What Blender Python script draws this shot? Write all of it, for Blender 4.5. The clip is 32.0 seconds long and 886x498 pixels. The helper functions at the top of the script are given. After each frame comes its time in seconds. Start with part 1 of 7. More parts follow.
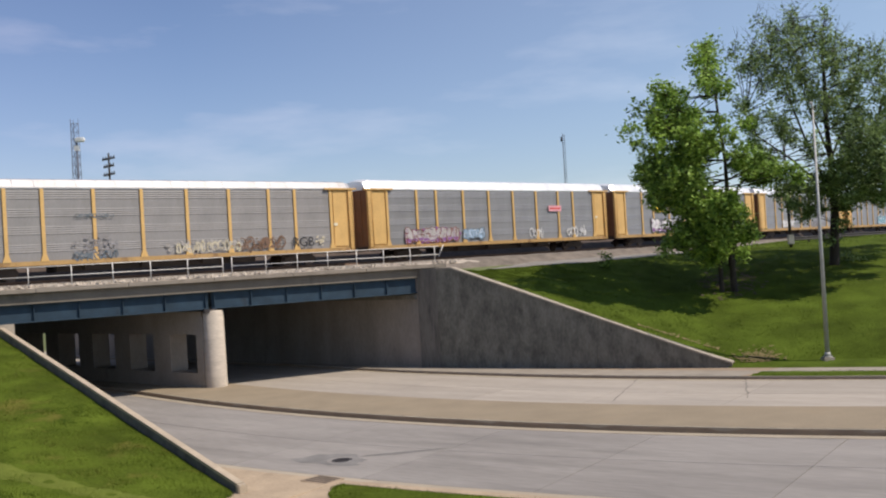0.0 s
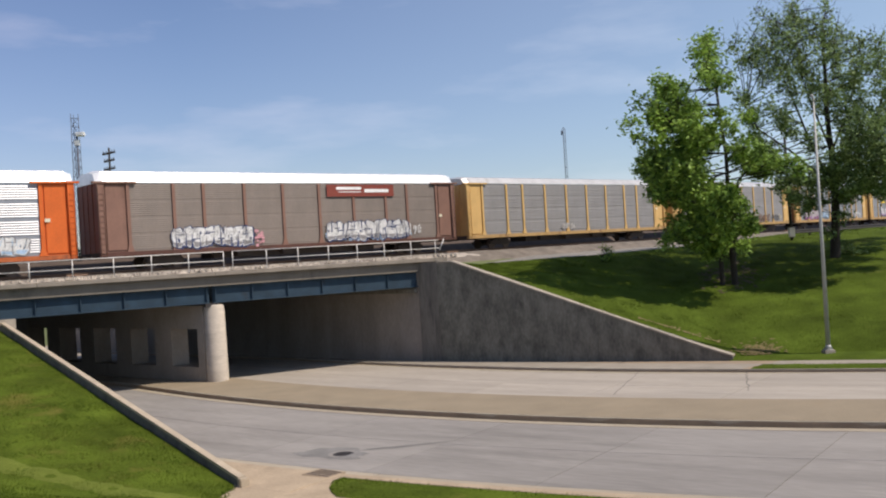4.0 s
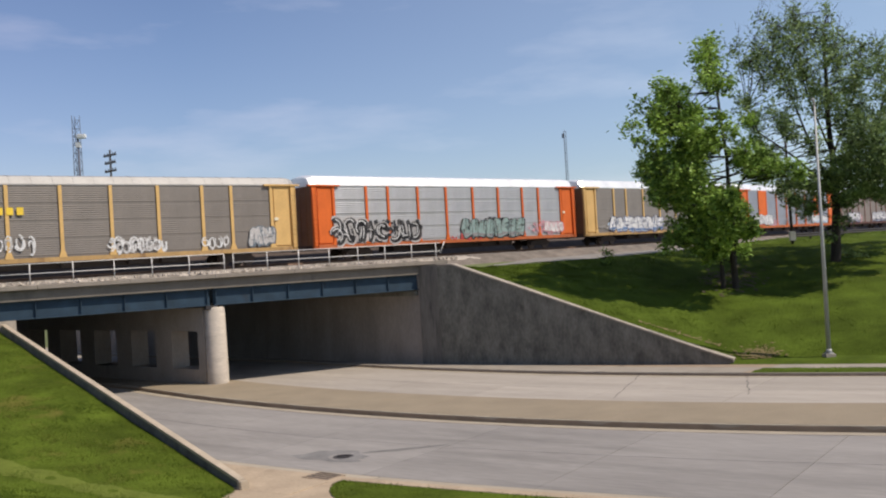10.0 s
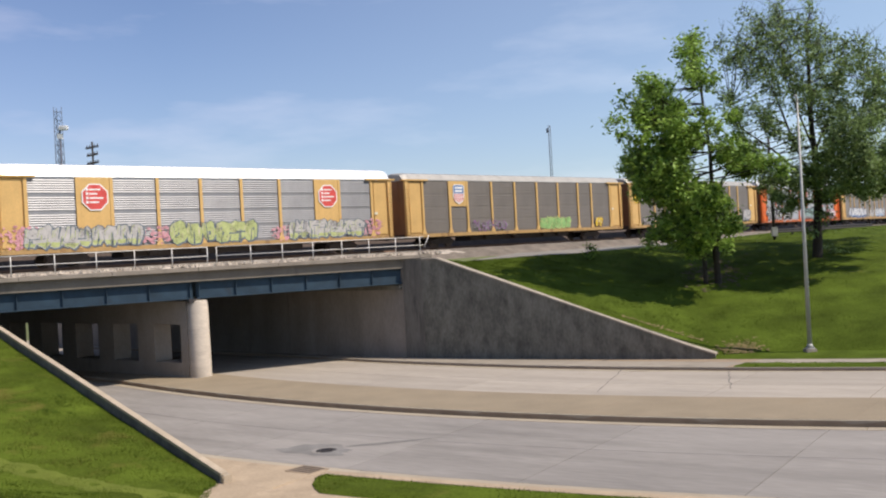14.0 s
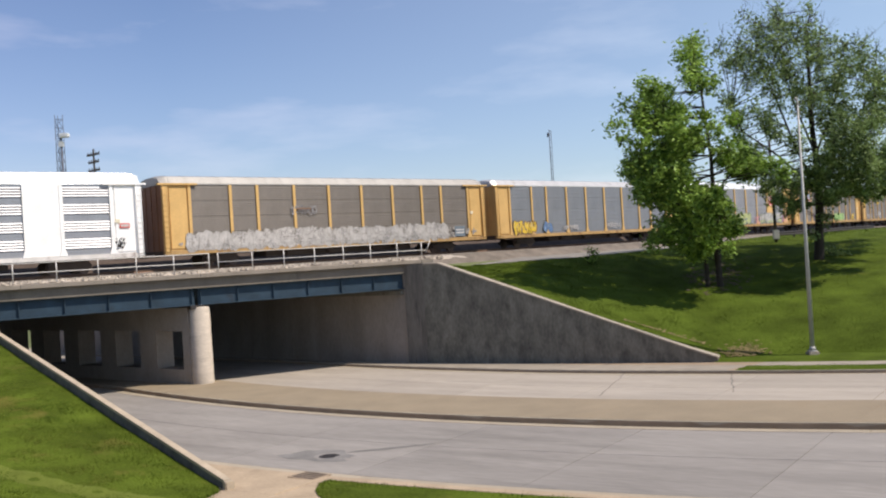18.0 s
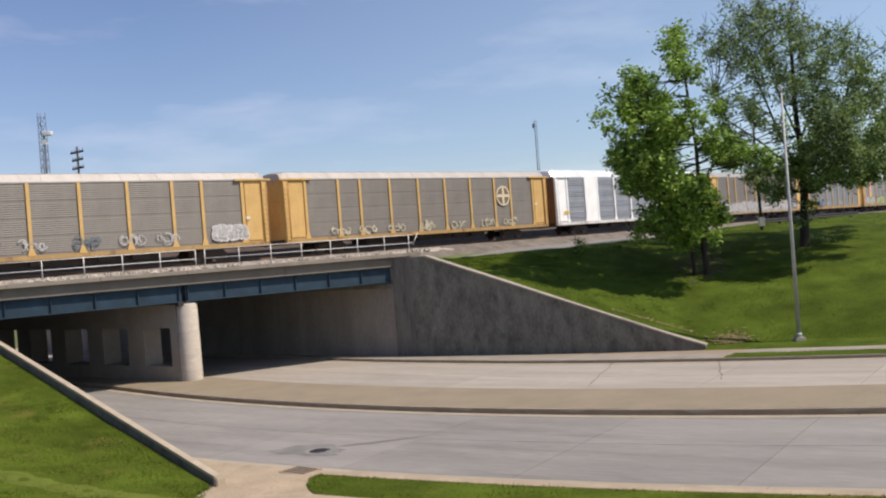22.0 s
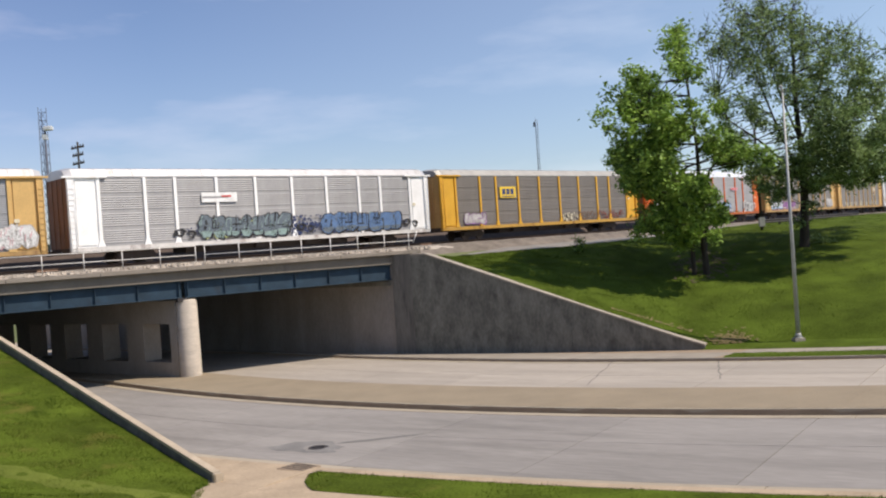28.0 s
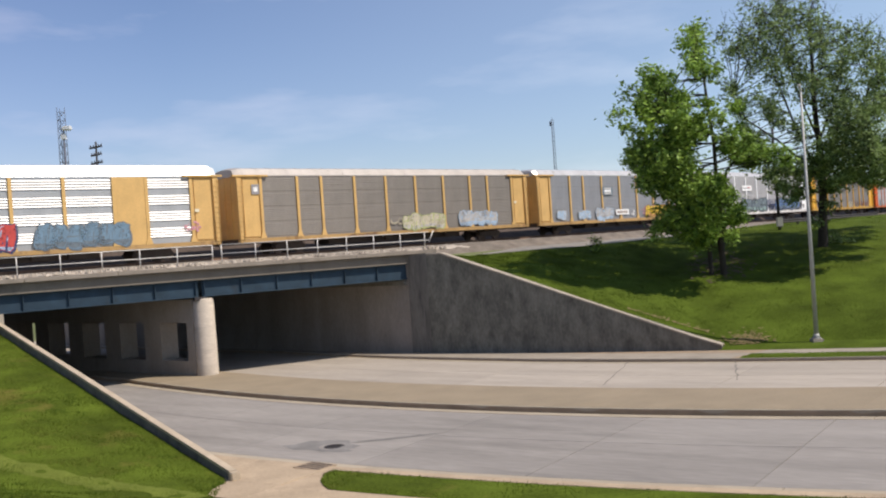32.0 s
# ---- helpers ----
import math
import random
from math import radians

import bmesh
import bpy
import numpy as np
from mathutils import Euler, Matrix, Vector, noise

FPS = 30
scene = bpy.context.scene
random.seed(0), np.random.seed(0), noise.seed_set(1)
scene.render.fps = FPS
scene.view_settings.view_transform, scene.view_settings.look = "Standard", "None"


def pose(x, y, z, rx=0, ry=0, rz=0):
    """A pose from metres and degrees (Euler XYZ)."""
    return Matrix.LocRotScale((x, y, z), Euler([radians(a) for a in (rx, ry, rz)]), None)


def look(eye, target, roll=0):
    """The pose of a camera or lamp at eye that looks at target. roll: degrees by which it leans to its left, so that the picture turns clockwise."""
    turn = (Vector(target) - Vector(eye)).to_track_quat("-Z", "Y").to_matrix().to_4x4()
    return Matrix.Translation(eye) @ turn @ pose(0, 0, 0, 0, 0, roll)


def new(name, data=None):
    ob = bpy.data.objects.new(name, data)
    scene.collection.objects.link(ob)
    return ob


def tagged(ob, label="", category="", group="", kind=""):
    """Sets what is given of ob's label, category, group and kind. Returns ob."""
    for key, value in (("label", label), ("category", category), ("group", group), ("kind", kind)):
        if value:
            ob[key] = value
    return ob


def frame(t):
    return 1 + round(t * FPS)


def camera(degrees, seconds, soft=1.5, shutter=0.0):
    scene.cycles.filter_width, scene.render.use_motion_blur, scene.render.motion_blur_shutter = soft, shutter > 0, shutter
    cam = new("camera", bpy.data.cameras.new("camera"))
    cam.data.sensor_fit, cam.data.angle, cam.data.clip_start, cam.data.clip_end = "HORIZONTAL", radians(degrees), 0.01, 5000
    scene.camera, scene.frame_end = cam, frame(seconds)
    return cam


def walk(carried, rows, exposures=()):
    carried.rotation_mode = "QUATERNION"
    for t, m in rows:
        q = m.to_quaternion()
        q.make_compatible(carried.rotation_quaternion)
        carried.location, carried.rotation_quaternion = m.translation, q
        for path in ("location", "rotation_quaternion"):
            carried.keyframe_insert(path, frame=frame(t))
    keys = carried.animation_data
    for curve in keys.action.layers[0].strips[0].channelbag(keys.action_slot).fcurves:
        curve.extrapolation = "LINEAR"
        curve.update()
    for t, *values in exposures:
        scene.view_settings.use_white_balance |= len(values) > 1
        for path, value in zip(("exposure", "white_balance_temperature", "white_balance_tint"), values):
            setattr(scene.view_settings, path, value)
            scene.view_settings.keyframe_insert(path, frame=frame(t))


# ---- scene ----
cam = camera(50.0, 32.0, soft=2.1)
PATH = [
    (0.0, pose(0, 0, 6.95, 90.46, 3.30, 0.05)),
    (0.5, pose(0, 0, 6.95, 90.39, 3.11, 0.39)),
    (1.0, pose(0, 0, 6.95, 90.17, 3.00, 0.32)),
    (1.5, pose(0, 0, 6.95, 90.27, 3.26, 0.41)),
    (2.0, pose(0, 0, 6.95, 90.50, 3.49, 0.14)),
    (2.5, pose(0, 0, 6.95, 90.29, 3.48, 0.31)),
    (3.0, pose(0, 0, 6.95, 89.95, 3.33, 0.17)),
    (3.5, pose(0, 0, 6.95, 90.09, 3.34, 0.12)),
    (5.5, pose(0, 0, 6.95, 90.07, 3.77, 0.14)),
    (6.0, pose(0, 0, 6.95, 90.05, 3.44, 0.05)),
    (6.5, pose(0, 0, 6.95, 89.84, 3.43, 0.13)),
    (7.0, pose(0, 0, 6.95, 90.03, 3.27, 0.39)),
    (7.5, pose(0, 0, 6.95, 90.32, 3.04, 0.55)),
    (8.0, pose(0, 0, 6.95, 90.13, 2.84, 0.45)),
    (8.5, pose(0, 0, 6.95, 90.17, 3.33, 0.25)),
    (9.0, pose(0, 0, 6.95, 90.17, 3.45, 0.24)),
    (9.5, pose(0, 0, 6.95, 90.38, 3.35, 0.06)),
    (10.0, pose(0, 0, 6.95, 90.26, 3.30, 0.13)),
    (10.5, pose(0, 0, 6.95, 90.30, 3.48, 0.10)),
    (11.0, pose(0, 0, 6.95, 90.29, 3.66, 0.01)),
    (11.5, pose(0, 0, 6.95, 89.90, 3.62, -0.42)),
    (12.0, pose(0, 0, 6.95, 89.78, 3.69, -0.43)),
    (12.5, pose(0, 0, 6.95, 89.89, 3.64, -0.35)),
    (13.0, pose(0, 0, 6.95, 89.91, 3.76, -0.41)),
    (13.5, pose(0, 0, 6.95, 89.93, 3.39, -0.61)),
    (14.0, pose(0, 0, 6.95, 89.85, 3.05, -0.83)),
    (14.5, pose(0, 0, 6.95, 89.97, 3.28, -0.53)),
    (16.5, pose(0, 0, 6.95, 90.09, 3.04, -0.26)),
    (17.0, pose(0, 0, 6.95, 90.23, 3.08, -0.12)),
    (17.5, pose(0, 0, 6.95, 90.14, 3.11, -0.39)),
    (18.0, pose(0, 0, 6.95, 90.15, 3.43, -0.74)),
    (18.5, pose(0, 0, 6.95, 90.22, 3.44, -0.53)),
    (19.0, pose(0, 0, 6.95, 90.15, 3.68, -0.87)),
    (19.5, pose(0, 0, 6.95, 90.02, 3.65, -1.05)),
    (20.0, pose(0, 0, 6.95, 89.97, 3.72, -1.22)),
    (20.5, pose(0, 0, 6.95, 90.05, 3.60, -1.16)),
    (21.0, pose(0, 0, 6.95, 89.96, 3.92, -1.19)),
    (21.5, pose(0, 0, 6.95, 89.73, 3.80, -1.28)),
    (22.0, pose(0, 0, 6.95, 89.65, 4.34, -1.51)),
    (22.5, pose(0, 0, 6.95, 89.55, 4.50, -1.70)),
    (23.0, pose(0, 0, 6.95, 89.36, 4.59, -1.81)),
    (23.5, pose(0, 0, 6.95, 89.33, 4.25, -1.96)),
    (24.0, pose(0, 0, 6.95, 89.30, 4.16, -1.91)),
    (24.5, pose(0, 0, 6.95, 89.39, 4.09, -1.69)),
    (25.0, pose(0, 0, 6.95, 89.42, 3.83, -1.56)),
    (25.5, pose(0, 0, 6.95, 89.06, 3.95, -1.68)),
    (27.5, pose(0, 0, 6.95, 89.40, 4.07, -1.62)),
    (28.0, pose(0, 0, 6.95, 89.52, 3.92, -1.51)),
    (28.5, pose(0, 0, 6.95, 89.66, 3.97, -1.63)),
    (29.0, pose(0, 0, 6.95, 89.59, 4.03, -1.65)),
    (29.5, pose(0, 0, 6.95, 89.55, 3.74, -1.62)),
    (30.0, pose(0, 0, 6.95, 89.51, 3.87, -1.23)),
    (30.5, pose(0, 0, 6.95, 89.67, 3.84, -0.95)),
    (31.0, pose(0, 0, 6.95, 89.76, 3.94, -0.74)),
    (31.5, pose(0, 0, 6.95, 89.69, 4.00, -0.54)),
    (32.0, pose(0, 0, 6.95, 89.56, 3.85, -0.55)),
]
walk(cam, PATH, [(0, 0.0), (6, 0.0), (10, -0.04), (12, 0.06), (14, 0.14), (17, 0.14), (18, 0.16), (19, -0.04), (20, -0.2), (21, -0.06), (22, 0.05), (25, 0.12), (32, 0.1)])

# Road frame: E runs along the road to the east, N across it, away from the viewer.
E = Vector((0.788, -0.616, 0))
N = Vector((0.616, 0.788, 0))


def grade(x, y):
    """Height of the road, which dips under the bridge."""
    return 0.00045 * min(70, max(0, 0.85 * x - 0.53 * y + 40)) ** 2


def road(s, q, up=0.0):
    """A point of the road: s metres along, q metres across, up above the surface."""
    q += 0.004 * min(abs(s + 26), 24) ** 2
    p = E * s + N * q
    return Vector((p.x, p.y, grade(p.x, p.y) + up - 0.06 * max(0.0, q - 43.7)))


# Track: side line of the cars, an arc that bends away from the viewer.
X0, Y0, TH, BEND, SPEED, START = -21.88, 54.43, 0.7052, 0.00144, 17.35, -7.75
CAR, RAIL = 29.74, 6.91


def track(s, off=0.0, z=0.0):
    """A point on the line of the car sides at s metres; off: metres towards the viewer."""
    a = TH + BEND * s
    x = X0 + (math.sin(a) - math.sin(TH)) / BEND
    y = Y0 - (math.cos(a) - math.cos(TH)) / BEND
    return Vector((x + math.sin(a) * off, y - math.cos(a) * off, z))


# ---- light ----
SUN_EL, SUN_AZ = 52.0, -18.0
sv = Vector((math.cos(radians(SUN_EL)) * math.cos(radians(SUN_AZ)), math.cos(radians(SUN_EL)) * math.sin(radians(SUN_AZ)), math.sin(radians(SUN_EL))))
world = bpy.data.worlds.new("sky")
scene.world = world
world.use_nodes = True
wn, wl = world.node_tree.nodes, world.node_tree.links
wn.clear()
w_out, w_bg = wn.new("ShaderNodeOutputWorld"), wn.new("ShaderNodeBackground")
w_sky = wn.new("ShaderNodeTexSky")
w_sky.sky_type, w_sky.sun_disc = "NISHITA", False
w_sky.sun_elevation, w_sky.sun_rotation = radians(SUN_EL), math.atan2(sv.x, sv.y)
w_sky.air_density, w_sky.dust_density, w_sky.ozone_density = 1.0, 0.35, 3.6
w_co, w_map, w_noise, w_ramp, w_mix = (wn.new("ShaderNode" + k) for k in ("TexCoord", "Mapping", "TexNoise", "ValToRGB", "MixRGB"))
w_map.inputs["Scale"].default_value = (2.2, 2.2, 9.0)
w_map.inputs["Rotation"].default_value = (0.0, radians(8), radians(20))
w_map.inputs["Location"].default_value = (1.9, 0.7, 0.4)
w_noise.inputs["Scale"].default_value, w_noise.inputs["Detail"].default_value, w_noise.inputs["Roughness"].default_value = 1.3, 7, 0.55
w_ramp.color_ramp.elements[0].position, w_ramp.color_ramp.elements[1].position = 0.48, 0.86
w_ramp.color_ramp.elements[1].color = (0.52, 0.52, 0.52, 1)
w_mix.inputs[2].default_value = (8.5, 8.8, 9.2, 1)
wl.new(w_co.outputs["Generated"], w_map.inputs[0])
wl.new(w_map.outputs[0], w_noise.inputs["Vector"])
wl.new(w_noise.outputs["Fac"], w_ramp.inputs[0])
wl.new(w_ramp.outputs[0], w_mix.inputs[0])
wl.new(w_sky.outputs[0], w_mix.inputs[1])
w_sep, w_side, w_glow = wn.new("ShaderNodeSeparateXYZ"), wn.new("ShaderNodeMapRange"), wn.new("ShaderNodeMixRGB")
w_side.inputs[1].default_value, w_side.inputs[2].default_value, w_side.inputs[3].default_value, w_side.inputs[4].default_value = -0.25, 0.6, 0.0, 0.3
w_glow.inputs[2].default_value = (8.0, 8.6, 9.4, 1)
wl.new(w_co.outputs["Generated"], w_sep.inputs[0])
wl.new(w_sep.outputs[0], w_side.inputs[0])
wl.new(w_side.outputs[0], w_glow.inputs[0])
wl.new(w_mix.outputs[0], w_glow.inputs[1])
w_tint = wn.new("ShaderNodeMixRGB")
w_tint.blend_type = "MULTIPLY"
w_tint.inputs[0].default_value = 1.0
w_haze, w_span = wn.new("ShaderNodeMixRGB"), wn.new("ShaderNodeMapRange")
w_span.inputs[1].default_value, w_span.inputs[2].default_value = -0.4, 0.4
w_haze.inputs[1].default_value, w_haze.inputs[2].default_value = (1.06, 0.95, 1.03, 1), (0.9, 0.95, 1.02, 1)
wl.new(w_sep.outputs[0], w_span.inputs[0])
wl.new(w_span.outputs[0], w_haze.inputs[0])
wl.new(w_haze.outputs[0], w_tint.inputs[2])
wl.new(w_glow.outputs[0], w_tint.inputs[1])
wl.new(w_tint.outputs[0], w_bg.inputs[0])
wl.new(w_bg.outputs[0], w_out.inputs[0])
w_bg.inputs[1].default_value = 0.11
sun = new("sun", bpy.data.lights.new("sun", "SUN"))
sun.data.energy, sun.data.angle, sun.data.color = 4.55, radians(0.53), (1.0, 0.885, 0.755)
sun.matrix_world = look(sv * 200, (0, 0, 0))


# ---- materials ----
def material(name, base, rough=0.8, metal=0.0, var=0.25, scale=1.2, fine=30.0, bump=0.15, second=None, cover=0.5, stretch=(1, 1, 1), rnd=0.0, spec=0.4, turn=0.0):
    """A weathered surface: a broad and a fine noise over the base colour, a second colour in patches, relief."""
    m = bpy.data.materials.new(name)
    m.use_nodes = True
    nt = m.node_tree
    nd, ln = nt.nodes, nt.links
    bsdf = nd["Principled BSDF"]
    bsdf.inputs["Roughness"].default_value, bsdf.inputs["Metallic"].default_value = rough, metal
    bsdf.inputs["Specular IOR Level"].default_value = spec
    co, mp = nd.new("ShaderNodeTexCoord"), nd.new("ShaderNodeMapping")
    mp.inputs["Scale"].default_value = stretch
    if turn:
        mp.vector_type = "TEXTURE"
        mp.inputs["Scale"].default_value = [1 / v for v in stretch]
        mp.inputs["Rotation"].default_value = (0, 0, radians(turn))
    ln.new(co.outputs["Object"], mp.inputs[0])
    n1, n2 = nd.new("ShaderNodeTexNoise"), nd.new("ShaderNodeTexNoise")
    n1.inputs["Scale"].default_value, n1.inputs["Detail"].default_value = scale, 6
    n2.inputs["Scale"].default_value, n2.inputs["Detail"].default_value = fine, 3
    ln.new(mp.outputs[0], n1.inputs["Vector"])
    ln.new(mp.outputs[0], n2.inputs["Vector"])
    ramp = nd.new("ShaderNodeValToRGB")
    ramp.color_ramp.elements[0].position, ramp.color_ramp.elements[1].position = 0.32, 0.68
    lo, hi = [c * (1 - var) for c in base], [min(1, c * (1 + var)) for c in base]
    ramp.color_ramp.elements[0].color, ramp.color_ramp.elements[1].color = (*lo, 1), (*hi, 1)
    add = nd.new("ShaderNodeMath")
    add.operation = "MULTIPLY_ADD"
    add.inputs[1].default_value = 0.4
    ln.new(n2.outputs["Fac"], add.inputs[0])
    sub = nd.new("ShaderNodeMath")
    sub.operation = "MULTIPLY"
    sub.inputs[1].default_value = 0.6
    ln.new(n1.outputs["Fac"], sub.inputs[0])
    ln.new(sub.outputs[0], add.inputs[2])
    ln.new(add.outputs[0], ramp.inputs[0])
    col = ramp.outputs[0]
    if second:
        n3, r3, mx = nd.new("ShaderNodeTexNoise"), nd.new("ShaderNodeValToRGB"), nd.new("ShaderNodeMixRGB")
        n3.inputs["Scale"].default_value, n3.inputs["Detail"].default_value, n3.inputs["Roughness"].default_value = scale * 0.7, 8, 0.65
        ln.new(mp.outputs[0], n3.inputs["Vector"])
        r3.color_ramp.elements[0].position, r3.color_ramp.elements[1].position = 1 - cover, min(1, 1.15 - cover)
        ln.new(n3.outputs["Fac"], r3.inputs[0])
        ln.new(r3.outputs[0], mx.inputs[0])
        ln.new(col, mx.inputs[1])
        mx.inputs[2].default_value = (*second, 1)
        col = mx.outputs[0]
    if rnd:
        inf, mr, hs = nd.new("ShaderNodeObjectInfo"), nd.new("ShaderNodeMapRange"), nd.new("ShaderNodeHueSaturation")
        mr.inputs[3].default_value, mr.inputs[4].default_value = 1 - rnd, 1 + rnd
        ln.new(inf.outputs["Random"], mr.inputs[0])
        ln.new(mr.outputs[0], hs.inputs["Value"])
        ln.new(col, hs.inputs["Color"])
        col = hs.outputs[0]
    ln.new(col, bsdf.inputs["Base Color"])
    if bump:
        bp = nd.new("ShaderNodeBump")
        bp.inputs["Strength"].default_value, bp.inputs["Distance"].default_value = bump, 0.02
        ln.new(add.outputs[0], bp.inputs["Height"])
        ln.new(bp.outputs[0], bsdf.inputs["Normal"])
    return m


M_ROAD = material("road_concrete", (0.258, 0.238, 0.219), 0.9, var=0.22, scale=0.7, fine=9, bump=0.1, second=(0.185, 0.171, 0.157), cover=0.47, rnd=0.05, stretch=(0.16, 1, 1), turn=-38)
M_ROAD_FAR = material("road_concrete_pale", (0.36, 0.318, 0.27), 0.9, var=0.18, scale=0.7, fine=9, bump=0.1, second=(0.265, 0.238, 0.206), cover=0.43, rnd=0.05, stretch=(0.16, 1, 1), turn=-38)
M_JOINT = material("joint_filler", (0.185, 0.17, 0.155), 0.95)
M_MEDIAN = material("median_concrete", (0.268, 0.217, 0.15), 0.92, var=0.14, scale=0.6, fine=12, second=(0.275, 0.218, 0.146), cover=0.42, rnd=0.04)
M_KERB = material("kerb_concrete", (0.3, 0.225, 0.155), 0.92, var=0.2, scale=1.5)
M_GUTTER = material("gutter_concrete", (0.37, 0.315, 0.24), 0.92, var=0.12, scale=0.8, second=(0.3, 0.255, 0.19), cover=0.4, rnd=0.05)
M_SANDY = material("sandy_pavement", (0.4, 0.31, 0.215), 0.94, var=0.2, scale=0.9, fine=10, second=(0.29, 0.225, 0.155), cover=0.42, rnd=0.04)
M_WALK = material("pavement_concrete", (0.3, 0.262, 0.215), 0.92, var=0.16, scale=0.8, fine=14, second=(0.24, 0.21, 0.172), cover=0.45, rnd=0.05)
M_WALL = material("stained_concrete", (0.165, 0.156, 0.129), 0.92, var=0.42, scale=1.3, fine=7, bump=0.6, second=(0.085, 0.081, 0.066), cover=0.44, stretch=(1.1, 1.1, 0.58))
M_STAIN = material("dark_stained_concrete", (0.15, 0.137, 0.118), 0.92, var=0.4, scale=1.6, fine=9, bump=0.5, second=(0.055, 0.05, 0.045), cover=0.46, stretch=(1.8, 1.8, 0.2))
M_ABUT = material("abutment_concrete", (0.28, 0.245, 0.21), 0.92, var=0.2, scale=0.8, fine=8, bump=0.2, second=(0.2, 0.175, 0.15), cover=0.42, stretch=(1, 1, 0.4))
M_COPING = material("coping_concrete", (0.34, 0.295, 0.24), 0.9, var=0.22, scale=1.6, second=(0.2, 0.17, 0.14), cover=0.36)
M_WALLCAP = material("wall_cap", (0.42, 0.345, 0.255), 0.92, var=0.18, scale=1.4, second=(0.31, 0.255, 0.19), cover=0.4)
# Same concrete; sun on column, shade on pier wall are put into colour.
M_COLUMN = material("lit_column_concrete", (0.52, 0.455, 0.38), 0.9, var=0.16, scale=1.4, fine=8, bump=0.3, second=(0.36, 0.31, 0.26), cover=0.4, stretch=(0.6, 0.6, 1.6))
M_PIER = material("shaded_pier_concrete", (0.31, 0.272, 0.232), 0.9, var=0.13, scale=1.0, fine=8, bump=0.2, second=(0.24, 0.21, 0.18), cover=0.4, stretch=(1, 1, 0.5))
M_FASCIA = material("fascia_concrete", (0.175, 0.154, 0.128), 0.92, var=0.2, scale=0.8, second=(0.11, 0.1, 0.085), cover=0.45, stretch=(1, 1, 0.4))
M_LEDGE = material("ledge_concrete", (0.26, 0.226, 0.188), 0.92, var=0.2, scale=1.3, second=(0.17, 0.15, 0.125), cover=0.4)
M_BLUE = material("blue_girder_paint", (0.022, 0.046, 0.072), 0.75, var=0.3, scale=1.3, second=(0.025, 0.03, 0.038), cover=0.4)
M_STEEL_DARK = material("dark_steel", (0.05, 0.045, 0.045), 0.7, 0.3)
M_GALV = material("galvanised_steel", (0.42, 0.42, 0.405), 0.6, 0.3, var=0.15, scale=4)
M_RAILPAINT = material("pale_pipe_paint", (0.66, 0.63, 0.6), 0.5, 0.1, var=0.2, scale=4, second=(0.28, 0.18, 0.12), cover=0.34)
M_GRASS = material("grass", (0.072, 0.1, 0.012), 1.0, var=0.55, scale=0.55, fine=12, bump=0.4, second=(0.15, 0.125, 0.032), cover=0.43, spec=0.05)
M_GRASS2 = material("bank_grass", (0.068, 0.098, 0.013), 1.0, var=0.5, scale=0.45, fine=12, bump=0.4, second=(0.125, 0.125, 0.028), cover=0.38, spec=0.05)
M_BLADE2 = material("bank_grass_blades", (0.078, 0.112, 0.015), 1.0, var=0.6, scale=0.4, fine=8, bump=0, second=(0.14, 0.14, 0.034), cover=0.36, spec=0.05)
M_BLADE = material("grass_blades", (0.085, 0.117, 0.015), 1.0, var=0.55, scale=0.6, fine=8, bump=0, second=(0.15, 0.145, 0.035), cover=0.42, spec=0.05)
M_BED = material("rusty_ballast", (0.17, 0.145, 0.122), 0.95, var=0.4, scale=1.2, fine=9, bump=0.8, second=(0.25, 0.21, 0.175), cover=0.4)
M_TUFT = material("dark_tufts", (0.06, 0.1, 0.015), 1.0, var=0.4, scale=0.8, fine=8, bump=0, spec=0.05)
M_STRAW = material("dry_blades", (0.16, 0.165, 0.04), 1.0, var=0.3, scale=0.8, fine=8, bump=0, spec=0.05)
M_LITTER = material("leaf_litter", (0.1, 0.085, 0.055), 1.0, var=0.5, scale=2, fine=9, bump=0.6, second=(0.085, 0.08, 0.06), cover=0.3, spec=0.1)
M_SOIL = material("bare_soil", (0.19, 0.155, 0.075), 1.0, var=0.3, scale=2, fine=12, bump=0.5, second=(0.14, 0.13, 0.05), cover=0.4, spec=0.05)
M_MOWN = material("mown_grass", (0.115, 0.14, 0.026), 1.0, var=0.25, scale=1.2, fine=14, bump=0.3, second=(0.1, 0.13, 0.022), cover=0.4, spec=0.05)
M_BALLAST = material("ballast", (0.43, 0.375, 0.315), 0.95, var=0.4, scale=1.2, fine=9, bump=1.0, second=(0.26, 0.23, 0.2), cover=0.42)
M_CINDER = material("dark_cinders", (0.085, 0.063, 0.05), 0.95, var=0.35, scale=1.0, fine=6)
M_GRAVEL = material("gravel_apron", (0.235, 0.218, 0.198), 0.95, var=0.22, scale=0.6, fine=7, bump=0.6, second=(0.2, 0.18, 0.155), cover=0.42)
M_BARK = material("bark", (0.045, 0.037, 0.03), 0.95, var=0.35, scale=3, fine=18, bump=0.6, stretch=(1, 1, 0.3))
M_RAILSTEEL = material("rail_steel", (0.14, 0.09, 0.065), 0.55, 0.5)
M_TIE = material("tie_wood", (0.09, 0.07, 0.055), 0.95)
M_FAR = material("distant_trees", (0.06, 0.085, 0.045), 0.95, var=0.35, scale=0.12, fine=0.8, bump=0)
M_LAND = material("open_ground", (0.13, 0.15, 0.06), 0.95, var=0.3, scale=0.05, fine=1.5)


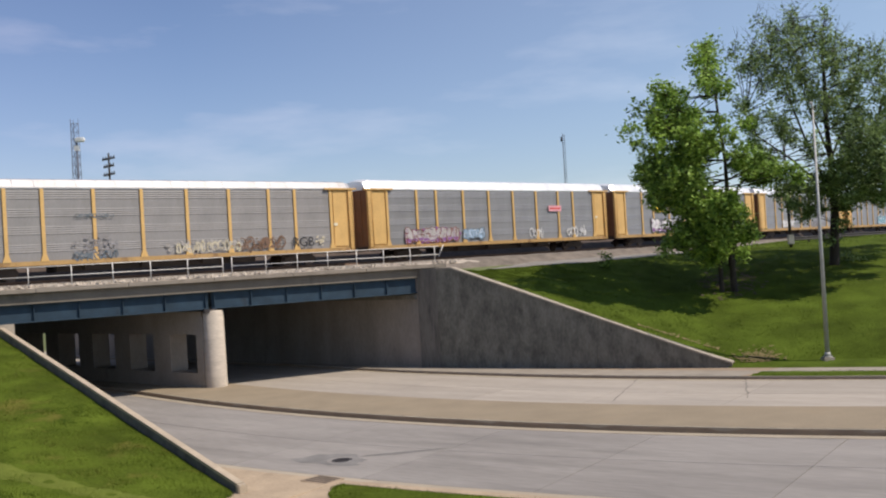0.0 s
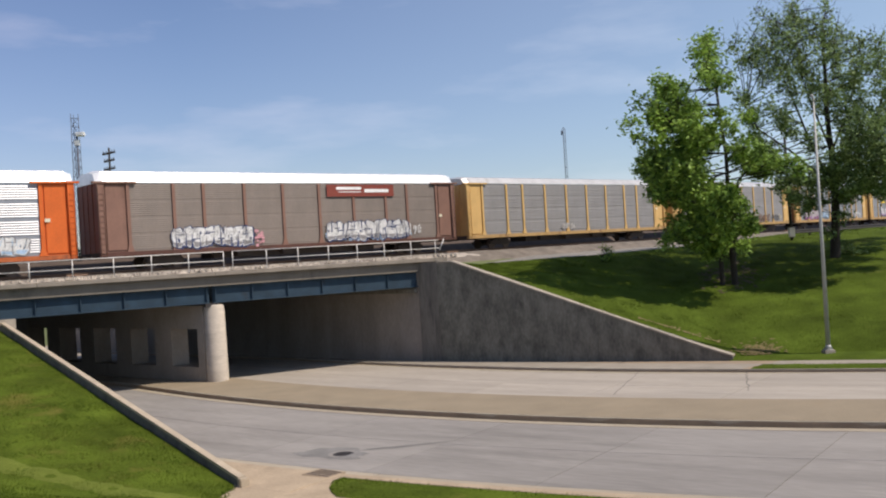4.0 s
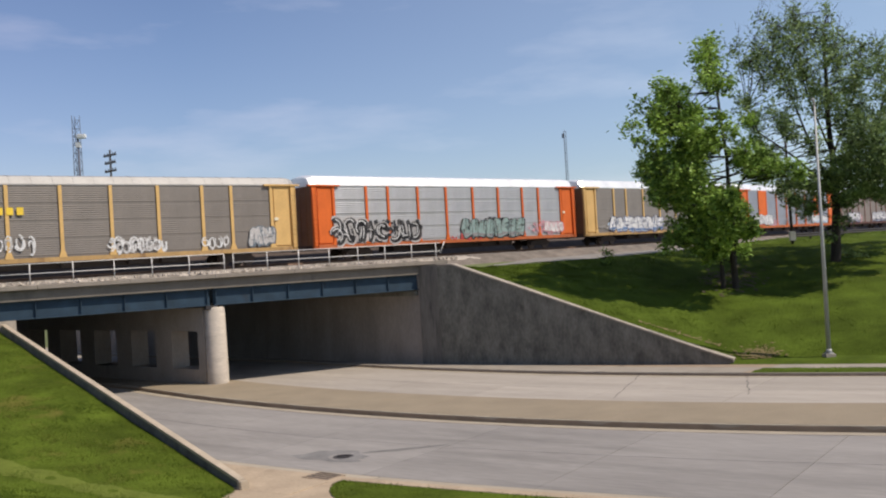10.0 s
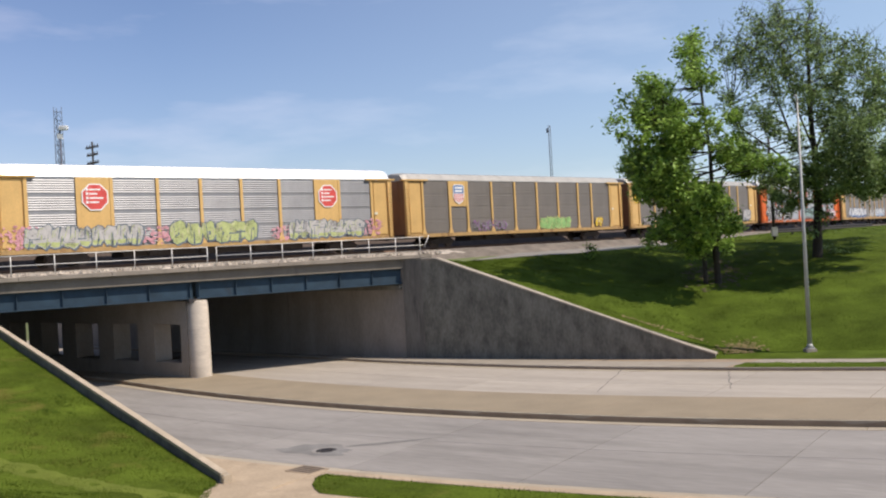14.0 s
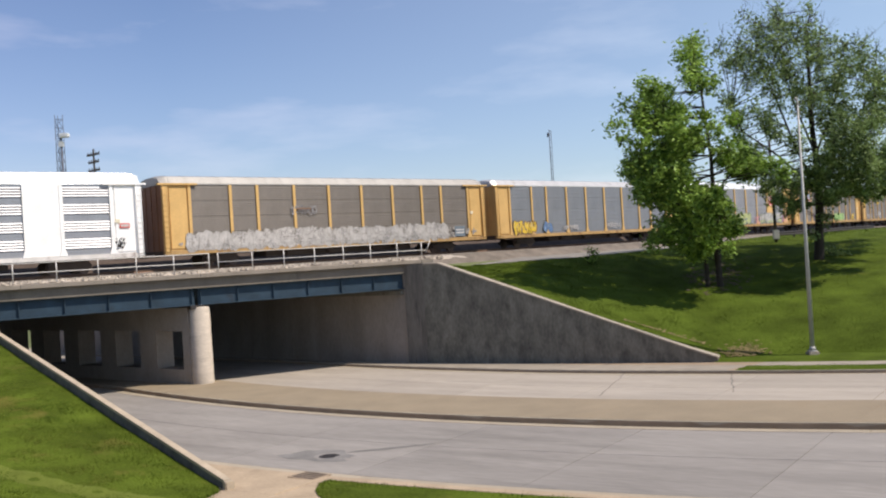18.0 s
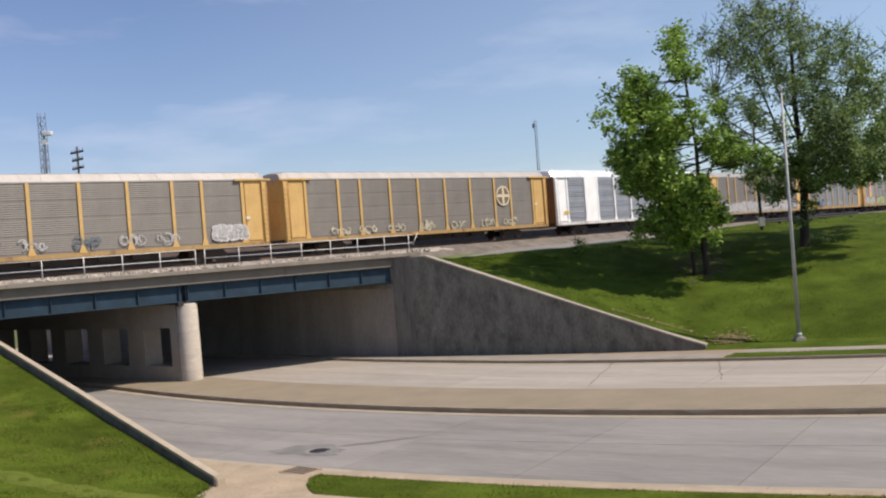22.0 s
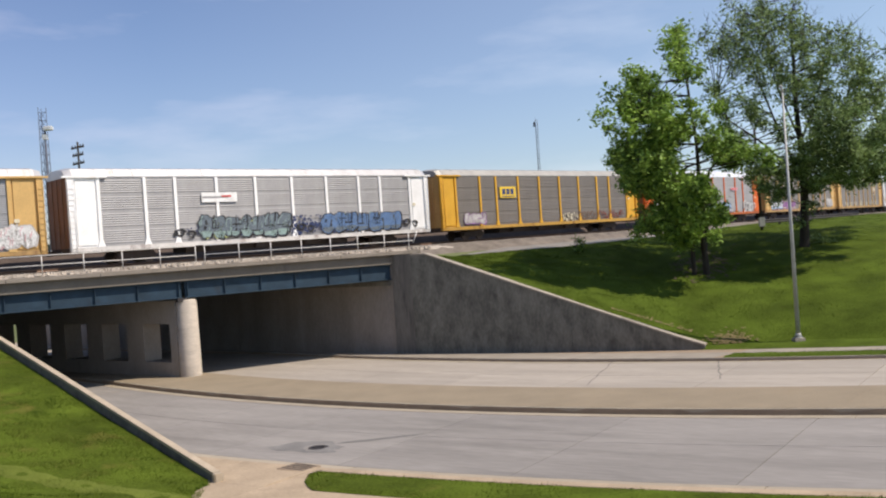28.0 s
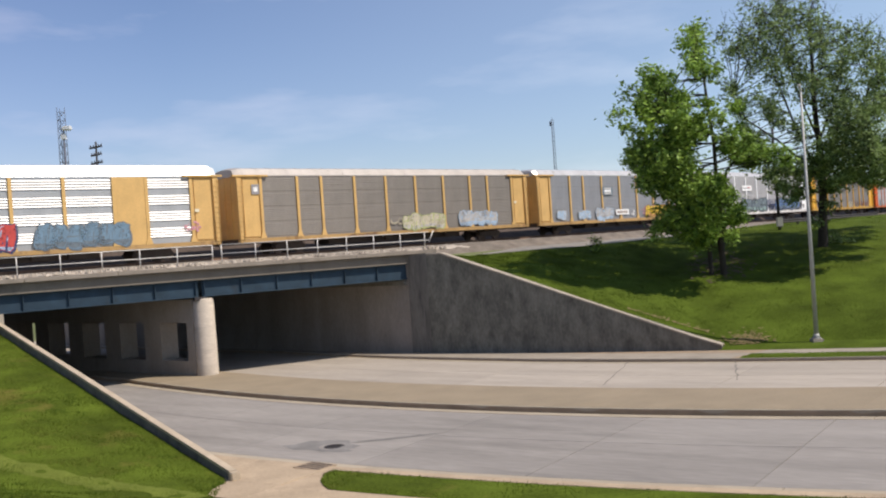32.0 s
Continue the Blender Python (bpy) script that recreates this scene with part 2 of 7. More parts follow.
def leaf_material(name, base, tip, var=0.5):
    m = bpy.data.materials.new(name)
    m.use_nodes = True
    nd, ln = m.node_tree.nodes, m.node_tree.links
    bsdf = nd["Principled BSDF"]
    bsdf.inputs["Roughness"].default_value = 0.55
    bsdf.inputs["Specular IOR Level"].default_value = 0.3
    geo, ramp = nd.new("ShaderNodeNewGeometry"), nd.new("ShaderNodeValToRGB")
    ramp.color_ramp.elements[0].color = (*[c * (1 - var) for c in base], 1)
    ramp.color_ramp.elements[1].color = (*tip, 1)
    co, nz, pick = nd.new("ShaderNodeTexCoord"), nd.new("ShaderNodeTexNoise"), nd.new("ShaderNodeMath")
    nz.inputs["Scale"].default_value, nz.inputs["Detail"].default_value = 0.55, 3
    ln.new(co.outputs["Object"], nz.inputs["Vector"])
    spread = nd.new("ShaderNodeMapRange")
    spread.inputs[1].default_value, spread.inputs[2].default_value, spread.inputs[3].default_value, spread.inputs[4].default_value = 0.3, 0.7, -0.35, 0.45
    ln.new(nz.outputs["Fac"], spread.inputs[0])
    pick.operation, pick.use_clamp = "ADD", True
    ln.new(geo.outputs["Random Per Island"], pick.inputs[0])
    ln.new(spread.outputs[0], pick.inputs[1])
    ln.new(pick.outputs[0], ramp.inputs[0])
    tr, mix = nd.new("ShaderNodeBsdfTranslucent"), nd.new("ShaderNodeMixShader")
    ln.new(ramp.outputs[0], bsdf.inputs["Base Color"])
    ln.new(ramp.outputs[0], tr.inputs[0])
    mix.inputs[0].default_value = 0.34
    ln.new(bsdf.outputs[0], mix.inputs[1])
    ln.new(tr.outputs[0], mix.inputs[2])
    ln.new(mix.outputs[0], nd["Material Output"].inputs[0])
    return m


M_LEAF = leaf_material("broad_leaves", (0.115, 0.23, 0.045), (0.35, 0.51, 0.1))
M_LEAF2 = leaf_material("small_leaves", (0.12, 0.2, 0.075), (0.31, 0.42, 0.15))


# ---- mesh helpers ----
def box(bm, lo, hi, m=None):
    """A box from corner to corner, moved by m."""
    vs = [bm.verts.new((m @ Vector(c)) if m else c) for c in ((x, y, z) for x in (lo[0], hi[0]) for y in (lo[1], hi[1]) for z in (lo[2], hi[2]))]
    for f in ((0, 1, 3, 2), (4, 6, 7, 5), (0, 4, 5, 1), (2, 3, 7, 6), (0, 2, 6, 4), (1, 5, 7, 3)):
        bm.faces.new([vs[i] for i in f])


def tube(bm, a, b, r0, r1=None, n=8, caps=True):
    """A round bar from a to b."""
    a, b = Vector(a), Vector(b)
    r1 = r0 if r1 is None else r1
    w = (b - a).normalized()
    u = w.orthogonal().normalized()
    v = w.cross(u)
    rings = [[bm.verts.new(c + (u * math.cos(6.28319 * i / n) + v * math.sin(6.28319 * i / n)) * r) for i in range(n)] for c, r in ((a, r0), (b, r1))]
    for i in range(n):
        f = bm.faces.new((rings[0][i], rings[0][(i + 1) % n], rings[1][(i + 1) % n], rings[1][i]))
        f.smooth = True
    if caps:
        bm.faces.new(rings[0][::-1])
        bm.faces.new(rings[1])


def prism(bm, pts, d):
    """A polygon pushed along d."""
    a = [bm.verts.new(p) for p in pts]
    b = [bm.verts.new(Vector(p) + Vector(d)) for p in pts]
    bm.faces.new(a[::-1])
    bm.faces.new(b)
    for i in range(len(a)):
        j = (i + 1) % len(a)
        bm.faces.new((a[i], a[j], b[j], b[i]))


def mesh_of(name, bm, fix=True):
    if fix:
        bmesh.ops.recalc_face_normals(bm, faces=bm.faces)
    me = bpy.data.meshes.new(name)
    bm.to_mesh(me)
    bm.free()
    return me


def part(name, bm, mat, parent=None, label="", fix=True):
    """Links a bmesh as one mesh object, under a thing or a part."""
    me = mesh_of(name, bm, fix)
    me.materials.append(mat)
    ob = new(name, me)
    ob.parent = parent
    if label:
        ob["label"] = label
    return ob


def use(name, me, mat, parent, loc=(0, 0, 0), rz=0.0, label=""):
    """An object on a shared mesh with a material of its own."""
    if not me.materials:
        me.materials.append(None)
    ob = new(name, me)
    ob.material_slots[0].link = "OBJECT"
    ob.material_slots[0].material = mat
    ob.parent, ob.location, ob.rotation_euler = parent, loc, (0, 0, rz)
    if label:
        ob["label"] = label
    return ob


def sheet(name, rows, mat, smooth=True):
    """A surface from rows of points."""
    nr, nc = len(rows), len(rows[0])
    me = bpy.data.meshes.new(name)
    me.from_pydata([tuple(p) for r in rows for p in r], [], [(i * nc + j, i * nc + j + 1, (i + 1) * nc + j + 1, (i + 1) * nc + j) for i in range(nr - 1) for j in range(nc - 1)])
    me.materials.append(mat)
    for f in me.polygons:
        f.use_smooth = smooth
    bm = bmesh.new()
    bm.from_mesh(me)
    bmesh.ops.recalc_face_normals(bm, faces=bm.faces)
    if sum(f.normal.z for f in bm.faces) < 0:
        bmesh.ops.reverse_faces(bm, faces=bm.faces)
    bm.to_mesh(me)
    bm.free()
    return new(name, me)


def structure(ob, label, category):
    return tagged(ob, label, category, kind="structure")


def hump(x, y, f=0.35, a=0.1):
    return noise.noise(Vector((x * f, y * f, 3.7))) * a


def lerp(a, b, t):
    return a + (b - a) * t


# ---- bridge and wall lines ----
B0 = Vector((-13.4, 54.5, 0))
BD = Vector((0.891, 0.454, 0))
BN = Vector((0.454, -0.891, 0))
BACK = Vector((-0.788, 0.616, 0))
DEEP = 29.5
W0, W1 = Vector((-1.3, 60.1, 0)), Vector((14.9, 51.2, 0))
WD = (W1 - W0).normalized()
L0, L1 = Vector((-6.38, 28.56, 0)), Vector((-22.15, 48.2, 0))
LD = (L1 - L0).normalized()
LN = Vector((-LD.y, LD.x, 0))


def wing_top(d):
    return min(6.28, 6.28 - 0.351 * (d - 1.9)) if d < 18.6 else 0.42


def left_top(d):
    return 0.54 + 0.153 * max(0, d)


def line_q(p):
    return p.dot(N)


# ---- ground ----
def build_land():
    """One sheet to the horizon: low along the road, a plateau beyond the railway."""
    ax = sorted({round(v, 1) for v in [*np.arange(-160, 200, 5.0), *np.arange(-900, -160, 60.0), *np.arange(200, 1000, 60.0), -3000, -1800, 1800, 3000]})
    rows = []
    for y in ax:
        row = []
        for x in ax:
            p = Vector((x, y, 0))
            d = -(p - B0).dot(BN)
            q = line_q(p)
            cut = min(1, max(0, (abs(q - 35) - 17) / 12))
            t = min(1, max(0, (d - 27) / 10))
            row.append((x, y, -0.6 + 6.4 * t * cut))
        rows.append(row)
    structure(sheet("ground", rows, M_LAND), "flat open land with rough grass round the underpass", "ground")


def strip(name, s0, s1, step, qs, ups, mat):
    """A strip of road between the offsets qs, with a height for each."""
    n = max(1, int(round((s1 - s0) / step)))
    return sheet(name, [[road(lerp(s0, s1, i / n), q, u) for q, u in zip(qs, ups)] for i in range(n + 1)], mat, smooth=False)


def slabs(parent, name, s0, s1, length, q0, q1, mat, up=0.0, gap=0.014, skew=0.0):
    """Concrete slabs, each an object, with open joints between them."""
    s = s0
    while s < s1 - 0.1:
        bm = bmesh.new()
        k = 4
        top = [[road(lerp(s + gap, s + length - gap, i / k) + skew * q / 10, q, up) for q in (q0 + gap, q1 - gap)] for i in range(k + 1)]
        tv = [[bm.verts.new(p) for p in r] for r in top]
        bv = [[bm.verts.new(p - Vector((0, 0, 0.12))) for p in r] for r in top]
        for i in range(k):
            bm.faces.new((tv[i][0], tv[i][1], tv[i + 1][1], tv[i + 1][0]))
            for j in (0, 1):
                bm.faces.new((tv[i][j], tv[i + 1][j], bv[i + 1][j], bv[i][j]))
        for i in (0, k):
            bm.faces.new((tv[i][0], tv[i][1], bv[i][1], bv[i][0]))
        part(name, bm, mat, parent)
        s += length


def build_road():
    base = structure(strip("road", -150, 60, 5, (17.5, 49.5), (-0.035, -0.035), M_JOINT), "four-lane concrete road dipping under the railway bridge", "road")
    for q0, q1, m in ((21.3, 25.75, M_ROAD), (25.75, 29.75, M_ROAD), (35.3, 39.2, M_ROAD_FAR), (39.2, 43.0, M_ROAD_FAR)):
        slabs(base, "slab", -129.6, 54, 6.1, q0, q1, m, skew=-0.35)
    for q0, q1 in ((20.7, 21.3), (29.75, 30.25), (34.85, 35.3), (43.0, 43.55)):
        slabs(base, "gutter", -129.6, 54, 12.2, q0, q1, M_GUTTER, 0.003)
    med = structure(strip("median", -100, 60, 5, (30.25, 30.26, 30.45, 34.7, 34.84, 34.85), (-0.03, 0.17, 0.2, 0.2, 0.17, -0.03), M_KERB), "raised tan concrete median with worn dark kerbs", "median")
    slabs(med, "slab", -99.6, 54, 9.15, 30.42, 34.72, M_MEDIAN, 0.206, 0.006)
    slabs(med, "kerb_lip", -99.6, 54, 9.15, 30.275, 30.42, M_GUTTER, 0.2, 0.004)
    # far side: kerb, pavement, verge
    far = structure(strip("pavement_far", -110, 60, 4, (43.55, 43.56, 43.7, 49.6), (-0.03, 0.09, 0.15, 0.15), M_KERB), "concrete pavement beside the abutment and verge", "pavement")
    slabs(far, "slab", -110, -17, 3.0, 43.74, 47.3, M_WALK, 0.156, 0.012)
    slabs(far, "slab", -17, 58, 3.0, 46.4, 49.3, M_WALK, 0.156, 0.012)
    slabs(far, "kerb_stone", -110, 58, 3.0, 43.57, 43.73, M_COPING, 0.153, 0.008)
    rows = []
    for i in range(150):
        s = lerp(-16.6, 58, i / 149)
        rows.append([road(s, lerp(43.78, 46.36, j / 9), 0.15 + (0.09 + hump(s * 3, j, 1, 0.06)) * max(0.0, math.sin(3.1416 * j / 9)) ** 0.6) for j in range(10)])
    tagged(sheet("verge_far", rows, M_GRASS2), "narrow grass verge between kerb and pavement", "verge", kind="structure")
    # near side
    near = structure(strip("pavement_near", -60, 60, 4, (16.6, 20.5, 20.68, 20.69), (0.05, 0.1, 0.09, -0.03), M_SANDY), "worn concrete pavement at the foot of the grass bank", "pavement")
    slabs(near, "slab", -62, -20.6, 3.45, 18.3, 20.62, M_SANDY, 0.106, 0.006)
    slabs(near, "slab", -24.05, 55, 3.45, 16.7, 18.3, M_SANDY, 0.108, 0.006)
    slabs(near, "kerb_stone", -19.8, 55, 3.45, 20.27, 20.66, M_SANDY, 0.108, 0.008)
    rows = []
    for i in range(160):
        s = lerp(-20.3, 58, i / 159)
        wide = min(1, max(0, s + 20.35) / 1.6) ** 0.5
        rows.append([road(s, lerp(20.2 - 1.85 * wide, 20.25, j / 9), 0.1 + (0.05 + hump(s * 3, j, 1, 0.04)) * max(0.0, math.sin(3.1416 * j / 9)) ** 0.5 * wide) for j in range(10)])
    tagged(sheet("verge_near", rows, M_GRASS), "grass verge between road and pavement", "verge", kind="structure")


def manhole():
    top = new("manhole", None)
    top.location = road(-23.18, 23.3, 0.0)
    bm = bmesh.new()
    tube(bm, (0, 0, -0.05), (0, 0, 0.012), 0.36, n=28)
    part("cover", bm, M_STEEL_DARK, top)
    bm = bmesh.new()
    n = 28
    for i in range(n):
        a, b = 6.28319 * i / n, 6.28319 * (i + 1) / n
        prism(bm, [(math.cos(t) * r, math.sin(t) * r, -0.05) for t, r in ((a, 0.37), (a, 0.52), (b, 0.52), (b, 0.37))], (0, 0, 0.058))
    part("frame", bm, M_ROAD, top)
    for k in range(5):
        bm = bmesh.new()
        box(bm, (-0.24 + 0.02 * abs(k - 2), -0.2 + 0.1 * k - 0.015, 0.012), (0.24 - 0.02 * abs(k - 2), -0.2 + 0.1 * k + 0.015, 0.02))
        part("rib", bm, M_STEEL_DARK, top)
    tagged(top, "round dark iron manhole cover set in the road", "manhole")
    # patch of darker repair round it
    bm = bmesh.new()
    rnd = random.Random(4)
    pts = []
    for i in range(26):
        a = 6.28319 * i / 26
        r = 0.8 + rnd.random() * 0.5
        p = road(-23.6 + math.cos(a) * r * 1.5, 23.3 + math.sin(a) * r * 0.75, 0.006)
        pts.append(bm.verts.new(p))
    bm.faces.new(pts)
    tagged(part("asphalt_patch", bm, material("patch", (0.2, 0.19, 0.18), 0.95, var=0.3)), "dark stained repair patch round the manhole", "patch", kind="structure")
    bm = bmesh.new()
    pts = [road(s, q, 0.007) for s, q in ((-23.0, 23.9), (-22.9, 24.25), (-21.9, 25.2), (-20.8, 26.2), (-21.0, 25.7), (-22.0, 24.6))]
    bm.faces.new([bm.verts.new(p) for p in pts])
    tagged(part("tar_streak", bm, material("tar", (0.17, 0.16, 0.15), 0.95, var=0.3)), "dark tar streak on the concrete road", "stain", kind="structure")
    drain = new("drain_inlet", None)
    drain.location = road(-21.3, 20.45, 0.106)
    drain.rotation_euler = (0, 0, math.atan2(E.y, E.x))
    bm = bmesh.new()
    box(bm, (-0.55, -0.4, -0.02), (0.55, 0.4, 0.012))
    part("lid", bm, M_KERB, drain)
    for k in range(4):
        bm = bmesh.new()
        box(bm, (-0.45, -0.3 + 0.18 * k, 0.013), (0.45, -0.22 + 0.18 * k, 0.02))
        part("slot", bm, M_STEEL_DARK, drain)
    tagged(drain, "brown concrete storm drain lid in the pavement", "drain")


def cracks():
    """Dark sealed cracks in the far lanes."""
    rnd = random.Random(8)
    mt = material("crack_tar", (0.17, 0.155, 0.14), 0.95)
    for (s0, q0), (s1, q1) in (((-22.1, 43.5), (-19.9, 36.6)), ((-16.7, 43.5), (-14.6, 38)), ((-24.0, 41.6), (-23.4, 42.3)), ((-18.9, 39.6), (-17.6, 39.7)), ((-13.9, 25.2), (-13.1, 25.35))):
        bm = bmesh.new()
        n = 14
        l, r = [], []
        for i in range(n + 1):
            s, q = lerp(s0, s1, i / n) + rnd.uniform(-0.06, 0.06), lerp(q0, q1, i / n)
            w = rnd.uniform(0.008, 0.03)
            l.append(bm.verts.new(road(s - w, q, 0.006)))
            r.append(bm.verts.new(road(s + w, q + 0.02, 0.006)))
        for i in range(n):
            bm.faces.new((l[i], r[i], r[i + 1], l[i + 1]))
        tagged(part("sealed_crack", bm, mt), "dark sealed crack across concrete lanes", "crack", kind="structure")


# ---- banks ----
def near_height(p):
    q = line_q(p)
    w = (p - L0).dot(LD)
    rail_slope = 0.42 + 0.153 * w
    cut = min(5.3, 0.16 + 0.3 * max(0, 16.6 - q))
    k = 0.35
    m = max(rail_slope, cut)
    z = m + k * math.log(math.exp((rail_slope - m) / k) + math.exp((cut - m) / k)) - 0.1
    back = (p - L0).dot(LN)
    dip = 0.2 * max(0.0, 1 - abs(back) / 1.6) if w > -1 else 0.0
    calm = min(1.0, 0.15 + abs(back) / 1.5) if w > -1 else 1.0
    return min(6.3, z) - dip + (hump(p.x, p.y, 0.3, 0.1) + hump(p.x + 9, p.y, 1.1, 0.04)) * calm


def near_edge(s):
    """Offset at which the near bank meets the wall or the pavement."""
    s0, q0 = L0.dot(E), line_q(L0)
    s1, q1 = L1.dot(E), line_q(L1)
    if s < s0:
        return q0 + (min(q1 + 4, q0 + (q1 - q0) * (s - s0) / (s1 - s0))) - q0 - 0.3
    return max(16.7, q0 - 0.3 - (s - s0) * 1.2)


def build_near_bank():
    rows = []
    for s in map(float, [*np.arange(-95, -60, 5.0), *np.arange(-60, -12, 0.7), *np.arange(-12, 62, 3.0)]):
        qb = near_edge(s)
        row = []
        for j in range(60):
            t = (j / 59) ** 1.7
            q = qb - t * (qb + 55)
            p = E * s + N * q
            z = near_height(p)
            if s > L0.dot(E) and j < 6:
                z = lerp(grade(p.x, p.y) + 0.08, z, j / 6)
            row.append((p.x, p.y, z))
        rows.append(row)
    structure(sheet("bank_near", rows, M_GRASS), "mown grass bank rising behind the low retaining wall", "bank")


def build_mown_strip():
    """A smoother, paler strip along the foot of the near bank."""
    rows = []
    a, b = Vector((-16.5, 31.5, 0)), Vector((-6.7, 26.6, 0))
    side = Vector((-0.447, -0.894, 0))
    for i in range(120):
        t = i / 119
        c = a.lerp(b, t) + side * (0.5 * math.sin(t * 3.1))
        w0 = 0.25 * noise.noise(Vector((t * 14, 0, 2))) + 0.1 * noise.noise(Vector((t * 60, 0, 2)))
        w1 = 1.25 + 0.35 * noise.noise(Vector((t * 11, 5, 2))) + 0.12 * noise.noise(Vector((t * 50, 5, 2)))
        row = []
        for j in range(8):
            p = c + side * lerp(w0, w1, j / 7)
            row.append((p.x, p.y, near_height(p) + (0.014 if 0 < j < 7 else -0.01)))
        rows.append(row)
    structure(sheet("mown_strip", rows, M_MOWN), "smooth pale mown strip across the grass bank", "grass")


TOE = [Vector(v) for v in ((-0.4, 59.8, 6.1), (5.0, 56.8, 4.3), (10.0, 54.05, 2.35), (15.1, 51.35, 0.28), (20.0, 50.9, 0.3), (30.0, 43.9, 0.6), (75.0, 9.0, 2.6))]
TOP = [Vector(v) for v in ((2.5, 64.0, 5.92), (6.5, 67.2, 5.93), (11.0, 70.0, 5.95), (18.0, 75.0, 6.1), (30.6, 85.0, 6.62), (47.0, 97.0, 6.72), (130.0, 120.0, 6.8))]


def along(pts, t):
    t *= len(pts) - 1
    i = min(len(pts) - 2, int(t))
    return pts[i].lerp(pts[i + 1], t - i)


def far_bank_point(u, v):
    v = max(0.0, v)
    a, b = along(TOE, u), along(TOP, u)
    p = a.lerp(b, v)
    prof = v ** 0.76 if u < 0.5 else lerp(v ** 0.76, math.sin(v * 1.5708) ** 0.85, min(1, (u - 0.5) * 4))
    p.z = lerp(a.z, b.z, prof) + (hump(p.x, p.y, 0.25, 0.18) + hump(p.x, p.y, 0.9, 0.05)) * min(1, 6 * v * (1 - v) + 0.15)
    return p


def build_far_bank():
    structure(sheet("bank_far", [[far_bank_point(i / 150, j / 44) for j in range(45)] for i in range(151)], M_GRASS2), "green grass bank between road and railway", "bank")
    rows = []
    for i in range(121):
        b = along(TOP, i / 120)
        s = max(36, min(260, (b - Vector((X0, Y0, 0))).dot(Vector((math.cos(TH + 0.06), math.sin(TH + 0.06), 0)))))
        c = track(s, 3.4, 6.12)
        rows.append([b.lerp(c, j / 8) + Vector((0, 0, hump(b.x + j, b.y, 0.8, 0.06) + (0.0 if j else -0.03))) for j in range(9)])
    structure(sheet("gravel_apron", rows, M_GRAVEL), "pale gravel apron between the grass bank and the track", "gravel")
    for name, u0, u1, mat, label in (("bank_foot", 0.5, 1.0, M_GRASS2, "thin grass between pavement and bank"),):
        rows = []
        for i in range(61):
            b = far_bank_point(lerp(u0, u1, i / 60), 0.0)
            a = road(b.dot(E), 49.25, 0.13)
            rows.append([a.lerp(b, j / 5) + Vector((0, 0, hump(b.x * 2 + j, b.y, 1, 0.03) * (j > 0) + 0.02 * (0 < j < 5))) for j in range(6)])
        structure(sheet(name, rows, mat), label, "verge")
    # dark litter in the shade under the trees
    rnd = random.Random(44)
    bm = bmesh.new()
    for _ in range(300):
        u, v = rnd.gauss(0.55, 0.03), rnd.gauss(0.5, 0.08)
        if not (0.5 < u < 0.62 and 0.36 < v < 0.7):
            continue
        c = far_bank_point(u, v)
        r = rnd.uniform(0.05, 0.15)
        k = rnd.randint(4, 6)
        ring = [(math.cos(6.283 * i / k) * r * rnd.uniform(0.7, 1.5), math.sin(6.283 * i / k) * r * rnd.uniform(0.7, 1.5)) for i in range(k)]
        bm.faces.new([bm.verts.new(c + Vector((dx, dy, 0.04 + 0.3 * dy))) for dx, dy in ring])
    tagged(part("leaf_litter", bm, M_LITTER), "dark leaf litter and bare ground under the trees", "litter", kind="stuff")


def build_bare_soil():
    """Worn dirt at the foot of the bank and a thin washed line along the wing wall."""
    rnd = random.Random(52)
    bm = bmesh.new()
    for k in range(430):
        if k < 330:
            c = far_bank_point(rnd.gauss(0.553, 0.018), abs(rnd.gauss(0, 0.018)))
        else:
            c = far_bank_point(rnd.uniform(0.36, 0.5), 0.04 + abs(rnd.gauss(0, 0.008)))
        r = rnd.uniform(0.02, 0.08)
        n = rnd.randint(5, 7)
        ring = [(math.cos(6.283 * i / n) * r * rnd.uniform(0.8, 1.9), math.sin(6.283 * i / n) * r * rnd.uniform(0.6, 1.2)) for i in range(n)]
        bm.faces.new([bm.verts.new((c.x + dx, c.y + dy, c.z + 0.035 + 0.33 * dy - 0.05 * dx)) for dx, dy in ring])
    tagged(part("bare_soil", bm, M_SOIL), "bare sandy soil worn through the grass", "soil", kind="stuff")


def blades(name, label, spots, mat, seed, size):
    """Grass blades as one object; spots yields (point, density weight)."""
    rnd = random.Random(seed)
    verts, faces = [], []
    for p in spots:
        thick = 0.75 + 0.9 * max(-0.4, noise.noise(Vector((p.x * 0.9, p.y * 0.9, 7.0))))
        h, a, w = size * thick * rnd.uniform(0.5, 1.3), rnd.uniform(0, 6.28), size * rnd.uniform(0.1, 0.22)
        dx, dy = math.cos(a) * w, math.sin(a) * w
        tx, ty = rnd.uniform(-0.5, 0.5) * h, rnd.uniform(-0.5, 0.5) * h
        k = len(verts)
        verts += [(p.x - dx, p.y - dy, p.z - 0.02), (p.x + dx, p.y + dy, p.z - 0.02), (p.x + tx, p.y + ty, p.z + h)]
        faces.append((k, k + 1, k + 2))
    me = bpy.data.meshes.new(name)
    me.from_pydata(verts, [], faces)
    me.materials.append(mat)
    tagged(new(name, me), label, "grass", kind="stuff")


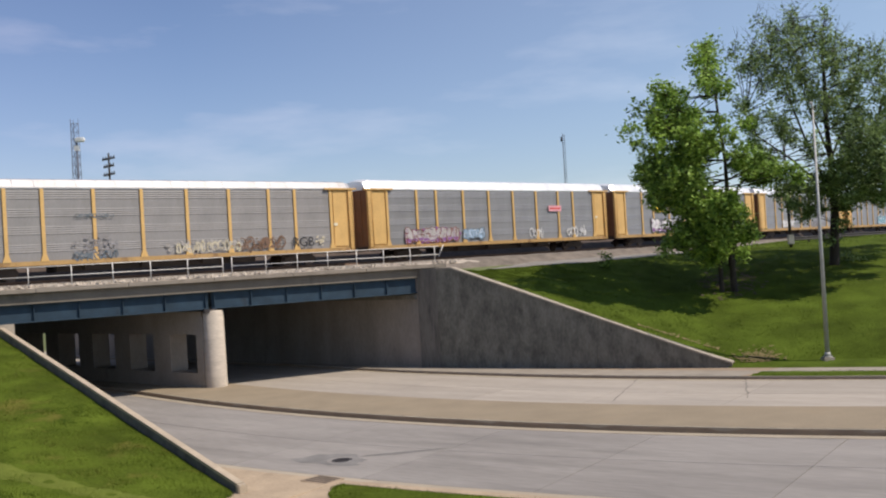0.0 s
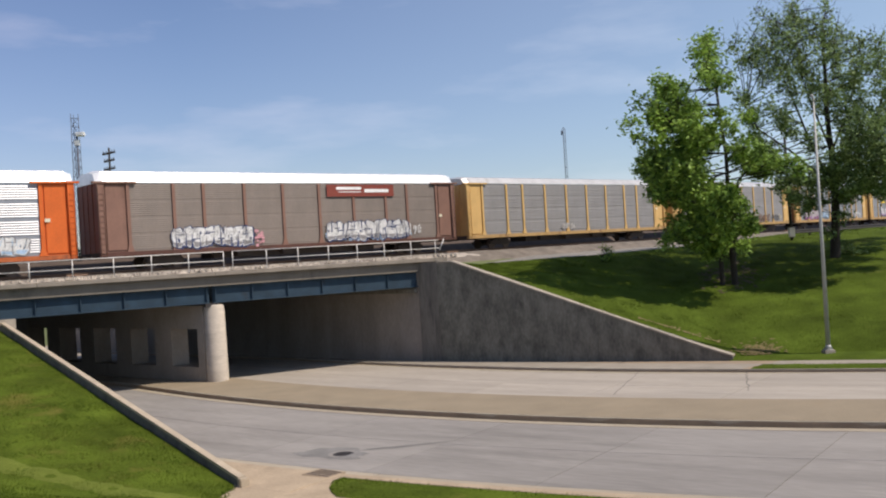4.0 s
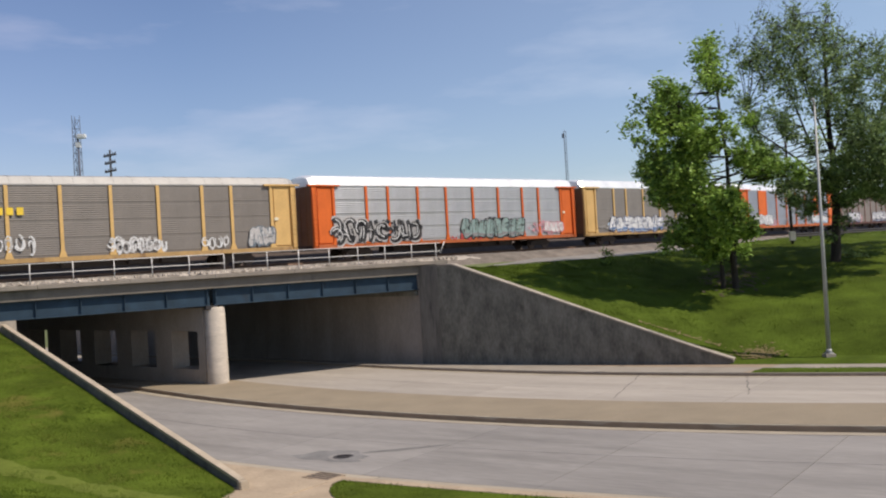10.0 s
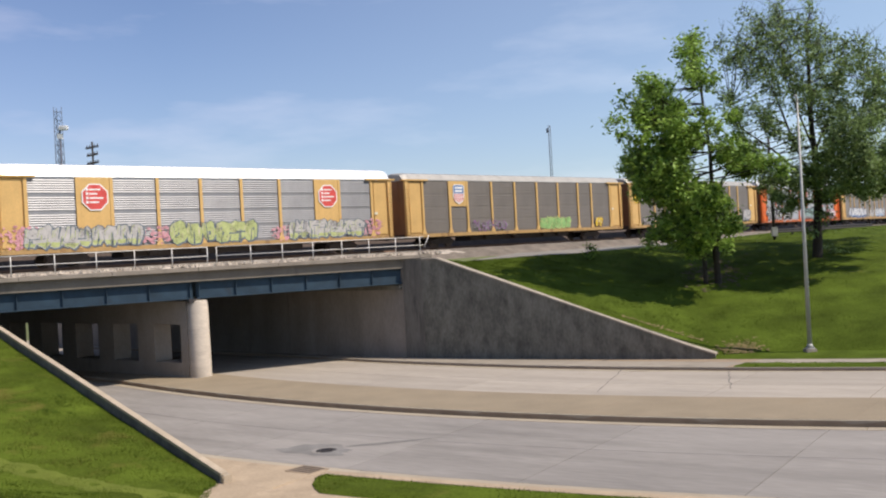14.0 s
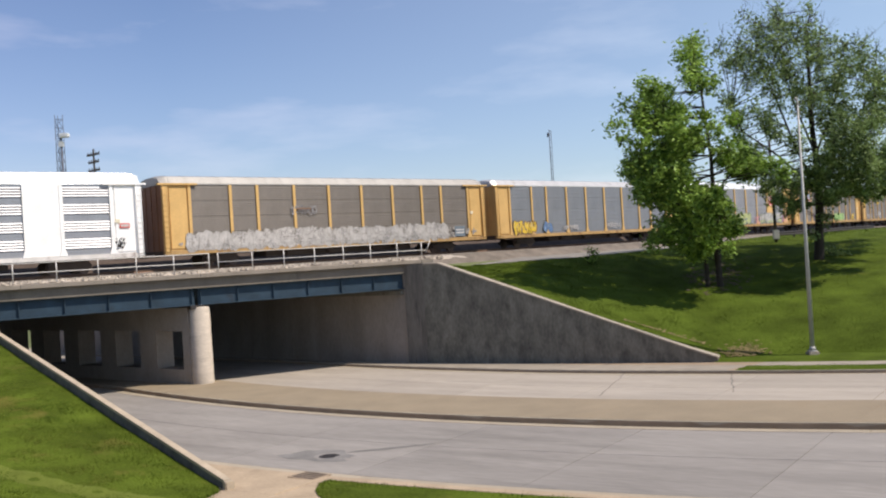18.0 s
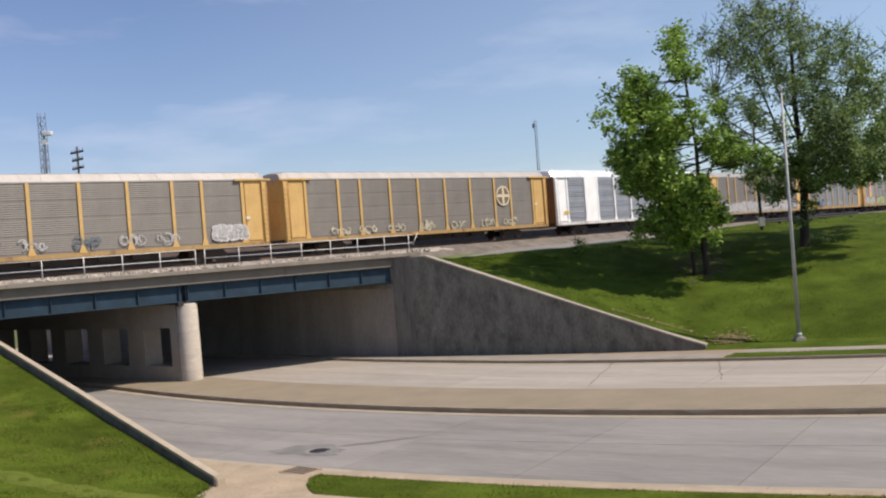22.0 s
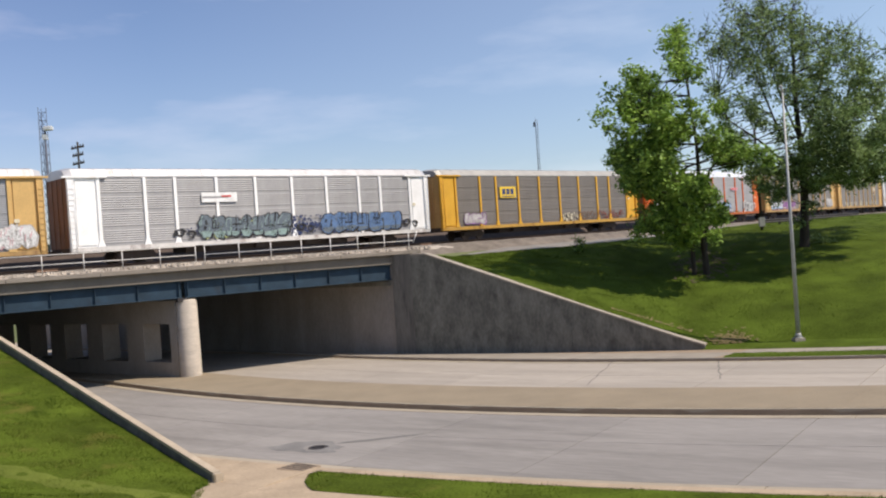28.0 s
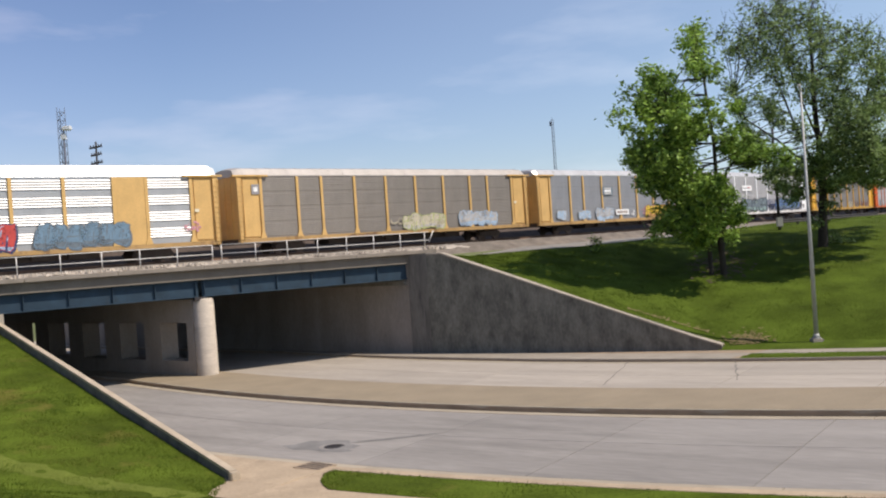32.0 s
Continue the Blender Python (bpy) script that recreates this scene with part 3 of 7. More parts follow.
def build_grass():
    rnd = random.Random(21)
    spots = []
    while len(spots) < 150000:
        s = rnd.uniform(-52, -10)
        qb = near_edge(s)
        q = qb - 0.05 - (qb - 2) * rnd.random() ** 1.2
        p = E * s + N * q
        if p.x > 1 or p.x / max(0.1, p.y) < -0.62:
            continue
        p.z = near_height(p)
        spots.append(p)
    blades("bank_grass", "short mown grass with paler clover tufts", spots, M_BLADE, 5, 0.055)
    tufts, dry = [], []
    for p in spots[::2]:
        n = noise.noise(Vector((p.x * 0.3 + 4, p.y * 0.3, 1.0))) + 0.5 * noise.noise(Vector((p.x * 2.1, p.y * 2.1, 3.0)))
        if n > 0.2:
            tufts.append(p + Vector((rnd.gauss(0, 0.03), rnd.gauss(0, 0.03), 0)))
        elif n < -0.28:
            dry.append(p + Vector((rnd.gauss(0, 0.03), rnd.gauss(0, 0.03), 0)))
    blades("dark_tufts", "darker clover tufts in the mown grass", tufts, M_TUFT, 15, 0.065)
    blades("dry_grass", "pale dry blades in the mown grass", dry, M_STRAW, 16, 0.055)
    spots = []
    for _ in range(95000):
        u, v = rnd.uniform(0.02, 0.86), rnd.random()
        spots.append(far_bank_point(u, v))
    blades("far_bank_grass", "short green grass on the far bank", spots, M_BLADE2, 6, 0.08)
    spots = []
    for _ in range(9000):
        s = rnd.uniform(-20.3, 5)
        wide = min(1, max(0, s + 20.35) / 1.6) ** 0.5
        spots.append(road(s, 20.22 - 1.85 * wide * rnd.random(), 0.13))
    blades("verge_grass", "tufted verge grass beside the kerb", spots, M_BLADE, 7, 0.06)
    spots = [road(rnd.uniform(-16.5, 5), rnd.uniform(43.8, 46.3), 0.2) for _ in range(6000)]
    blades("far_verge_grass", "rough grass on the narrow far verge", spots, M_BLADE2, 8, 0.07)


# ---- bridge ----
def frame_m(origin, xd, z=0.0):
    """A frame with x along xd, z up, y to the left of xd."""
    xd = Vector(xd).normalized()
    m = Matrix(((xd.x, -xd.y, 0, origin[0]), (xd.y, xd.x, 0, origin[1]), (0, 0, 1, z), (0, 0, 0, 1)))
    return m


S_LEFT, S_RIGHT = -14.0, 14.3


def build_bridge():
    top = new("railway_bridge", None)
    m = frame_m(B0, BD)
    # deck slab, skewed along the road
    bm = bmesh.new()
    a, b = B0 + BD * S_LEFT - BN * 0.35, B0 + BD * (S_RIGHT + 0.5) - BN * 0.35
    prism(bm, [(p.x, p.y, 5.72) for p in (a, b, b + BACK * DEEP, a + BACK * DEEP)], (0, 0, 0.6))
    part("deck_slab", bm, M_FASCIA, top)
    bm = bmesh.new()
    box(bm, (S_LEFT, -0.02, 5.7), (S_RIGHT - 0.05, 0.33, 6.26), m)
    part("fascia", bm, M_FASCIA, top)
    s = S_LEFT
    while s < S_RIGHT + 0.6:
        bm = bmesh.new()
        box(bm, (s, -0.3, 6.28), (min(s + 4.7, S_RIGHT + 0.75) - 0.012, 0.5, 6.52), m)
        bmesh.ops.bevel(bm, geom=[e for e in bm.edges], offset=0.02, segments=1, affect="EDGES")
        part("kerb_block", bm, M_LEDGE, top)
        s += 4.7
    # plate girders, one under the edge and rows behind it
    for i, off in enumerate((0.25, 3.2, 6.2, 9.2, 12.2, 15.2, 18.2)):
        for s0, s1 in ((S_LEFT, -0.1), (0.1, S_RIGHT - 0.9)):
            d = off * -0.36
            bm = bmesh.new()
            box(bm, (s0 + d, off, 4.78), (s1 + d, off + 0.03, 5.7), m)
            g = part("girder", bm, M_BLUE, top, "blue painted plate girder")
            for z in (4.72, 5.64):
                bm = bmesh.new()
                box(bm, (s0 + d, off - 0.16, z), (s1 + d, off + 0.19, z + 0.06), m)
                part("flange", bm, M_BLUE, g)
            if i == 0:
                n = 6
                for k in range(n + 1):
                    x = lerp(s0 + 0.15, s1 - 0.15, k / n) + d
                    bm = bmesh.new()
                    box(bm, (x - 0.02, off - 0.13, 4.78), (x + 0.02, off, 5.64), m)
                    part("stiffener", bm, M_BLUE, g)
    bm = bmesh.new()
    for off in (0.3, 3.2, 6.2, 9.2, 12.2, 15.2, 18.2):
        box(bm, (-0.35 - off * 0.36, off - 0.25, 4.5), (0.35 - off * 0.36, off + 0.25, 4.72), m)
    part("bearing", bm, M_STEEL_DARK, top)
    tagged(top, "blue plate girder railway bridge with concrete deck edge", "bridge", kind="structure")


def build_ballast():
    rows = []
    m = frame_m(B0, BD)
    for i in range(260):
        s = lerp(S_LEFT - 2, S_RIGHT + 3.2, i / 259)
        row = []
        for j in range(40):
            t = (j / 39) ** 1.8
            off = -0.2 + t * 24
            p = m @ Vector((s - off * 0.36, off, 0))
            z = 6.5 + (0.14 * min(1, j / 6)) + noise.noise(Vector((p.x * 2.2, p.y * 2.2, 0))) * 0.11 + noise.noise(Vector((p.x * 6, p.y * 6, 5))) * 0.06
            row.append((p.x, p.y, z))
        rows.append(row)
    structure(sheet("ballast_deck", rows, M_BALLAST), "heaped pale stone ballast on the bridge deck", "ballast")
    rows = []
    for i in range(400):
        s = lerp(-60, 300, i / 399)
        prof = ((3.5, 6.0), (2.5, 6.4), (1.9, 6.66), (0.4, 6.74), (-1.5, 6.72), (-3.5, 6.74), (-5.2, 6.6), (-7.5, 6.0))
        if s < 24:
            prof = ((1.4, 6.3), (1.2, 6.5), (0.9, 6.66), (0.4, 6.74), (-1.5, 6.72), (-3.5, 6.74), (-5.2, 6.6), (-7.5, 6.0))
        rows.append([track(s, o, z + noise.noise(Vector((s * 1.7, o * 1.7, 9))) * 0.06) for o, z in prof])
    berm = [[track(lerp(-60, 300, i / 180), -5.0 - 1.1 * j, 6.5 + (0.0, 0.85, 1.35, 1.5, 1.3, -0.6)[j] + noise.noise(Vector((i, j, 2.0))) * 0.08) for j in range(6)] for i in range(181)]
    structure(sheet("cinder_berm", berm, M_CINDER), "dark cinder berm behind the track", "berm")
    structure(sheet("track_bed", rows, M_BED), "railway track bed of rust-stained ballast", "ballast")
    # near stone heap along the deck edge
    rnd = random.Random(12)
    verts, faces = [], []
    for _ in range(2600):
        s, off = rnd.uniform(S_LEFT, S_RIGHT + 1.6), rnd.uniform(-0.2, 1.0)
        c = m @ Vector((s, off, 6.54 + rnd.uniform(-0.02, 0.13)))
        r = rnd.uniform(0.05, 0.14)
        k = len(verts)
        ang = rnd.uniform(0, 6.28)
        for dx, dy, dz in ((1, 0, -0.5), (-0.5, 0.87, -0.5), (-0.5, -0.87, -0.5), (0.1, 0.1, 0.8)):
            verts.append((c.x + r * (dx * math.cos(ang) - dy * math.sin(ang)), c.y + r * (dx * math.sin(ang) + dy * math.cos(ang)), c.z + r * dz))
        faces += [(k, k + 1, k + 3), (k + 1, k + 2, k + 3), (k + 2, k, k + 3)]
    me = bpy.data.meshes.new("loose_stones")
    me.from_pydata(verts, [], faces)
    me.materials.append(M_BALLAST)
    tagged(new("loose_stones", me), "loose pale ballast stones along the deck edge", "stones", kind="stuff")


def build_rails():
    top = new("railway_track", None)
    for off in (-0.78, -2.22):
        bm = bmesh.new()
        prof = ((-0.07, -0.16), (0.07, -0.16), (0.02, -0.1), (0.035, -0.03), (0.035, 0), (-0.035, 0), (-0.035, -0.03), (-0.02, -0.1))
        prev = None
        for i in range(181):
            s = lerp(-60, 300, i / 180)
            ring = [bm.verts.new(track(s, off + o, RAIL + z)) for o, z in prof]
            if prev:
                for j in range(8):
                    bm.faces.new((prev[j], prev[(j + 1) % 8], ring[(j + 1) % 8], ring[j]))
            prev = ring
        part("rail", bm, M_RAILSTEEL, top)
    bm = bmesh.new()
    box(bm, (-0.11, -1.3, -0.12), (0.11, 1.3, 0.0))
    me = mesh_of("tie", bm)
    for i in range(290):
        s = -4 + i * 0.62
        p = track(s, -1.5, RAIL - 0.16)
        use("tie", me, M_TIE, top, p, TH + BEND * s)
    tagged(top, "steel railway track on dark wooden ties", "track", kind="structure")


def build_railing():
    top = new("bridge_railing", None)
    m = frame_m(B0, BD)
    post_s = [-13.8, -11.75, -9.61, -7.46, -5.34, -3.32, -1.27, 0.73, 1.26, 3.28, 5.22, 7.15, 9.03, 10.85, 12.69, 14.42]
    y = 0.08
    bm = bmesh.new()
    tube(bm, (0, 0, 0), (0, 0, 1.04), 0.03)
    box(bm, (-0.08, -0.08, 0), (0.08, 0.08, 0.02))
    me = mesh_of("post", bm)
    for s in post_s:
        use("post", me, M_RAILPAINT, top, m @ Vector((s, y, 6.6)))
    for z in (7.64, 7.12):
        for a, b in ((-13.8, 0.73), (1.26, 14.7)):
            bm = bmesh.new()
            tube(bm, m @ Vector((a, y, z)), m @ Vector((b, y, z)), 0.025)
            part("rail", bm, M_RAILPAINT, top)
    bm = bmesh.new()
    tube(bm, m @ Vector((14.72, y, 6.98)), m @ Vector((15.08, y, 7.72)), 0.03)
    part("end_brace", bm, M_RAILPAINT, top, "bent pipe post leaning at the railing end")
    tagged(top, "pale galvanised two-rail pipe railing on the bridge edge", "railing")


def build_pier():
    top = new("bridge_pier", None)
    p0 = Vector((-13.1, 54.7, 0)) + BACK * 0.55
    m = frame_m(p0, BACK)
    h, t = 4.6, 0.6
    wm = m
    bm = bmesh.new()
    n = 28
    prev = None
    for z, r in ((-0.5, 0.63), (0.0, 0.62), (4.55, 0.58), (4.62, 0.54)):
        ring = [bm.verts.new(m @ Vector((math.cos(6.28319 * i / n) * r, math.sin(6.28319 * i / n) * r, z))) for i in range(n)]
        if prev:
            for i in range(n):
                bm.faces.new((prev[i], prev[(i + 1) % n], ring[(i + 1) % n], ring[i])).smooth = True
        prev = ring
    bm.faces.new(prev)
    part("nose_column", bm, M_COLUMN, top, "sunlit round concrete column")
    for z in (1.35, 2.7, 3.6):
        bm = bmesh.new()
        tube(bm, m @ Vector((0, 0, z)), m @ Vector((0, 0, z + 0.015)), 0.612 - 0.008 * z, n=28)
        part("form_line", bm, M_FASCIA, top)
    # wall in pieces round its openings
    opens = [0.92 + 4.13 * k for k in range(7)]
    gap = 2.5
    x = 0.3
    for o in opens:
        bm = bmesh.new()
        box(bm, (x, -t, -0.3), (o, t, h), wm)
        part("wall_panel", bm, M_PIER, top)
        bm = bmesh.new()
        box(bm, (o, -t, -0.3), (o + gap, t, 1.02), wm)
        part("sill_block", bm, M_PIER, top)
        bm = bmesh.new()
        box(bm, (o, -t, 3.25), (o + gap, t, h), wm)
        part("lintel_block", bm, M_PIER, top)
        x = o + gap
    bm = bmesh.new()
    box(bm, (x, -t, -0.3), (max(x + 0.5, DEEP - 1.5), t, h), wm)
    part("wall_panel", bm, M_PIER, top)
    bm = bmesh.new()
    box(bm, (0.3, -t - 0.03, 4.28), (DEEP - 1.5, t + 0.03, h - 0.01), wm)
    part("cap_beam", bm, M_PIER, top)
    tagged(top, "pale concrete pier wall with rounded nose and openings", "pier", kind="structure")


def build_walls():
    # abutment under the bridge
    ab = new("abutment_right", None)
    p = W0 + Vector((-0.35, 0.35, 0))
    m = frame_m(p, BACK)
    for k in range(8):
        bm = bmesh.new()
        box(bm, (k * 5.4, -1.0, -0.3), (k * 5.4 + 5.385, 0.0, 5.7), m)
        part("wall_panel", bm, M_ABUT, ab)
    bm = bmesh.new()
    box(bm, (-0.58, 0.05, -0.3), (0.84, 0.65, 6.24), frame_m(W0, WD))
    part("pilaster", bm, M_STAIN, ab, "dark stained end pilaster")
    bm = bmesh.new()
    box(bm, (0.3, 0.0, 4.35), (32, 0.25, 4.62), m)
    part("bearing_shelf", bm, M_WALL, ab)
    tagged(ab, "concrete abutment wall in the shade of the bridge", "abutment", kind="structure")
    # sloping wing wall
    wing = new("wing_wall_right", None)
    wm = frame_m(W0, WD)
    d, n = 0.35, 0
    edges = [0.86, 5.85, 11.2, 18.75]
    for a, b in zip(edges, edges[1:]):
        bm = bmesh.new()
        q = [a, *([1.9] if a < 1.9 < b else []), b - 0.012]
        prism(bm, [wm @ Vector((x, 0, z)) for x, z in [(a, -0.3), (b - 0.012, -0.3), *[(x, wing_top(x) - 0.1) for x in q[::-1]]]], wm.to_3x3() @ Vector((0, 0.5, 0)))
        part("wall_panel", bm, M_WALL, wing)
    pts = [0.86, 1.9, *np.linspace(2.2, 18.75, 12)]
    bm = bmesh.new()
    prev = None
    for x in pts:
        z = wing_top(min(x, 18.59))
        ring = [bm.verts.new(wm @ Vector((x, y, z + dz))) for y, dz in ((-0.06, -0.1), (-0.06, -0.02), (-0.03, 0.0), (0.53, 0.0), (0.56, -0.1))]
        if prev:
            for j in range(5):
                bm.faces.new((prev[j], prev[(j + 1) % 5], ring[(j + 1) % 5], ring[j]))
        else:
            bm.faces.new(ring)
        prev = ring
    bm.faces.new(prev)
    part("coping", bm, M_COPING, wing, "pale sunlit concrete coping")
    tagged(wing, "dark stained concrete wing wall sloping down to the pavement", "wing wall", kind="structure")
    # near retaining wall
    left = new("wing_wall_left", None)
    lm = frame_m(L0, LD)
    edges = np.linspace(0, 26.5, 8)
    for a, b in zip(edges, edges[1:]):
        bm = bmesh.new()
        prism(bm, [lm @ Vector((x, 0.03, z)) for x, z in ((a, -0.3), (b - 0.012, -0.3), (b - 0.012, left_top(b) - 0.1), (a, left_top(a) - 0.1))], lm.to_3x3() @ Vector((0, 0.19, 0)))
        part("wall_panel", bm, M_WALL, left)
        bm = bmesh.new()
        prism(bm, [lm @ Vector((x, 0.0, z)) for x, z in ((a, left_top(a) - 0.1), (b - 0.012, left_top(b) - 0.1), (b - 0.012, left_top(b)), (a, left_top(a)))], lm.to_3x3() @ Vector((0, 0.24, 0)))
        part("coping", bm, M_WALLCAP, left)
    bm = bmesh.new()
    box(bm, (-0.25, 0.0, -0.2), (-0.012, 0.3, 0.52), lm)
    bmesh.ops.bevel(bm, geom=bm.edges[:], offset=0.03, segments=2, affect="EDGES")
    part("end_block", bm, M_WALLCAP, left)
    tagged(left, "low concrete retaining wall with pale coping beside the grass", "retaining wall", kind="structure")
    # left abutment
    al = new("abutment_left", None)
    m = frame_m(B0 + BD * -10.6 + BACK * 0.2, BACK)
    bm = bmesh.new()
    box(bm, (0, 0.0, -0.3), (32, 1.0, 4.7), m)
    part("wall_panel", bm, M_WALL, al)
    bm = bmesh.new()
    box(bm, (-0.25, -0.2, 3.9), (0.0, 3.5, 4.72), m)
    part("bearing_block", bm, M_COPING, al, "pale concrete block under the girder end")
    tagged(al, "concrete abutment wall in the shade under the bridge", "abutment", kind="structure")


# ---- street furniture and far things ----
def street_lamp():
    top = new("street_lamp", None)
    top.location = (20.0, 50.4, 0.3)
    bm = bmesh.new()
    tube(bm, (0, 0, 0.35), (0, 0, 13.55), 0.125, 0.045, 14)
    part("pole", bm, M_GALV, top)
    bm = bmesh.new()
    box(bm, (-0.28, -0.28, -0.2), (0.28, 0.28, 0.16))
    bmesh.ops.bevel(bm, geom=bm.edges[:], offset=0.03, segments=2, affect="EDGES")
    part("footing", bm, M_COPING, top)
    bm = bmesh.new()
    tube(bm, (0, 0, 0.16), (0, 0, 0.22), 0.24, n=16)
    tube(bm, (0, 0, 0.22), (0, 0, 0.42), 0.18, 0.14, 16)
    part("base_flange", bm, M_GALV, top)
    for a in range(4):
        bm = bmesh.new()
        x, y = 0.2 * math.cos(a * 1.5708 + 0.785), 0.2 * math.sin(a * 1.5708 + 0.785)
        tube(bm, (x, y, 0.2), (x, y, 0.28), 0.025, n=6)
        part("bolt", bm, M_STEEL_DARK, top)
    bm = bmesh.new()
    tube(bm, (0, 0, 13.35), (-0.08, -0.16, 13.5), 0.05, 0.04)
    tube(bm, (-0.08, -0.16, 13.5), (-0.25, -0.5, 13.55), 0.04, 0.035)
    part("arm", bm, M_GALV, top)
    bm = bmesh.new()
    for k in range(5):
        r = (0.04, 0.08, 0.1, 0.09, 0.04)[k]
        c = Vector((-0.24, -0.48, 13.55)).lerp(Vector((-0.42, -0.84, 13.57)), k / 4)
        tube(bm, c, c + Vector((-0.055, -0.112, 0.0)), r, (0.08, 0.1, 0.09, 0.04, 0.02)[k], 10)
    part("lamp_head", bm, M_GALV, top)
    tagged(top, "tall galvanised street lamp pole on a concrete footing", "street lamp")


def lattice_tower():
    top = new("radio_tower", None)
    x, y = -64.8, 170.0
    # The bluish tone puts distance haze into the steel colour.
    mt = material("hazy_steel", (0.1, 0.112, 0.145), 0.8, 0.0)
    legs = [(1.0, 0), (-0.5, 0.87), (-0.5, -0.87)]
    for lx, ly in legs:
        bm = bmesh.new()
        tube(bm, (x + lx * 1.0, y + ly * 1.0, 5.4), (x + lx * 0.75, y + ly * 0.75, 35.3), 0.09, 0.06, 6)
        part("leg", bm, mt, top)
    z = 6.0
    bm = bmesh.new()
    while z < 34.5:
        for i in range(3):
            a, b = legs[i], legs[(i + 1) % 3]
            r = lerp(1.0, 0.75, (z - 5.4) / 30)
            p, q = Vector((x + a[0] * r, y + a[1] * r, z)), Vector((x + b[0] * r, y + b[1] * r, z + 1.5))
            tube(bm, p, q, 0.04, n=5)
            tube(bm, Vector((p.x, p.y, z + 1.5)), q, 0.035, n=5)
            tube(bm, p, Vector((q.x, q.y, z)), 0.03, n=5)
        z += 1.5
    tagged(part("bracing", bm, mt, top), kind="stuff")
    tagged(top, "grey steel lattice radio tower beyond the railway", "tower")
    cam_pole = new("camera_mast", None)
    bm = bmesh.new()
    tube(bm, (-63.75, 168.0, 5.4), (-63.75, 168, 31.0), 0.28, 0.2)
    part("pole", bm, mt, cam_pole)
    white = material("white_housing", (0.75, 0.75, 0.75), 0.5)
    bm = bmesh.new()
    box(bm, (-63.9, 167.5, 30.9), (-62.3, 168.4, 31.7))
    bmesh.ops.bevel(bm, geom=bm.edges[:], offset=0.15, segments=2, affect="EDGES")
    part("housing", bm, white, cam_pole)
    bm = bmesh.new()
    box(bm, (-64.15, 167.7, 29.4), (-63.35, 168.3, 30.3))
    part("control_box", bm, white, cam_pole)
    tagged(cam_pole, "dark pole carrying a white equipment housing", "mast")
    pole = new("utility_pole", None)
    bm = bmesh.new()
    tube(bm, (-52.0, 150, 5.4), (-52.0, 150, 26.3), 0.22, 0.15)
    part("pole", bm, M_BARK, pole)
    for z, w in ((25.3, 1.0), (24.1, 0.85), (22.8, 0.9)):
        bm = bmesh.new()
        box(bm, (-w, -0.2, 0), (w, 0.1, 0.26), pose(-52, 150, z, 0, -9, 0))
        part("crossarm", bm, M_BARK, pole)
        for k in (-0.85, -0.4, 0.4, 0.85):
            bm = bmesh.new()
            tube(bm, (-52 + w * k, 149.95, z + 0.2 + 0.158 * w * k), (-52 + w * k, 149.95, z + 0.55 + 0.158 * w * k), 0.11, 0.07, 6)
            part("insulator", bm, M_STEEL_DARK, pole)
    tagged(pole, "dark wooden utility pole with three crossarms", "utility pole")
    mast = new("antenna_mast", None)
    for dx, dy in ((0.3, 0), (-0.15, 0.26), (-0.15, -0.26)):
        bm = bmesh.new()
        tube(bm, (29.2 + dx, 220 + dy, 5.4), (29.2 + dx, 220 + dy, 33.6), 0.06, n=5)
        part("leg", bm, mt, mast)
    for k in range(28):
        bm = bmesh.new()
        tube(bm, (29.5, 220, 6 + k), (29.05, 219.74, 6.9 + k), 0.04, n=4)
        part("brace", bm, mt, mast)
    bm = bmesh.new()
    tube(bm, (28.75, 220, 32.0), (28.75, 220, 33.0), 0.2, n=8)
    part("antenna", bm, mt, mast)
    tagged(mast, "thin grey antenna mast beyond the railway", "mast")
    pole2 = new("signal_pole", None)
    bm = bmesh.new()
    tube(bm, (28.5, 78, 6.0), (28.4, 78, 14.6), 0.13, 0.1)
    part("pole", bm, M_STEEL_DARK, pole2)
    bm = bmesh.new()
    box(bm, (28.3, 77.85, 6.35), (28.75, 78.15, 7.1))
    part("base_box", bm, M_GALV, pole2)
    tagged(pole2, "slim dark pole at the top of the bank", "pole")
    guard = new("guardrail", None)
    pts = [Vector((29.2, 79.6, 6.75)), Vector((36, 86, 6.8)), Vector((43.5, 92.6, 6.85))]
    for a, b in zip(pts, pts[1:]):
        bm = bmesh.new()
        gm = frame_m(a, b - a, 0)
        ln = (b - a).length
        prism(bm, [gm @ Vector((0, y, a.z + z)) for y, z in ((0, -0.17), (-0.06, -0.1), (0, 0), (-0.06, 0.1), (0, 0.17), (0.02, 0.17), (0.02, -0.17))], gm.to_3x3() @ Vector((ln, 0, 0)))
        part("beam", bm, M_STEEL_DARK, guard)
        for k in range(3):
            c = a.lerp(b, k / 3)
            bm = bmesh.new()
            box(bm, (c.x - 0.07, c.y + 0.03, 5.9), (c.x + 0.07, c.y + 0.15, 6.95))
            part("post", bm, M_STEEL_DARK, guard)
    tagged(guard, "low dark guardrail along the top of the bank", "guardrail")


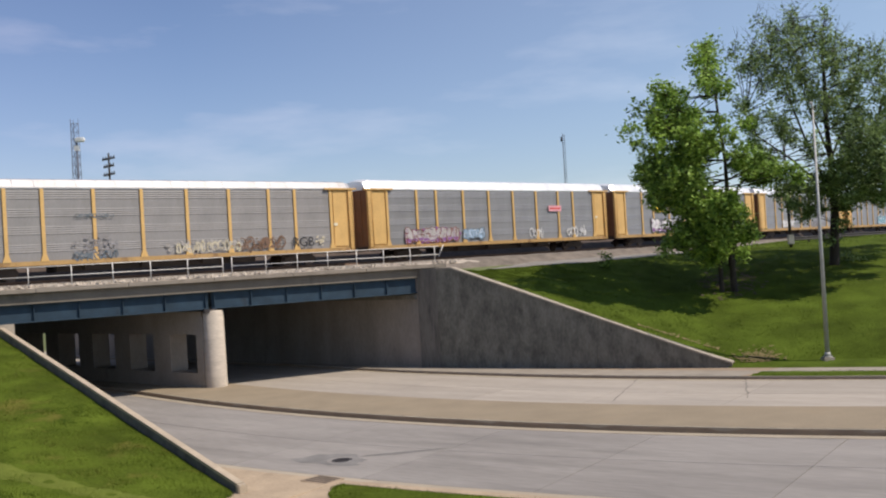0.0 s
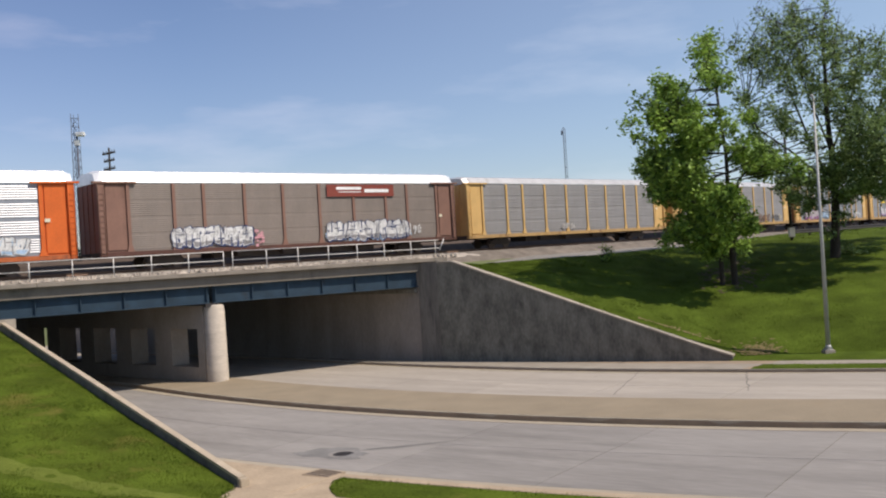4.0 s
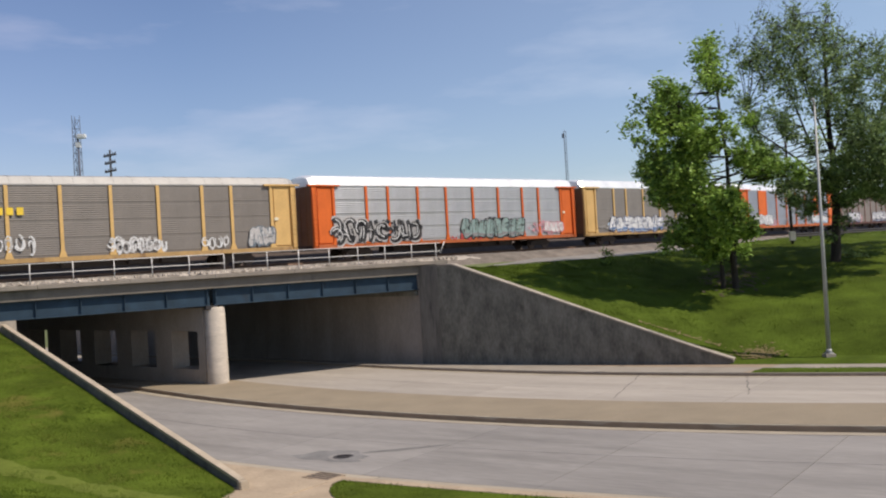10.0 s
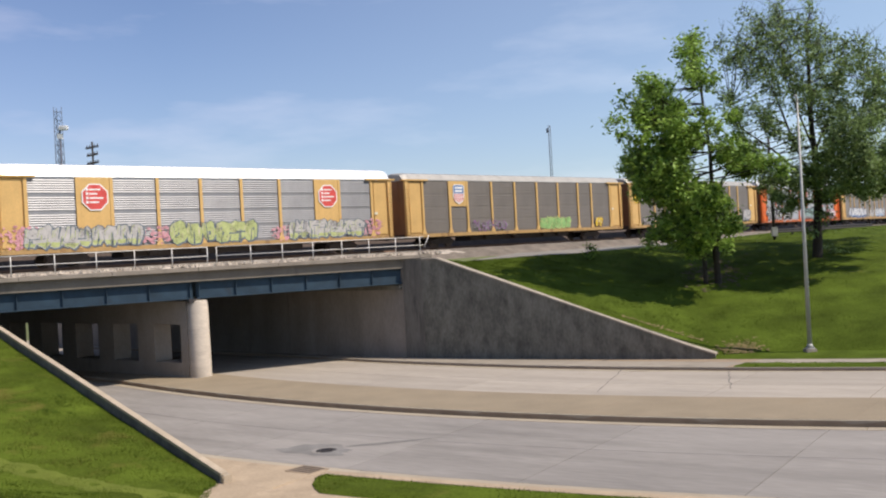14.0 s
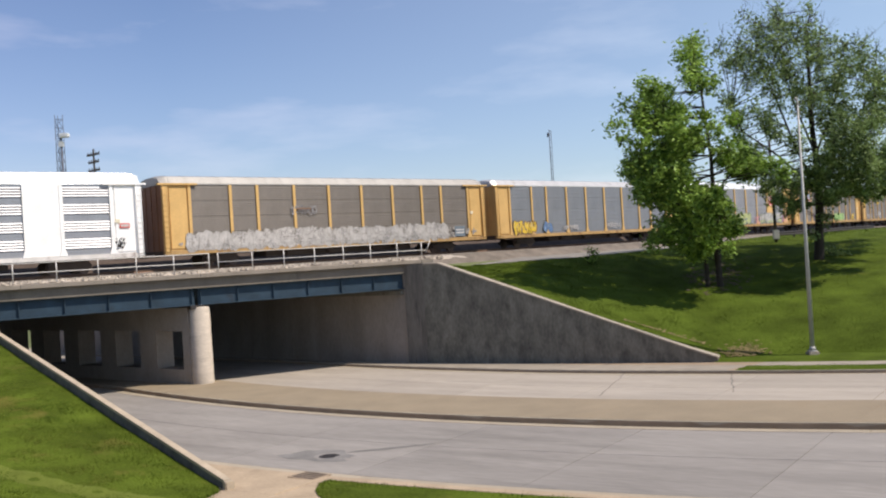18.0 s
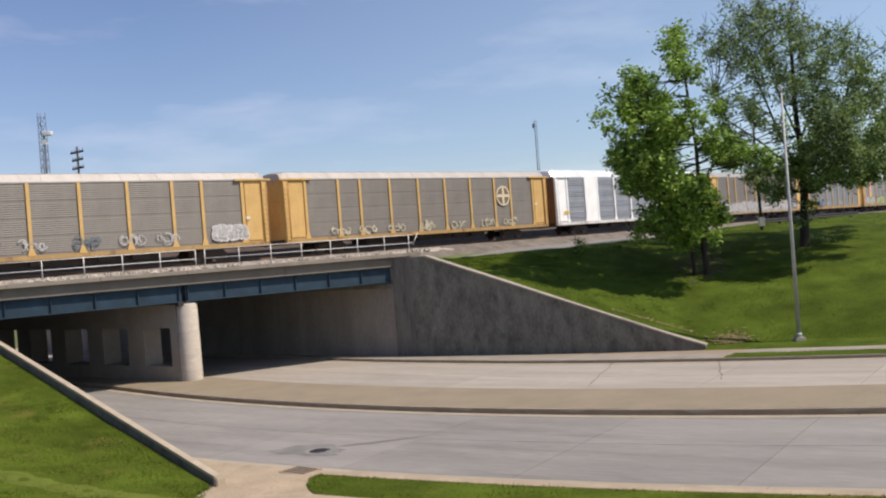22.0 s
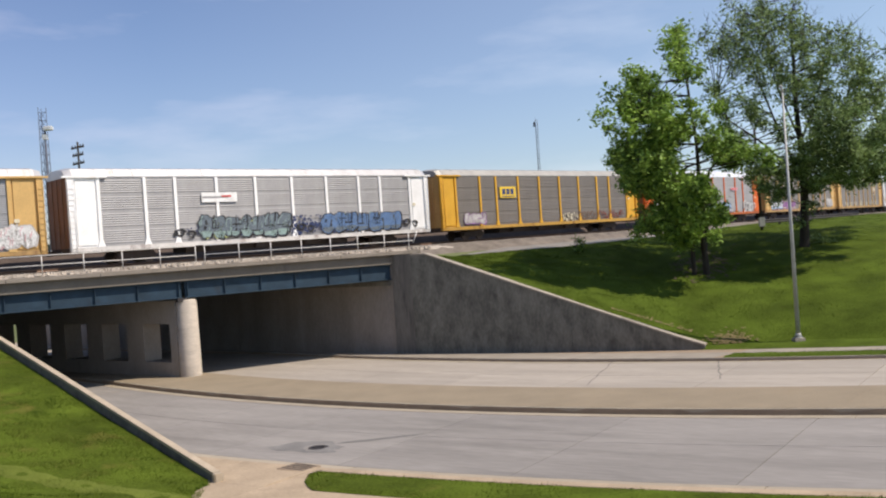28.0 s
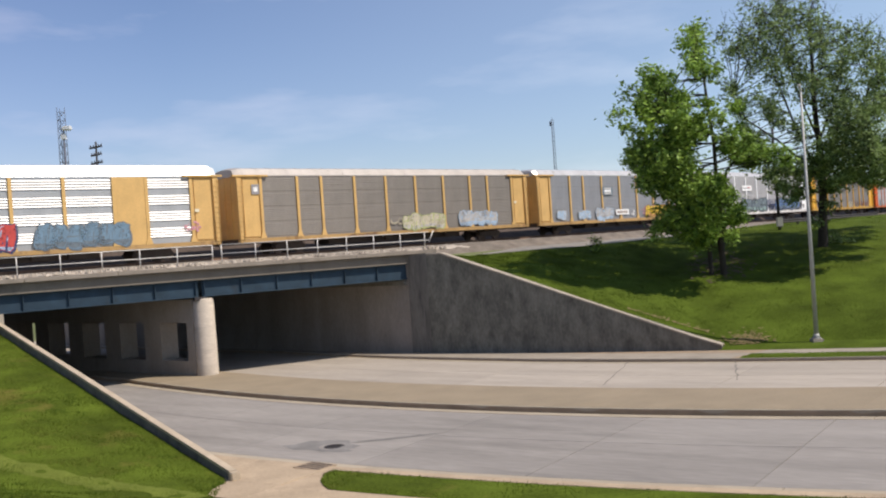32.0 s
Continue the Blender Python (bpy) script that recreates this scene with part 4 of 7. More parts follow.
def far_woods():
    """A distant belt of trees beyond the railway, as one mass of clumps."""
    rnd = random.Random(31)
    verts, faces = [], []
    for k in range(1500):
        a = radians(rnd.uniform(-36, 36))
        d = rnd.uniform(190, 330)
        cx, cy, cz, r = math.sin(a) * d, math.cos(a) * d, 5.5 + rnd.random() * 6.5, rnd.uniform(1.2, 2.8)
        if abs(line_q(Vector((cx, cy, 0))) - 35) < 16:
            continue
        for _ in range(14):
            v = Vector((rnd.gauss(0, 1), rnd.gauss(0, 1), rnd.gauss(0, 0.8))).normalized() * r * rnd.uniform(0.5, 1)
            c = Vector((cx, cy, cz)) + v
            i = len(verts)
            for _ in range(3):
                verts.append(tuple(c + Vector((rnd.uniform(-1, 1), rnd.uniform(-1, 1), rnd.uniform(-1, 1))) * 0.9))
            faces.append((i, i + 1, i + 2))
    me = bpy.data.meshes.new("far_woods")
    me.from_pydata(verts, [], faces)
    me.materials.append(M_FAR)
    tagged(new("far_woods", me), "distant belt of green trees beyond the railway", "trees", kind="stuff")


# ---- trees ----
def tree(name, base, across, stems, limbs, leaf, mat, seed, label, deep=2.0, copies=2, dense=12.0, per=46, sigma=0.17, bare=0, thick=0.05, swell=1.0, size=1.0):
    """Tapered stems, limbs that reach out to clumps, and leaves gathered in tufts at the twig ends.
    stems: thickness, then points (x, z) from the base; limbs: rows of clumps (x, z, radius, depth where it is given)."""
    rnd = random.Random(seed)
    top = new(name, None)
    base, across = Vector(base), Vector(across).normalized()

    def spot(x, z, d=0.0):
        return base + Vector((x, 0, z)) * size + across * d

    def limb(bm, a, b, r0, r1, n=7, bend=0.06, k=5):
        a, b = Vector(a), Vector(b)
        side = Vector((rnd.uniform(-1, 1), rnd.uniform(-1, 1), rnd.uniform(-0.3, 0.3))) * (b - a).length * bend
        out = [a.lerp(b, i / k) + side * math.sin(3.14159 * i / k) for i in range(k + 1)]
        for i in range(k):
            tube(bm, out[i], out[i + 1], lerp(r0, r1, i / k), lerp(r0, r1, (i + 1) / k), n, caps=False)
        return out

    zs = [z for row in limbs for _, z, *_ in row]
    low_z, high_z = min(zs) * size, max(zs) * size
    mid, tall = (max(zs) * 0.45 + min(zs) * 0.55), (max(zs) - min(zs)) * 0.58 + 0.1
    spine = []
    for r, pts, lean in stems:
        bm = bmesh.new()
        n = len(pts) - 1
        for i in range(n):
            r0, r1 = lerp(r, r * 0.18, (i / n) ** 0.8), lerp(r, r * 0.18, ((i + 1) / n) ** 0.8)
            spine += limb(bm, spot(*pts[i], lean * i / n), spot(*pts[i + 1], lean * (i + 1) / n), r0, r1, 9, 0.02)[1:]
        part("trunk" if not spine[:-n * 5] else "stem", bm, M_BARK, top)
    bm = bmesh.new()
    tufts = []
    for row in limbs:
        for x, z, r, *reach in row:
            r *= swell * size
            for c in range(copies if r > 0.5 and not reach else 1):
                girth = math.sqrt(max(0.06, 1 - ((z - mid) / tall) ** 2))
                d = deep * lerp(-1.1, 0.95, (c + rnd.uniform(0.15, 0.85)) / copies) * girth
                d = reach[0] if reach else d
                p = spot(x + rnd.gauss(0, 0.12), z + rnd.gauss(0, 0.12), d)
                near = min(spine, key=lambda q: (q - p).length + max(0, q.z - p.z) * 1.5)
                limb(bm, near, p, thick * (0.7 + r * 0.5), thick * 0.35, 6)
                for _ in range(max(4, int(dense * r * r))):
                    v = Vector((rnd.gauss(0, 1), rnd.gauss(0, 1), rnd.gauss(0, 1))).normalized() * r * rnd.uniform(0.35, 1.12)
                    limb(bm, p + v * 0.1, p + v, 0.022, 0.006, 4, 0.1, 3)
                    tufts.append(p + v)
    high = sorted(tufts, key=lambda w: -w.z)[:len(tufts) // 3]
    for _ in range(bare):
        a = rnd.choice(high)
        v = Vector((rnd.gauss(0.2, 0.5), rnd.gauss(0, 0.5), rnd.uniform(0.4, 1.2))) * rnd.uniform(0.6, 1.5)
        limb(bm, a, a + v, 0.015, 0.004, 4)
        limb(bm, a + v * 0.5, a + v * 0.6 + Vector((rnd.gauss(0, 0.4), rnd.gauss(0, 0.4), rnd.uniform(0.2, 0.7))), 0.01, 0.003, 4)
    part("branchwork", bm, M_BARK, top)
    verts, faces = [], []
    for tip in tufts:
        m = int(per * rnd.uniform(0.35, 1.5) * lerp(2.0, 0.38, min(1.0, max(0.0, (tip.z - base.z - low_z) / (high_z - low_z)))))
        sg = sigma * rnd.uniform(0.7, 1.35)
        for _ in range(m):
            c = tip + Vector((rnd.gauss(0, 1), rnd.gauss(0, 1), rnd.gauss(0, 0.75))) * sg
            u = Vector((rnd.uniform(-1, 1), rnd.uniform(-1, 1), rnd.uniform(-0.8, 0.4))).normalized()
            v = u.cross(Vector((rnd.uniform(-0.8, 0.8), rnd.uniform(-0.8, 0.8), 1))).normalized()
            l, wd = leaf * rnd.uniform(0.6, 1.3), leaf * rnd.uniform(0.4, 0.7)
            i = len(verts)
            verts += [tuple(c - u * l), tuple(c + v * wd - u * l * 0.2), tuple(c + u * l), tuple(c - v * wd - u * l * 0.2)]
            faces.append((i, i + 1, i + 2, i + 3))
    me = bpy.data.meshes.new("crown")
    me.from_pydata(verts, [], faces)
    me.materials.append(mat)
    ob = new("crown", me)
    ob.parent = top
    tagged(top, label, "tree" if name == "tree" else "bush")
    return top


def build_trees():
    spire = [(-0.7, 16.5, 0.62), (-0.9, 15.5, 0.9), (-0.7, 14.4, 0.85), (-0.4, 13.3, 0.5), (-0.2, 12.5, 0.4)]
    upper_left = [(-3.6, 13.5, 0.6), (-3.0, 12.9, 0.85), (-4.4, 12.2, 0.7), (-2.5, 11.9, 1.0), (-3.8, 11.2, 0.85), (-2.0, 11.0, 0.9)]
    left_arm = [(-5.1, 10.5, 0.42), (-4.7, 9.9, 0.5), (-4.1, 10.4, 0.45)]
    middle = [(-4.2, 8.9, 0.95), (-2.9, 9.5, 1.05), (-1.6, 9.7, 0.95), (-4.9, 8.2, 0.7), (-3.4, 7.8, 1.05), (-2.0, 8.1, 0.95), (-4.3, 6.8, 0.8), (-0.8, 10.2, 0.6)]
    lower = [(-0.9, 2.9, 0.55), (0.5, 3.0, 0.5), (-2.2, 3.2, 0.5), (-2.7, 6.1, 0.92), (-1.4, 6.5, 0.95), (-0.1, 6.2, 0.9), (-0.7, 5.1, 0.85), (-2.1, 4.9, 0.8), (-3.1, 4.1, 0.7), (-3.9, 3.4, 0.48), (0.7, 5.5, 0.66), (1.1, 4.3, 0.55), (-1.3, 4.0, 0.7), (-0.2, 3.9, 0.6)]
    right_arm = [(1.1, 9.1, 0.72), (1.9, 8.3, 0.75), (2.8, 8.2, 0.63), (3.7, 7.8, 0.52), (4.5, 7.5, 0.36)]
    stem_tufts = [(1.7, 10.8, 0.42), (0.4, 12.4, 0.34), (-0.1, 11.4, 0.38), (0.2, 10.4, 0.4), (0.7, 9.7, 0.42)]
    tree("tree", (18.75, 62.5, 3.06), (0.29, 0.957, 0),
         [(0.24, [(0.2, -0.9), (0.1, 2.9), (0.0, 4.8), (0.1, 6.9), (0.1, 9.1), (-0.2, 12.3), (-0.5, 15.1), (-0.7, 16.4)], 0.2),
          (0.19, [(-0.5, -0.9), (-0.6, 2.9), (-0.9, 4.8), (-2.4, 7.7), (-3.2, 11.4)], -0.8), (0.13, [(0.2, 1.6), (0.3, 4.8), (0.8, 7.3), (1.9, 8.3), (4.0, 7.6)], 0.6)],
         [spire, upper_left, left_arm, middle, lower, right_arm, stem_tufts], 0.16, M_LEAF, 2,
         "broad-leaved green tree with several stems on the grass bank", deep=6.6, copies=6, dense=10, per=34, sigma=0.25, swell=0.94, size=1.008)
    left_top = [(-6.1, 15.1, 0.6), (-5.1, 14.2, 0.85), (-3.8, 14.3, 0.85), (-4.0, 17.3, 0.7), (-3.2, 16.2, 0.85), (-1.9, 16.8, 0.95), (-4.6, 15.8, 0.6), (-2.4, 14.8, 0.85), (-2.2, 18.3, 0.6)]
    crest = [(-0.7, 16.6, 0.85), (0.3, 15.3, 0.95), (-1.2, 13.6, 0.85), (0.3, 18.0, 0.55), (1.6, 15.4, 0.6), (0.3, 11.5, 0.85), (2.0, 12.6, 0.85)]
    right_top = [(2.6, 14.3, 0.8), (3.9, 14.8, 0.62), (3.9, 13.3, 0.85), (5.5, 13.3, 0.7), (6.7, 13.5, 0.46), (7.0, 11.8, 0.6), (4.6, 11.6, 0.95), (2.3, 10.5, 0.85), (8.4, 10.8, 0.85)]
    left_mid = [(-6.5, 12.8, 0.36), (-6.0, 11.5, 0.65), (-5.5, 9.8, 0.7), (-4.7, 8.2, 0.65), (-3.6, 10.5, 0.7), (-2.7, 12.1, 0.6), (-6.0, 7.9, 0.46), (-4.2, 7.1, 0.55), (-2.6, 8.7, 0.4), (-2.0, 10.4, 0.42)]
    right = [(5.7, 10.2, 0.95), (6.9, 8.8, 0.85), (3.9, 9.3, 0.95), (6.2, 7.4, 1.0), (4.6, 6.5, 1.0), (6.5, 5.2, 0.95), (3.4, 7.4, 0.8), (2.2, 8.3, 0.6), (5.3, 4.7, 0.7), (8.6, 7.2, 1.0)]
    inner = [(-1.2, 8.5, 0.6), (-1.0, 11.5, 0.7), (1.2, 10.0, 0.7), (0.8, 13.8, 0.8), (-2.8, 13.0, 0.7), (1.5, 8.6, 0.6), (-3.0, 9.5, 0.5)]
    low = [(2.8, 5.3, 0.9), (4.0, 4.4, 0.62), (1.6, 6.6, 0.6), (0.7, 6.3, 0.75), (-0.2, 5.5, 0.66), (-0.8, 6.2, 0.42), (1.0, 4.6, 0.7), (-0.7, 4.3, 0.4), (0.4, 2.5, 0.42), (-0.5, 1.7, 0.32), (-1.6, 5.2, 0.6), (-2.6, 5.8, 0.6), (-3.6, 5.6, 0.55), (-1.9, 3.9, 0.55), (-3.0, 4.4, 0.52)]
    # Clumps hung far forward of the crown, added to shade the bank.
    shade_clumps = [(1.0, 5.0, 1.0, -8.2), (2.0, 6.2, 1.0, -8.8), (3.2, 5.2, 1.0, -9.2), (4.4, 6.4, 1.0, -9.0), (3.0, 7.4, 1.0, -9.4), (0.4, 6.6, 0.9, -7.6), (5.4, 5.6, 0.9, -9.6), (1.8, 4.4, 0.8, -7.0), (4.0, 8.4, 1.0, -8.8), (-0.4, 5.6, 0.8, -6.6),
             (2.4, 8.6, 0.9, -10.0), (1.2, 7.8, 0.9, -9.6), (3.6, 6.0, 0.9, -10.4), (5.6, 7.6, 0.9, -8.6)]
    tree("tree", (27.95, 68.05, 4.98), (0.38, 0.925, 0),
         [(0.38, [(-0.1, -0.9), (0.2, 3.8), (0.1, 8.1), (0.0, 12.8), (0.0, 17.0)], 0.0), (0.12, [(0.2, 4.4), (-1.6, 9.0), (-3.2, 13.6), (-4.0, 16.8)], 0.8), (0.11, [(0.2, 5.0), (-2.6, 7.6), (-5.2, 9.6), (-6.0, 11.3)], -1.0),
          (0.12, [(0.2, 4.6), (2.2, 7.8), (4.0, 11.0), (5.4, 13.2)], -0.8), (0.11, [(0.2, 3.6), (3.0, 5.8), (5.6, 7.4), (8.2, 7.4)], 0.6), (0.09, [(0.1, 7.4), (1.6, 10.6), (2.6, 14.2)], 1.2), (0.09, [(0.1, 7.8), (-1.4, 12.0), (-2.2, 18.0)], -1.0)],
         [left_top, crest, right_top, left_mid, right, low, inner, shade_clumps], 0.13, M_LEAF2, 5,
         "sparse tall tree with dark trunk and fine twigs", deep=8.0, copies=5, dense=13, per=24, sigma=0.26, bare=420, thick=0.035, swell=1.08, size=0.965)
    # low bushes on the slope
    tree("bush", (11.2, 68.0, 5.5), (0, 1, 0), [(0.04, [(0, -0.1), (0, 0.8)], 0)], [[(0, 0.5, 0.5), (0.3, 0.9, 0.35)]], 0.1, M_LEAF, 9, "small green bush at the top of the bank", deep=0.2, dense=30, per=24)
    tree("bush", (29.6, 69.4, 4.6), (0, 1, 0), [(0.04, [(0, -0.1), (0, 0.6)], 0)], [[(0, 0.4, 0.7), (0.9, 0.3, 0.5), (-0.8, 0.3, 0.5)]], 0.1, M_LEAF2, 10, "dark low shrub round the tree foot", deep=0.3, dense=22, per=24)


# ---- train ----
def paint(name, c, rust=0.3, rough=0.6):
    return material(name, c, rough, 0.0, var=0.16, scale=1.4, fine=14, bump=0.06, second=(c[0] * 0.45 + 0.03, c[1] * 0.4 + 0.02, c[2] * 0.4 + 0.015), cover=rust, stretch=(1, 1, 0.5))


def sheet_metal(name, c, metal=0.35, rough=0.45, dirt=0.36):
    return material(name, c, rough, metal, var=0.14, scale=0.9, fine=10, bump=0.03, second=(c[0] * 0.62, c[1] * 0.58, c[2] * 0.52), cover=dirt, stretch=(1, 1, 0.45))


PAINT = {
    "yellow": paint("yellow_paint", (0.6, 0.385, 0.145)), "bright": paint("bright_yellow_paint", (0.66, 0.36, 0.035)), "orange": paint("orange_paint", (0.62, 0.125, 0.018)),
    "white": paint("white_paint", (0.93, 0.92, 0.91), 0.15, 0.3), "maroon": paint("maroon_paint", (0.2, 0.07, 0.05)), "russet": paint("russet_paint", (0.22, 0.12, 0.09), 0.45), "rust": paint("rusty_end_paint", (0.2, 0.1, 0.055), 0.4)}
PANEL = {
    "dull": sheet_metal("dull_silver_panel", (0.25, 0.243, 0.243), 0.1, 0.62, 0.42),
    "steel": sheet_metal("steel_panel", (0.22, 0.228, 0.242), 0.3, 0.42),
    "silver": sheet_metal("silver_panel", (0.45, 0.45, 0.455), 0.42, 0.37, 0.25), "grey": sheet_metal("grey_panel", (0.185, 0.164, 0.145), 0.2, 0.5, 0.42), "tan": sheet_metal("tan_panel", (0.222, 0.201, 0.18), 0.15, 0.55),
    "brown": sheet_metal("brown_panel", (0.215, 0.18, 0.158), 0.1, 0.65), "louvre": sheet_metal("louvred_panel", (0.33, 0.335, 0.36), 0.45, 0.36, 0.2), "frost": sheet_metal("frosted_panel", (0.35, 0.345, 0.35), 0.12, 0.6), "pale": sheet_metal("pale_panel", (0.275, 0.275, 0.285), 0.3, 0.42)}
SILL = {k: paint("dirty_sill_" + k, c, 0.45, 0.8) for k, c in {"yellow": (0.4, 0.26, 0.11), "bright": (0.45, 0.27, 0.06), "orange": (0.42, 0.12, 0.04), "white": (0.6, 0.58, 0.56), "russet": (0.1, 0.045, 0.035)}.items()}
ROOF = {"white": sheet_metal("white_roof", (0.85, 0.85, 0.85), 0.35, 0.3, 0.22), "grey": sheet_metal("grey_roof", (0.36, 0.345, 0.325), 0.2, 0.5), "tan": sheet_metal("tan_roof", (0.42, 0.385, 0.355), 0.15, 0.5), "patchy": sheet_metal("patchy_roof", (0.55, 0.535, 0.53), 0.4, 0.35, 0.42)}
M_UNDER = material("underframe", (0.065, 0.05, 0.042), 0.85, var=0.3)
M_WHEEL = material("wheel_steel", (0.12, 0.09, 0.075), 0.6, 0.5)
SPRAY = {k: material("spray_" + k, c, 0.6, var=0.18, scale=2.5, bump=0) for k, c in {
    "white": (0.8, 0.8, 0.8), "black": (0.03, 0.03, 0.035), "blue": (0.13, 0.23, 0.44), "pale_blue": (0.42, 0.58, 0.78), "teal": (0.16, 0.36, 0.36), "green": (0.3, 0.55, 0.2), "lime": (0.5, 0.56, 0.24), "red": (0.6, 0.08, 0.07),
    "pink": (0.7, 0.35, 0.4), "purple": (0.3, 0.13, 0.35), "grey": (0.3, 0.29, 0.3), "cyan": (0.2, 0.43, 0.55), "cream": (0.66, 0.6, 0.45), "orange": (0.55, 0.27, 0.12), "navy": (0.04, 0.06, 0.16), "yellow": (0.8, 0.55, 0.05), "slate": (0.16, 0.2, 0.24), "ash": (0.55, 0.53, 0.52), "dust": (0.42, 0.4, 0.38), "sage": (0.3, 0.42, 0.4), "brown": (0.2, 0.12, 0.08), "maroon": (0.22, 0.05, 0.035), "mist": (0.44, 0.43, 0.42), "steel_blue": (0.18, 0.29, 0.4)}.items()}



def worn_paint(c, name):
    """Spray paint that has flaked and faded, so that the sheet shows through in small patches."""
    m = material("worn_" + name, c, 0.65, var=0.22, scale=2.5, bump=0)
    nd, ln = m.node_tree.nodes, m.node_tree.links
    co, nz, fine, add, ramp = (nd.new("ShaderNode" + k) for k in ("TexCoord", "TexNoise", "TexNoise", "Math", "ValToRGB"))
    nz.inputs["Scale"].default_value, nz.inputs["Detail"].default_value = 1.6, 4
    fine.inputs["Scale"].default_value, fine.inputs["Detail"].default_value = 11, 3
    ln.new(co.outputs["Object"], nz.inputs["Vector"])
    ln.new(co.outputs["Object"], fine.inputs["Vector"])
    add.operation = "ADD"
    ln.new(nz.outputs["Fac"], add.inputs[0])
    ln.new(fine.outputs["Fac"], add.inputs[1])
    ramp.color_ramp.elements[0].position, ramp.color_ramp.elements[1].position = 0.8, 1.0
    ramp.color_ramp.elements[0].color, ramp.color_ramp.elements[1].color = (0.5, 0.5, 0.5, 1), (1, 1, 1, 1)
    ln.new(add.outputs[0], ramp.inputs[0])
    ln.new(ramp.outputs[0], nd["Principled BSDF"].inputs["Alpha"])
    return m


WORN = {k: worn_paint(m.node_tree.nodes["Color Ramp"].color_ramp.elements[0].color[:3], k) for k, m in SPRAY.items()}
HALF, WIDE_BAY, SLIM_BAY, END = 14.2, 2.94, 2.04, 1.87
LOW, EAVE, SIDE = 1.1, 5.22, 1.5
BAYS = (WIDE_BAY, SLIM_BAY, WIDE_BAY, WIDE_BAY, WIDE_BAY, WIDE_BAY, WIDE_BAY, SLIM_BAY, WIDE_BAY)
BAY_X = [-HALF + END + sum(BAYS[:i]) * (2 * (HALF - END) / sum(BAYS)) for i in range(10)]


def profile_panel(width, prof):
    bm = bmesh.new()
    a = [bm.verts.new((-width / 2, y, z)) for z, y in prof]
    b = [bm.verts.new((width / 2, y, z)) for z, y in prof]
    for i in range(len(prof) - 1):
        bm.faces.new((a[i], b[i], b[i + 1], a[i + 1]))
    return mesh_of("panel", bm)


def banded(width, deep, count, band):
    """A side panel with four bands of pressed ribs, each with a sharp lower edge and a sloping upper face, and plain sheet between."""
    prof = [(LOW, 0.0)]
    pitch = band / count
    for g in range(3, -1, -1):
        for k in range(count - 1, -1, -1):
            z = EAVE - 0.1 - g * 1.01 - (k + 1) * pitch
            prof += [(z, 0.0), (z + 0.07 * pitch, -deep), (z + 0.3 * pitch, -deep * 1.08), (z + 0.72 * pitch, -0.006)]
    prof.append((EAVE, 0.0))
    return profile_panel(width, prof)


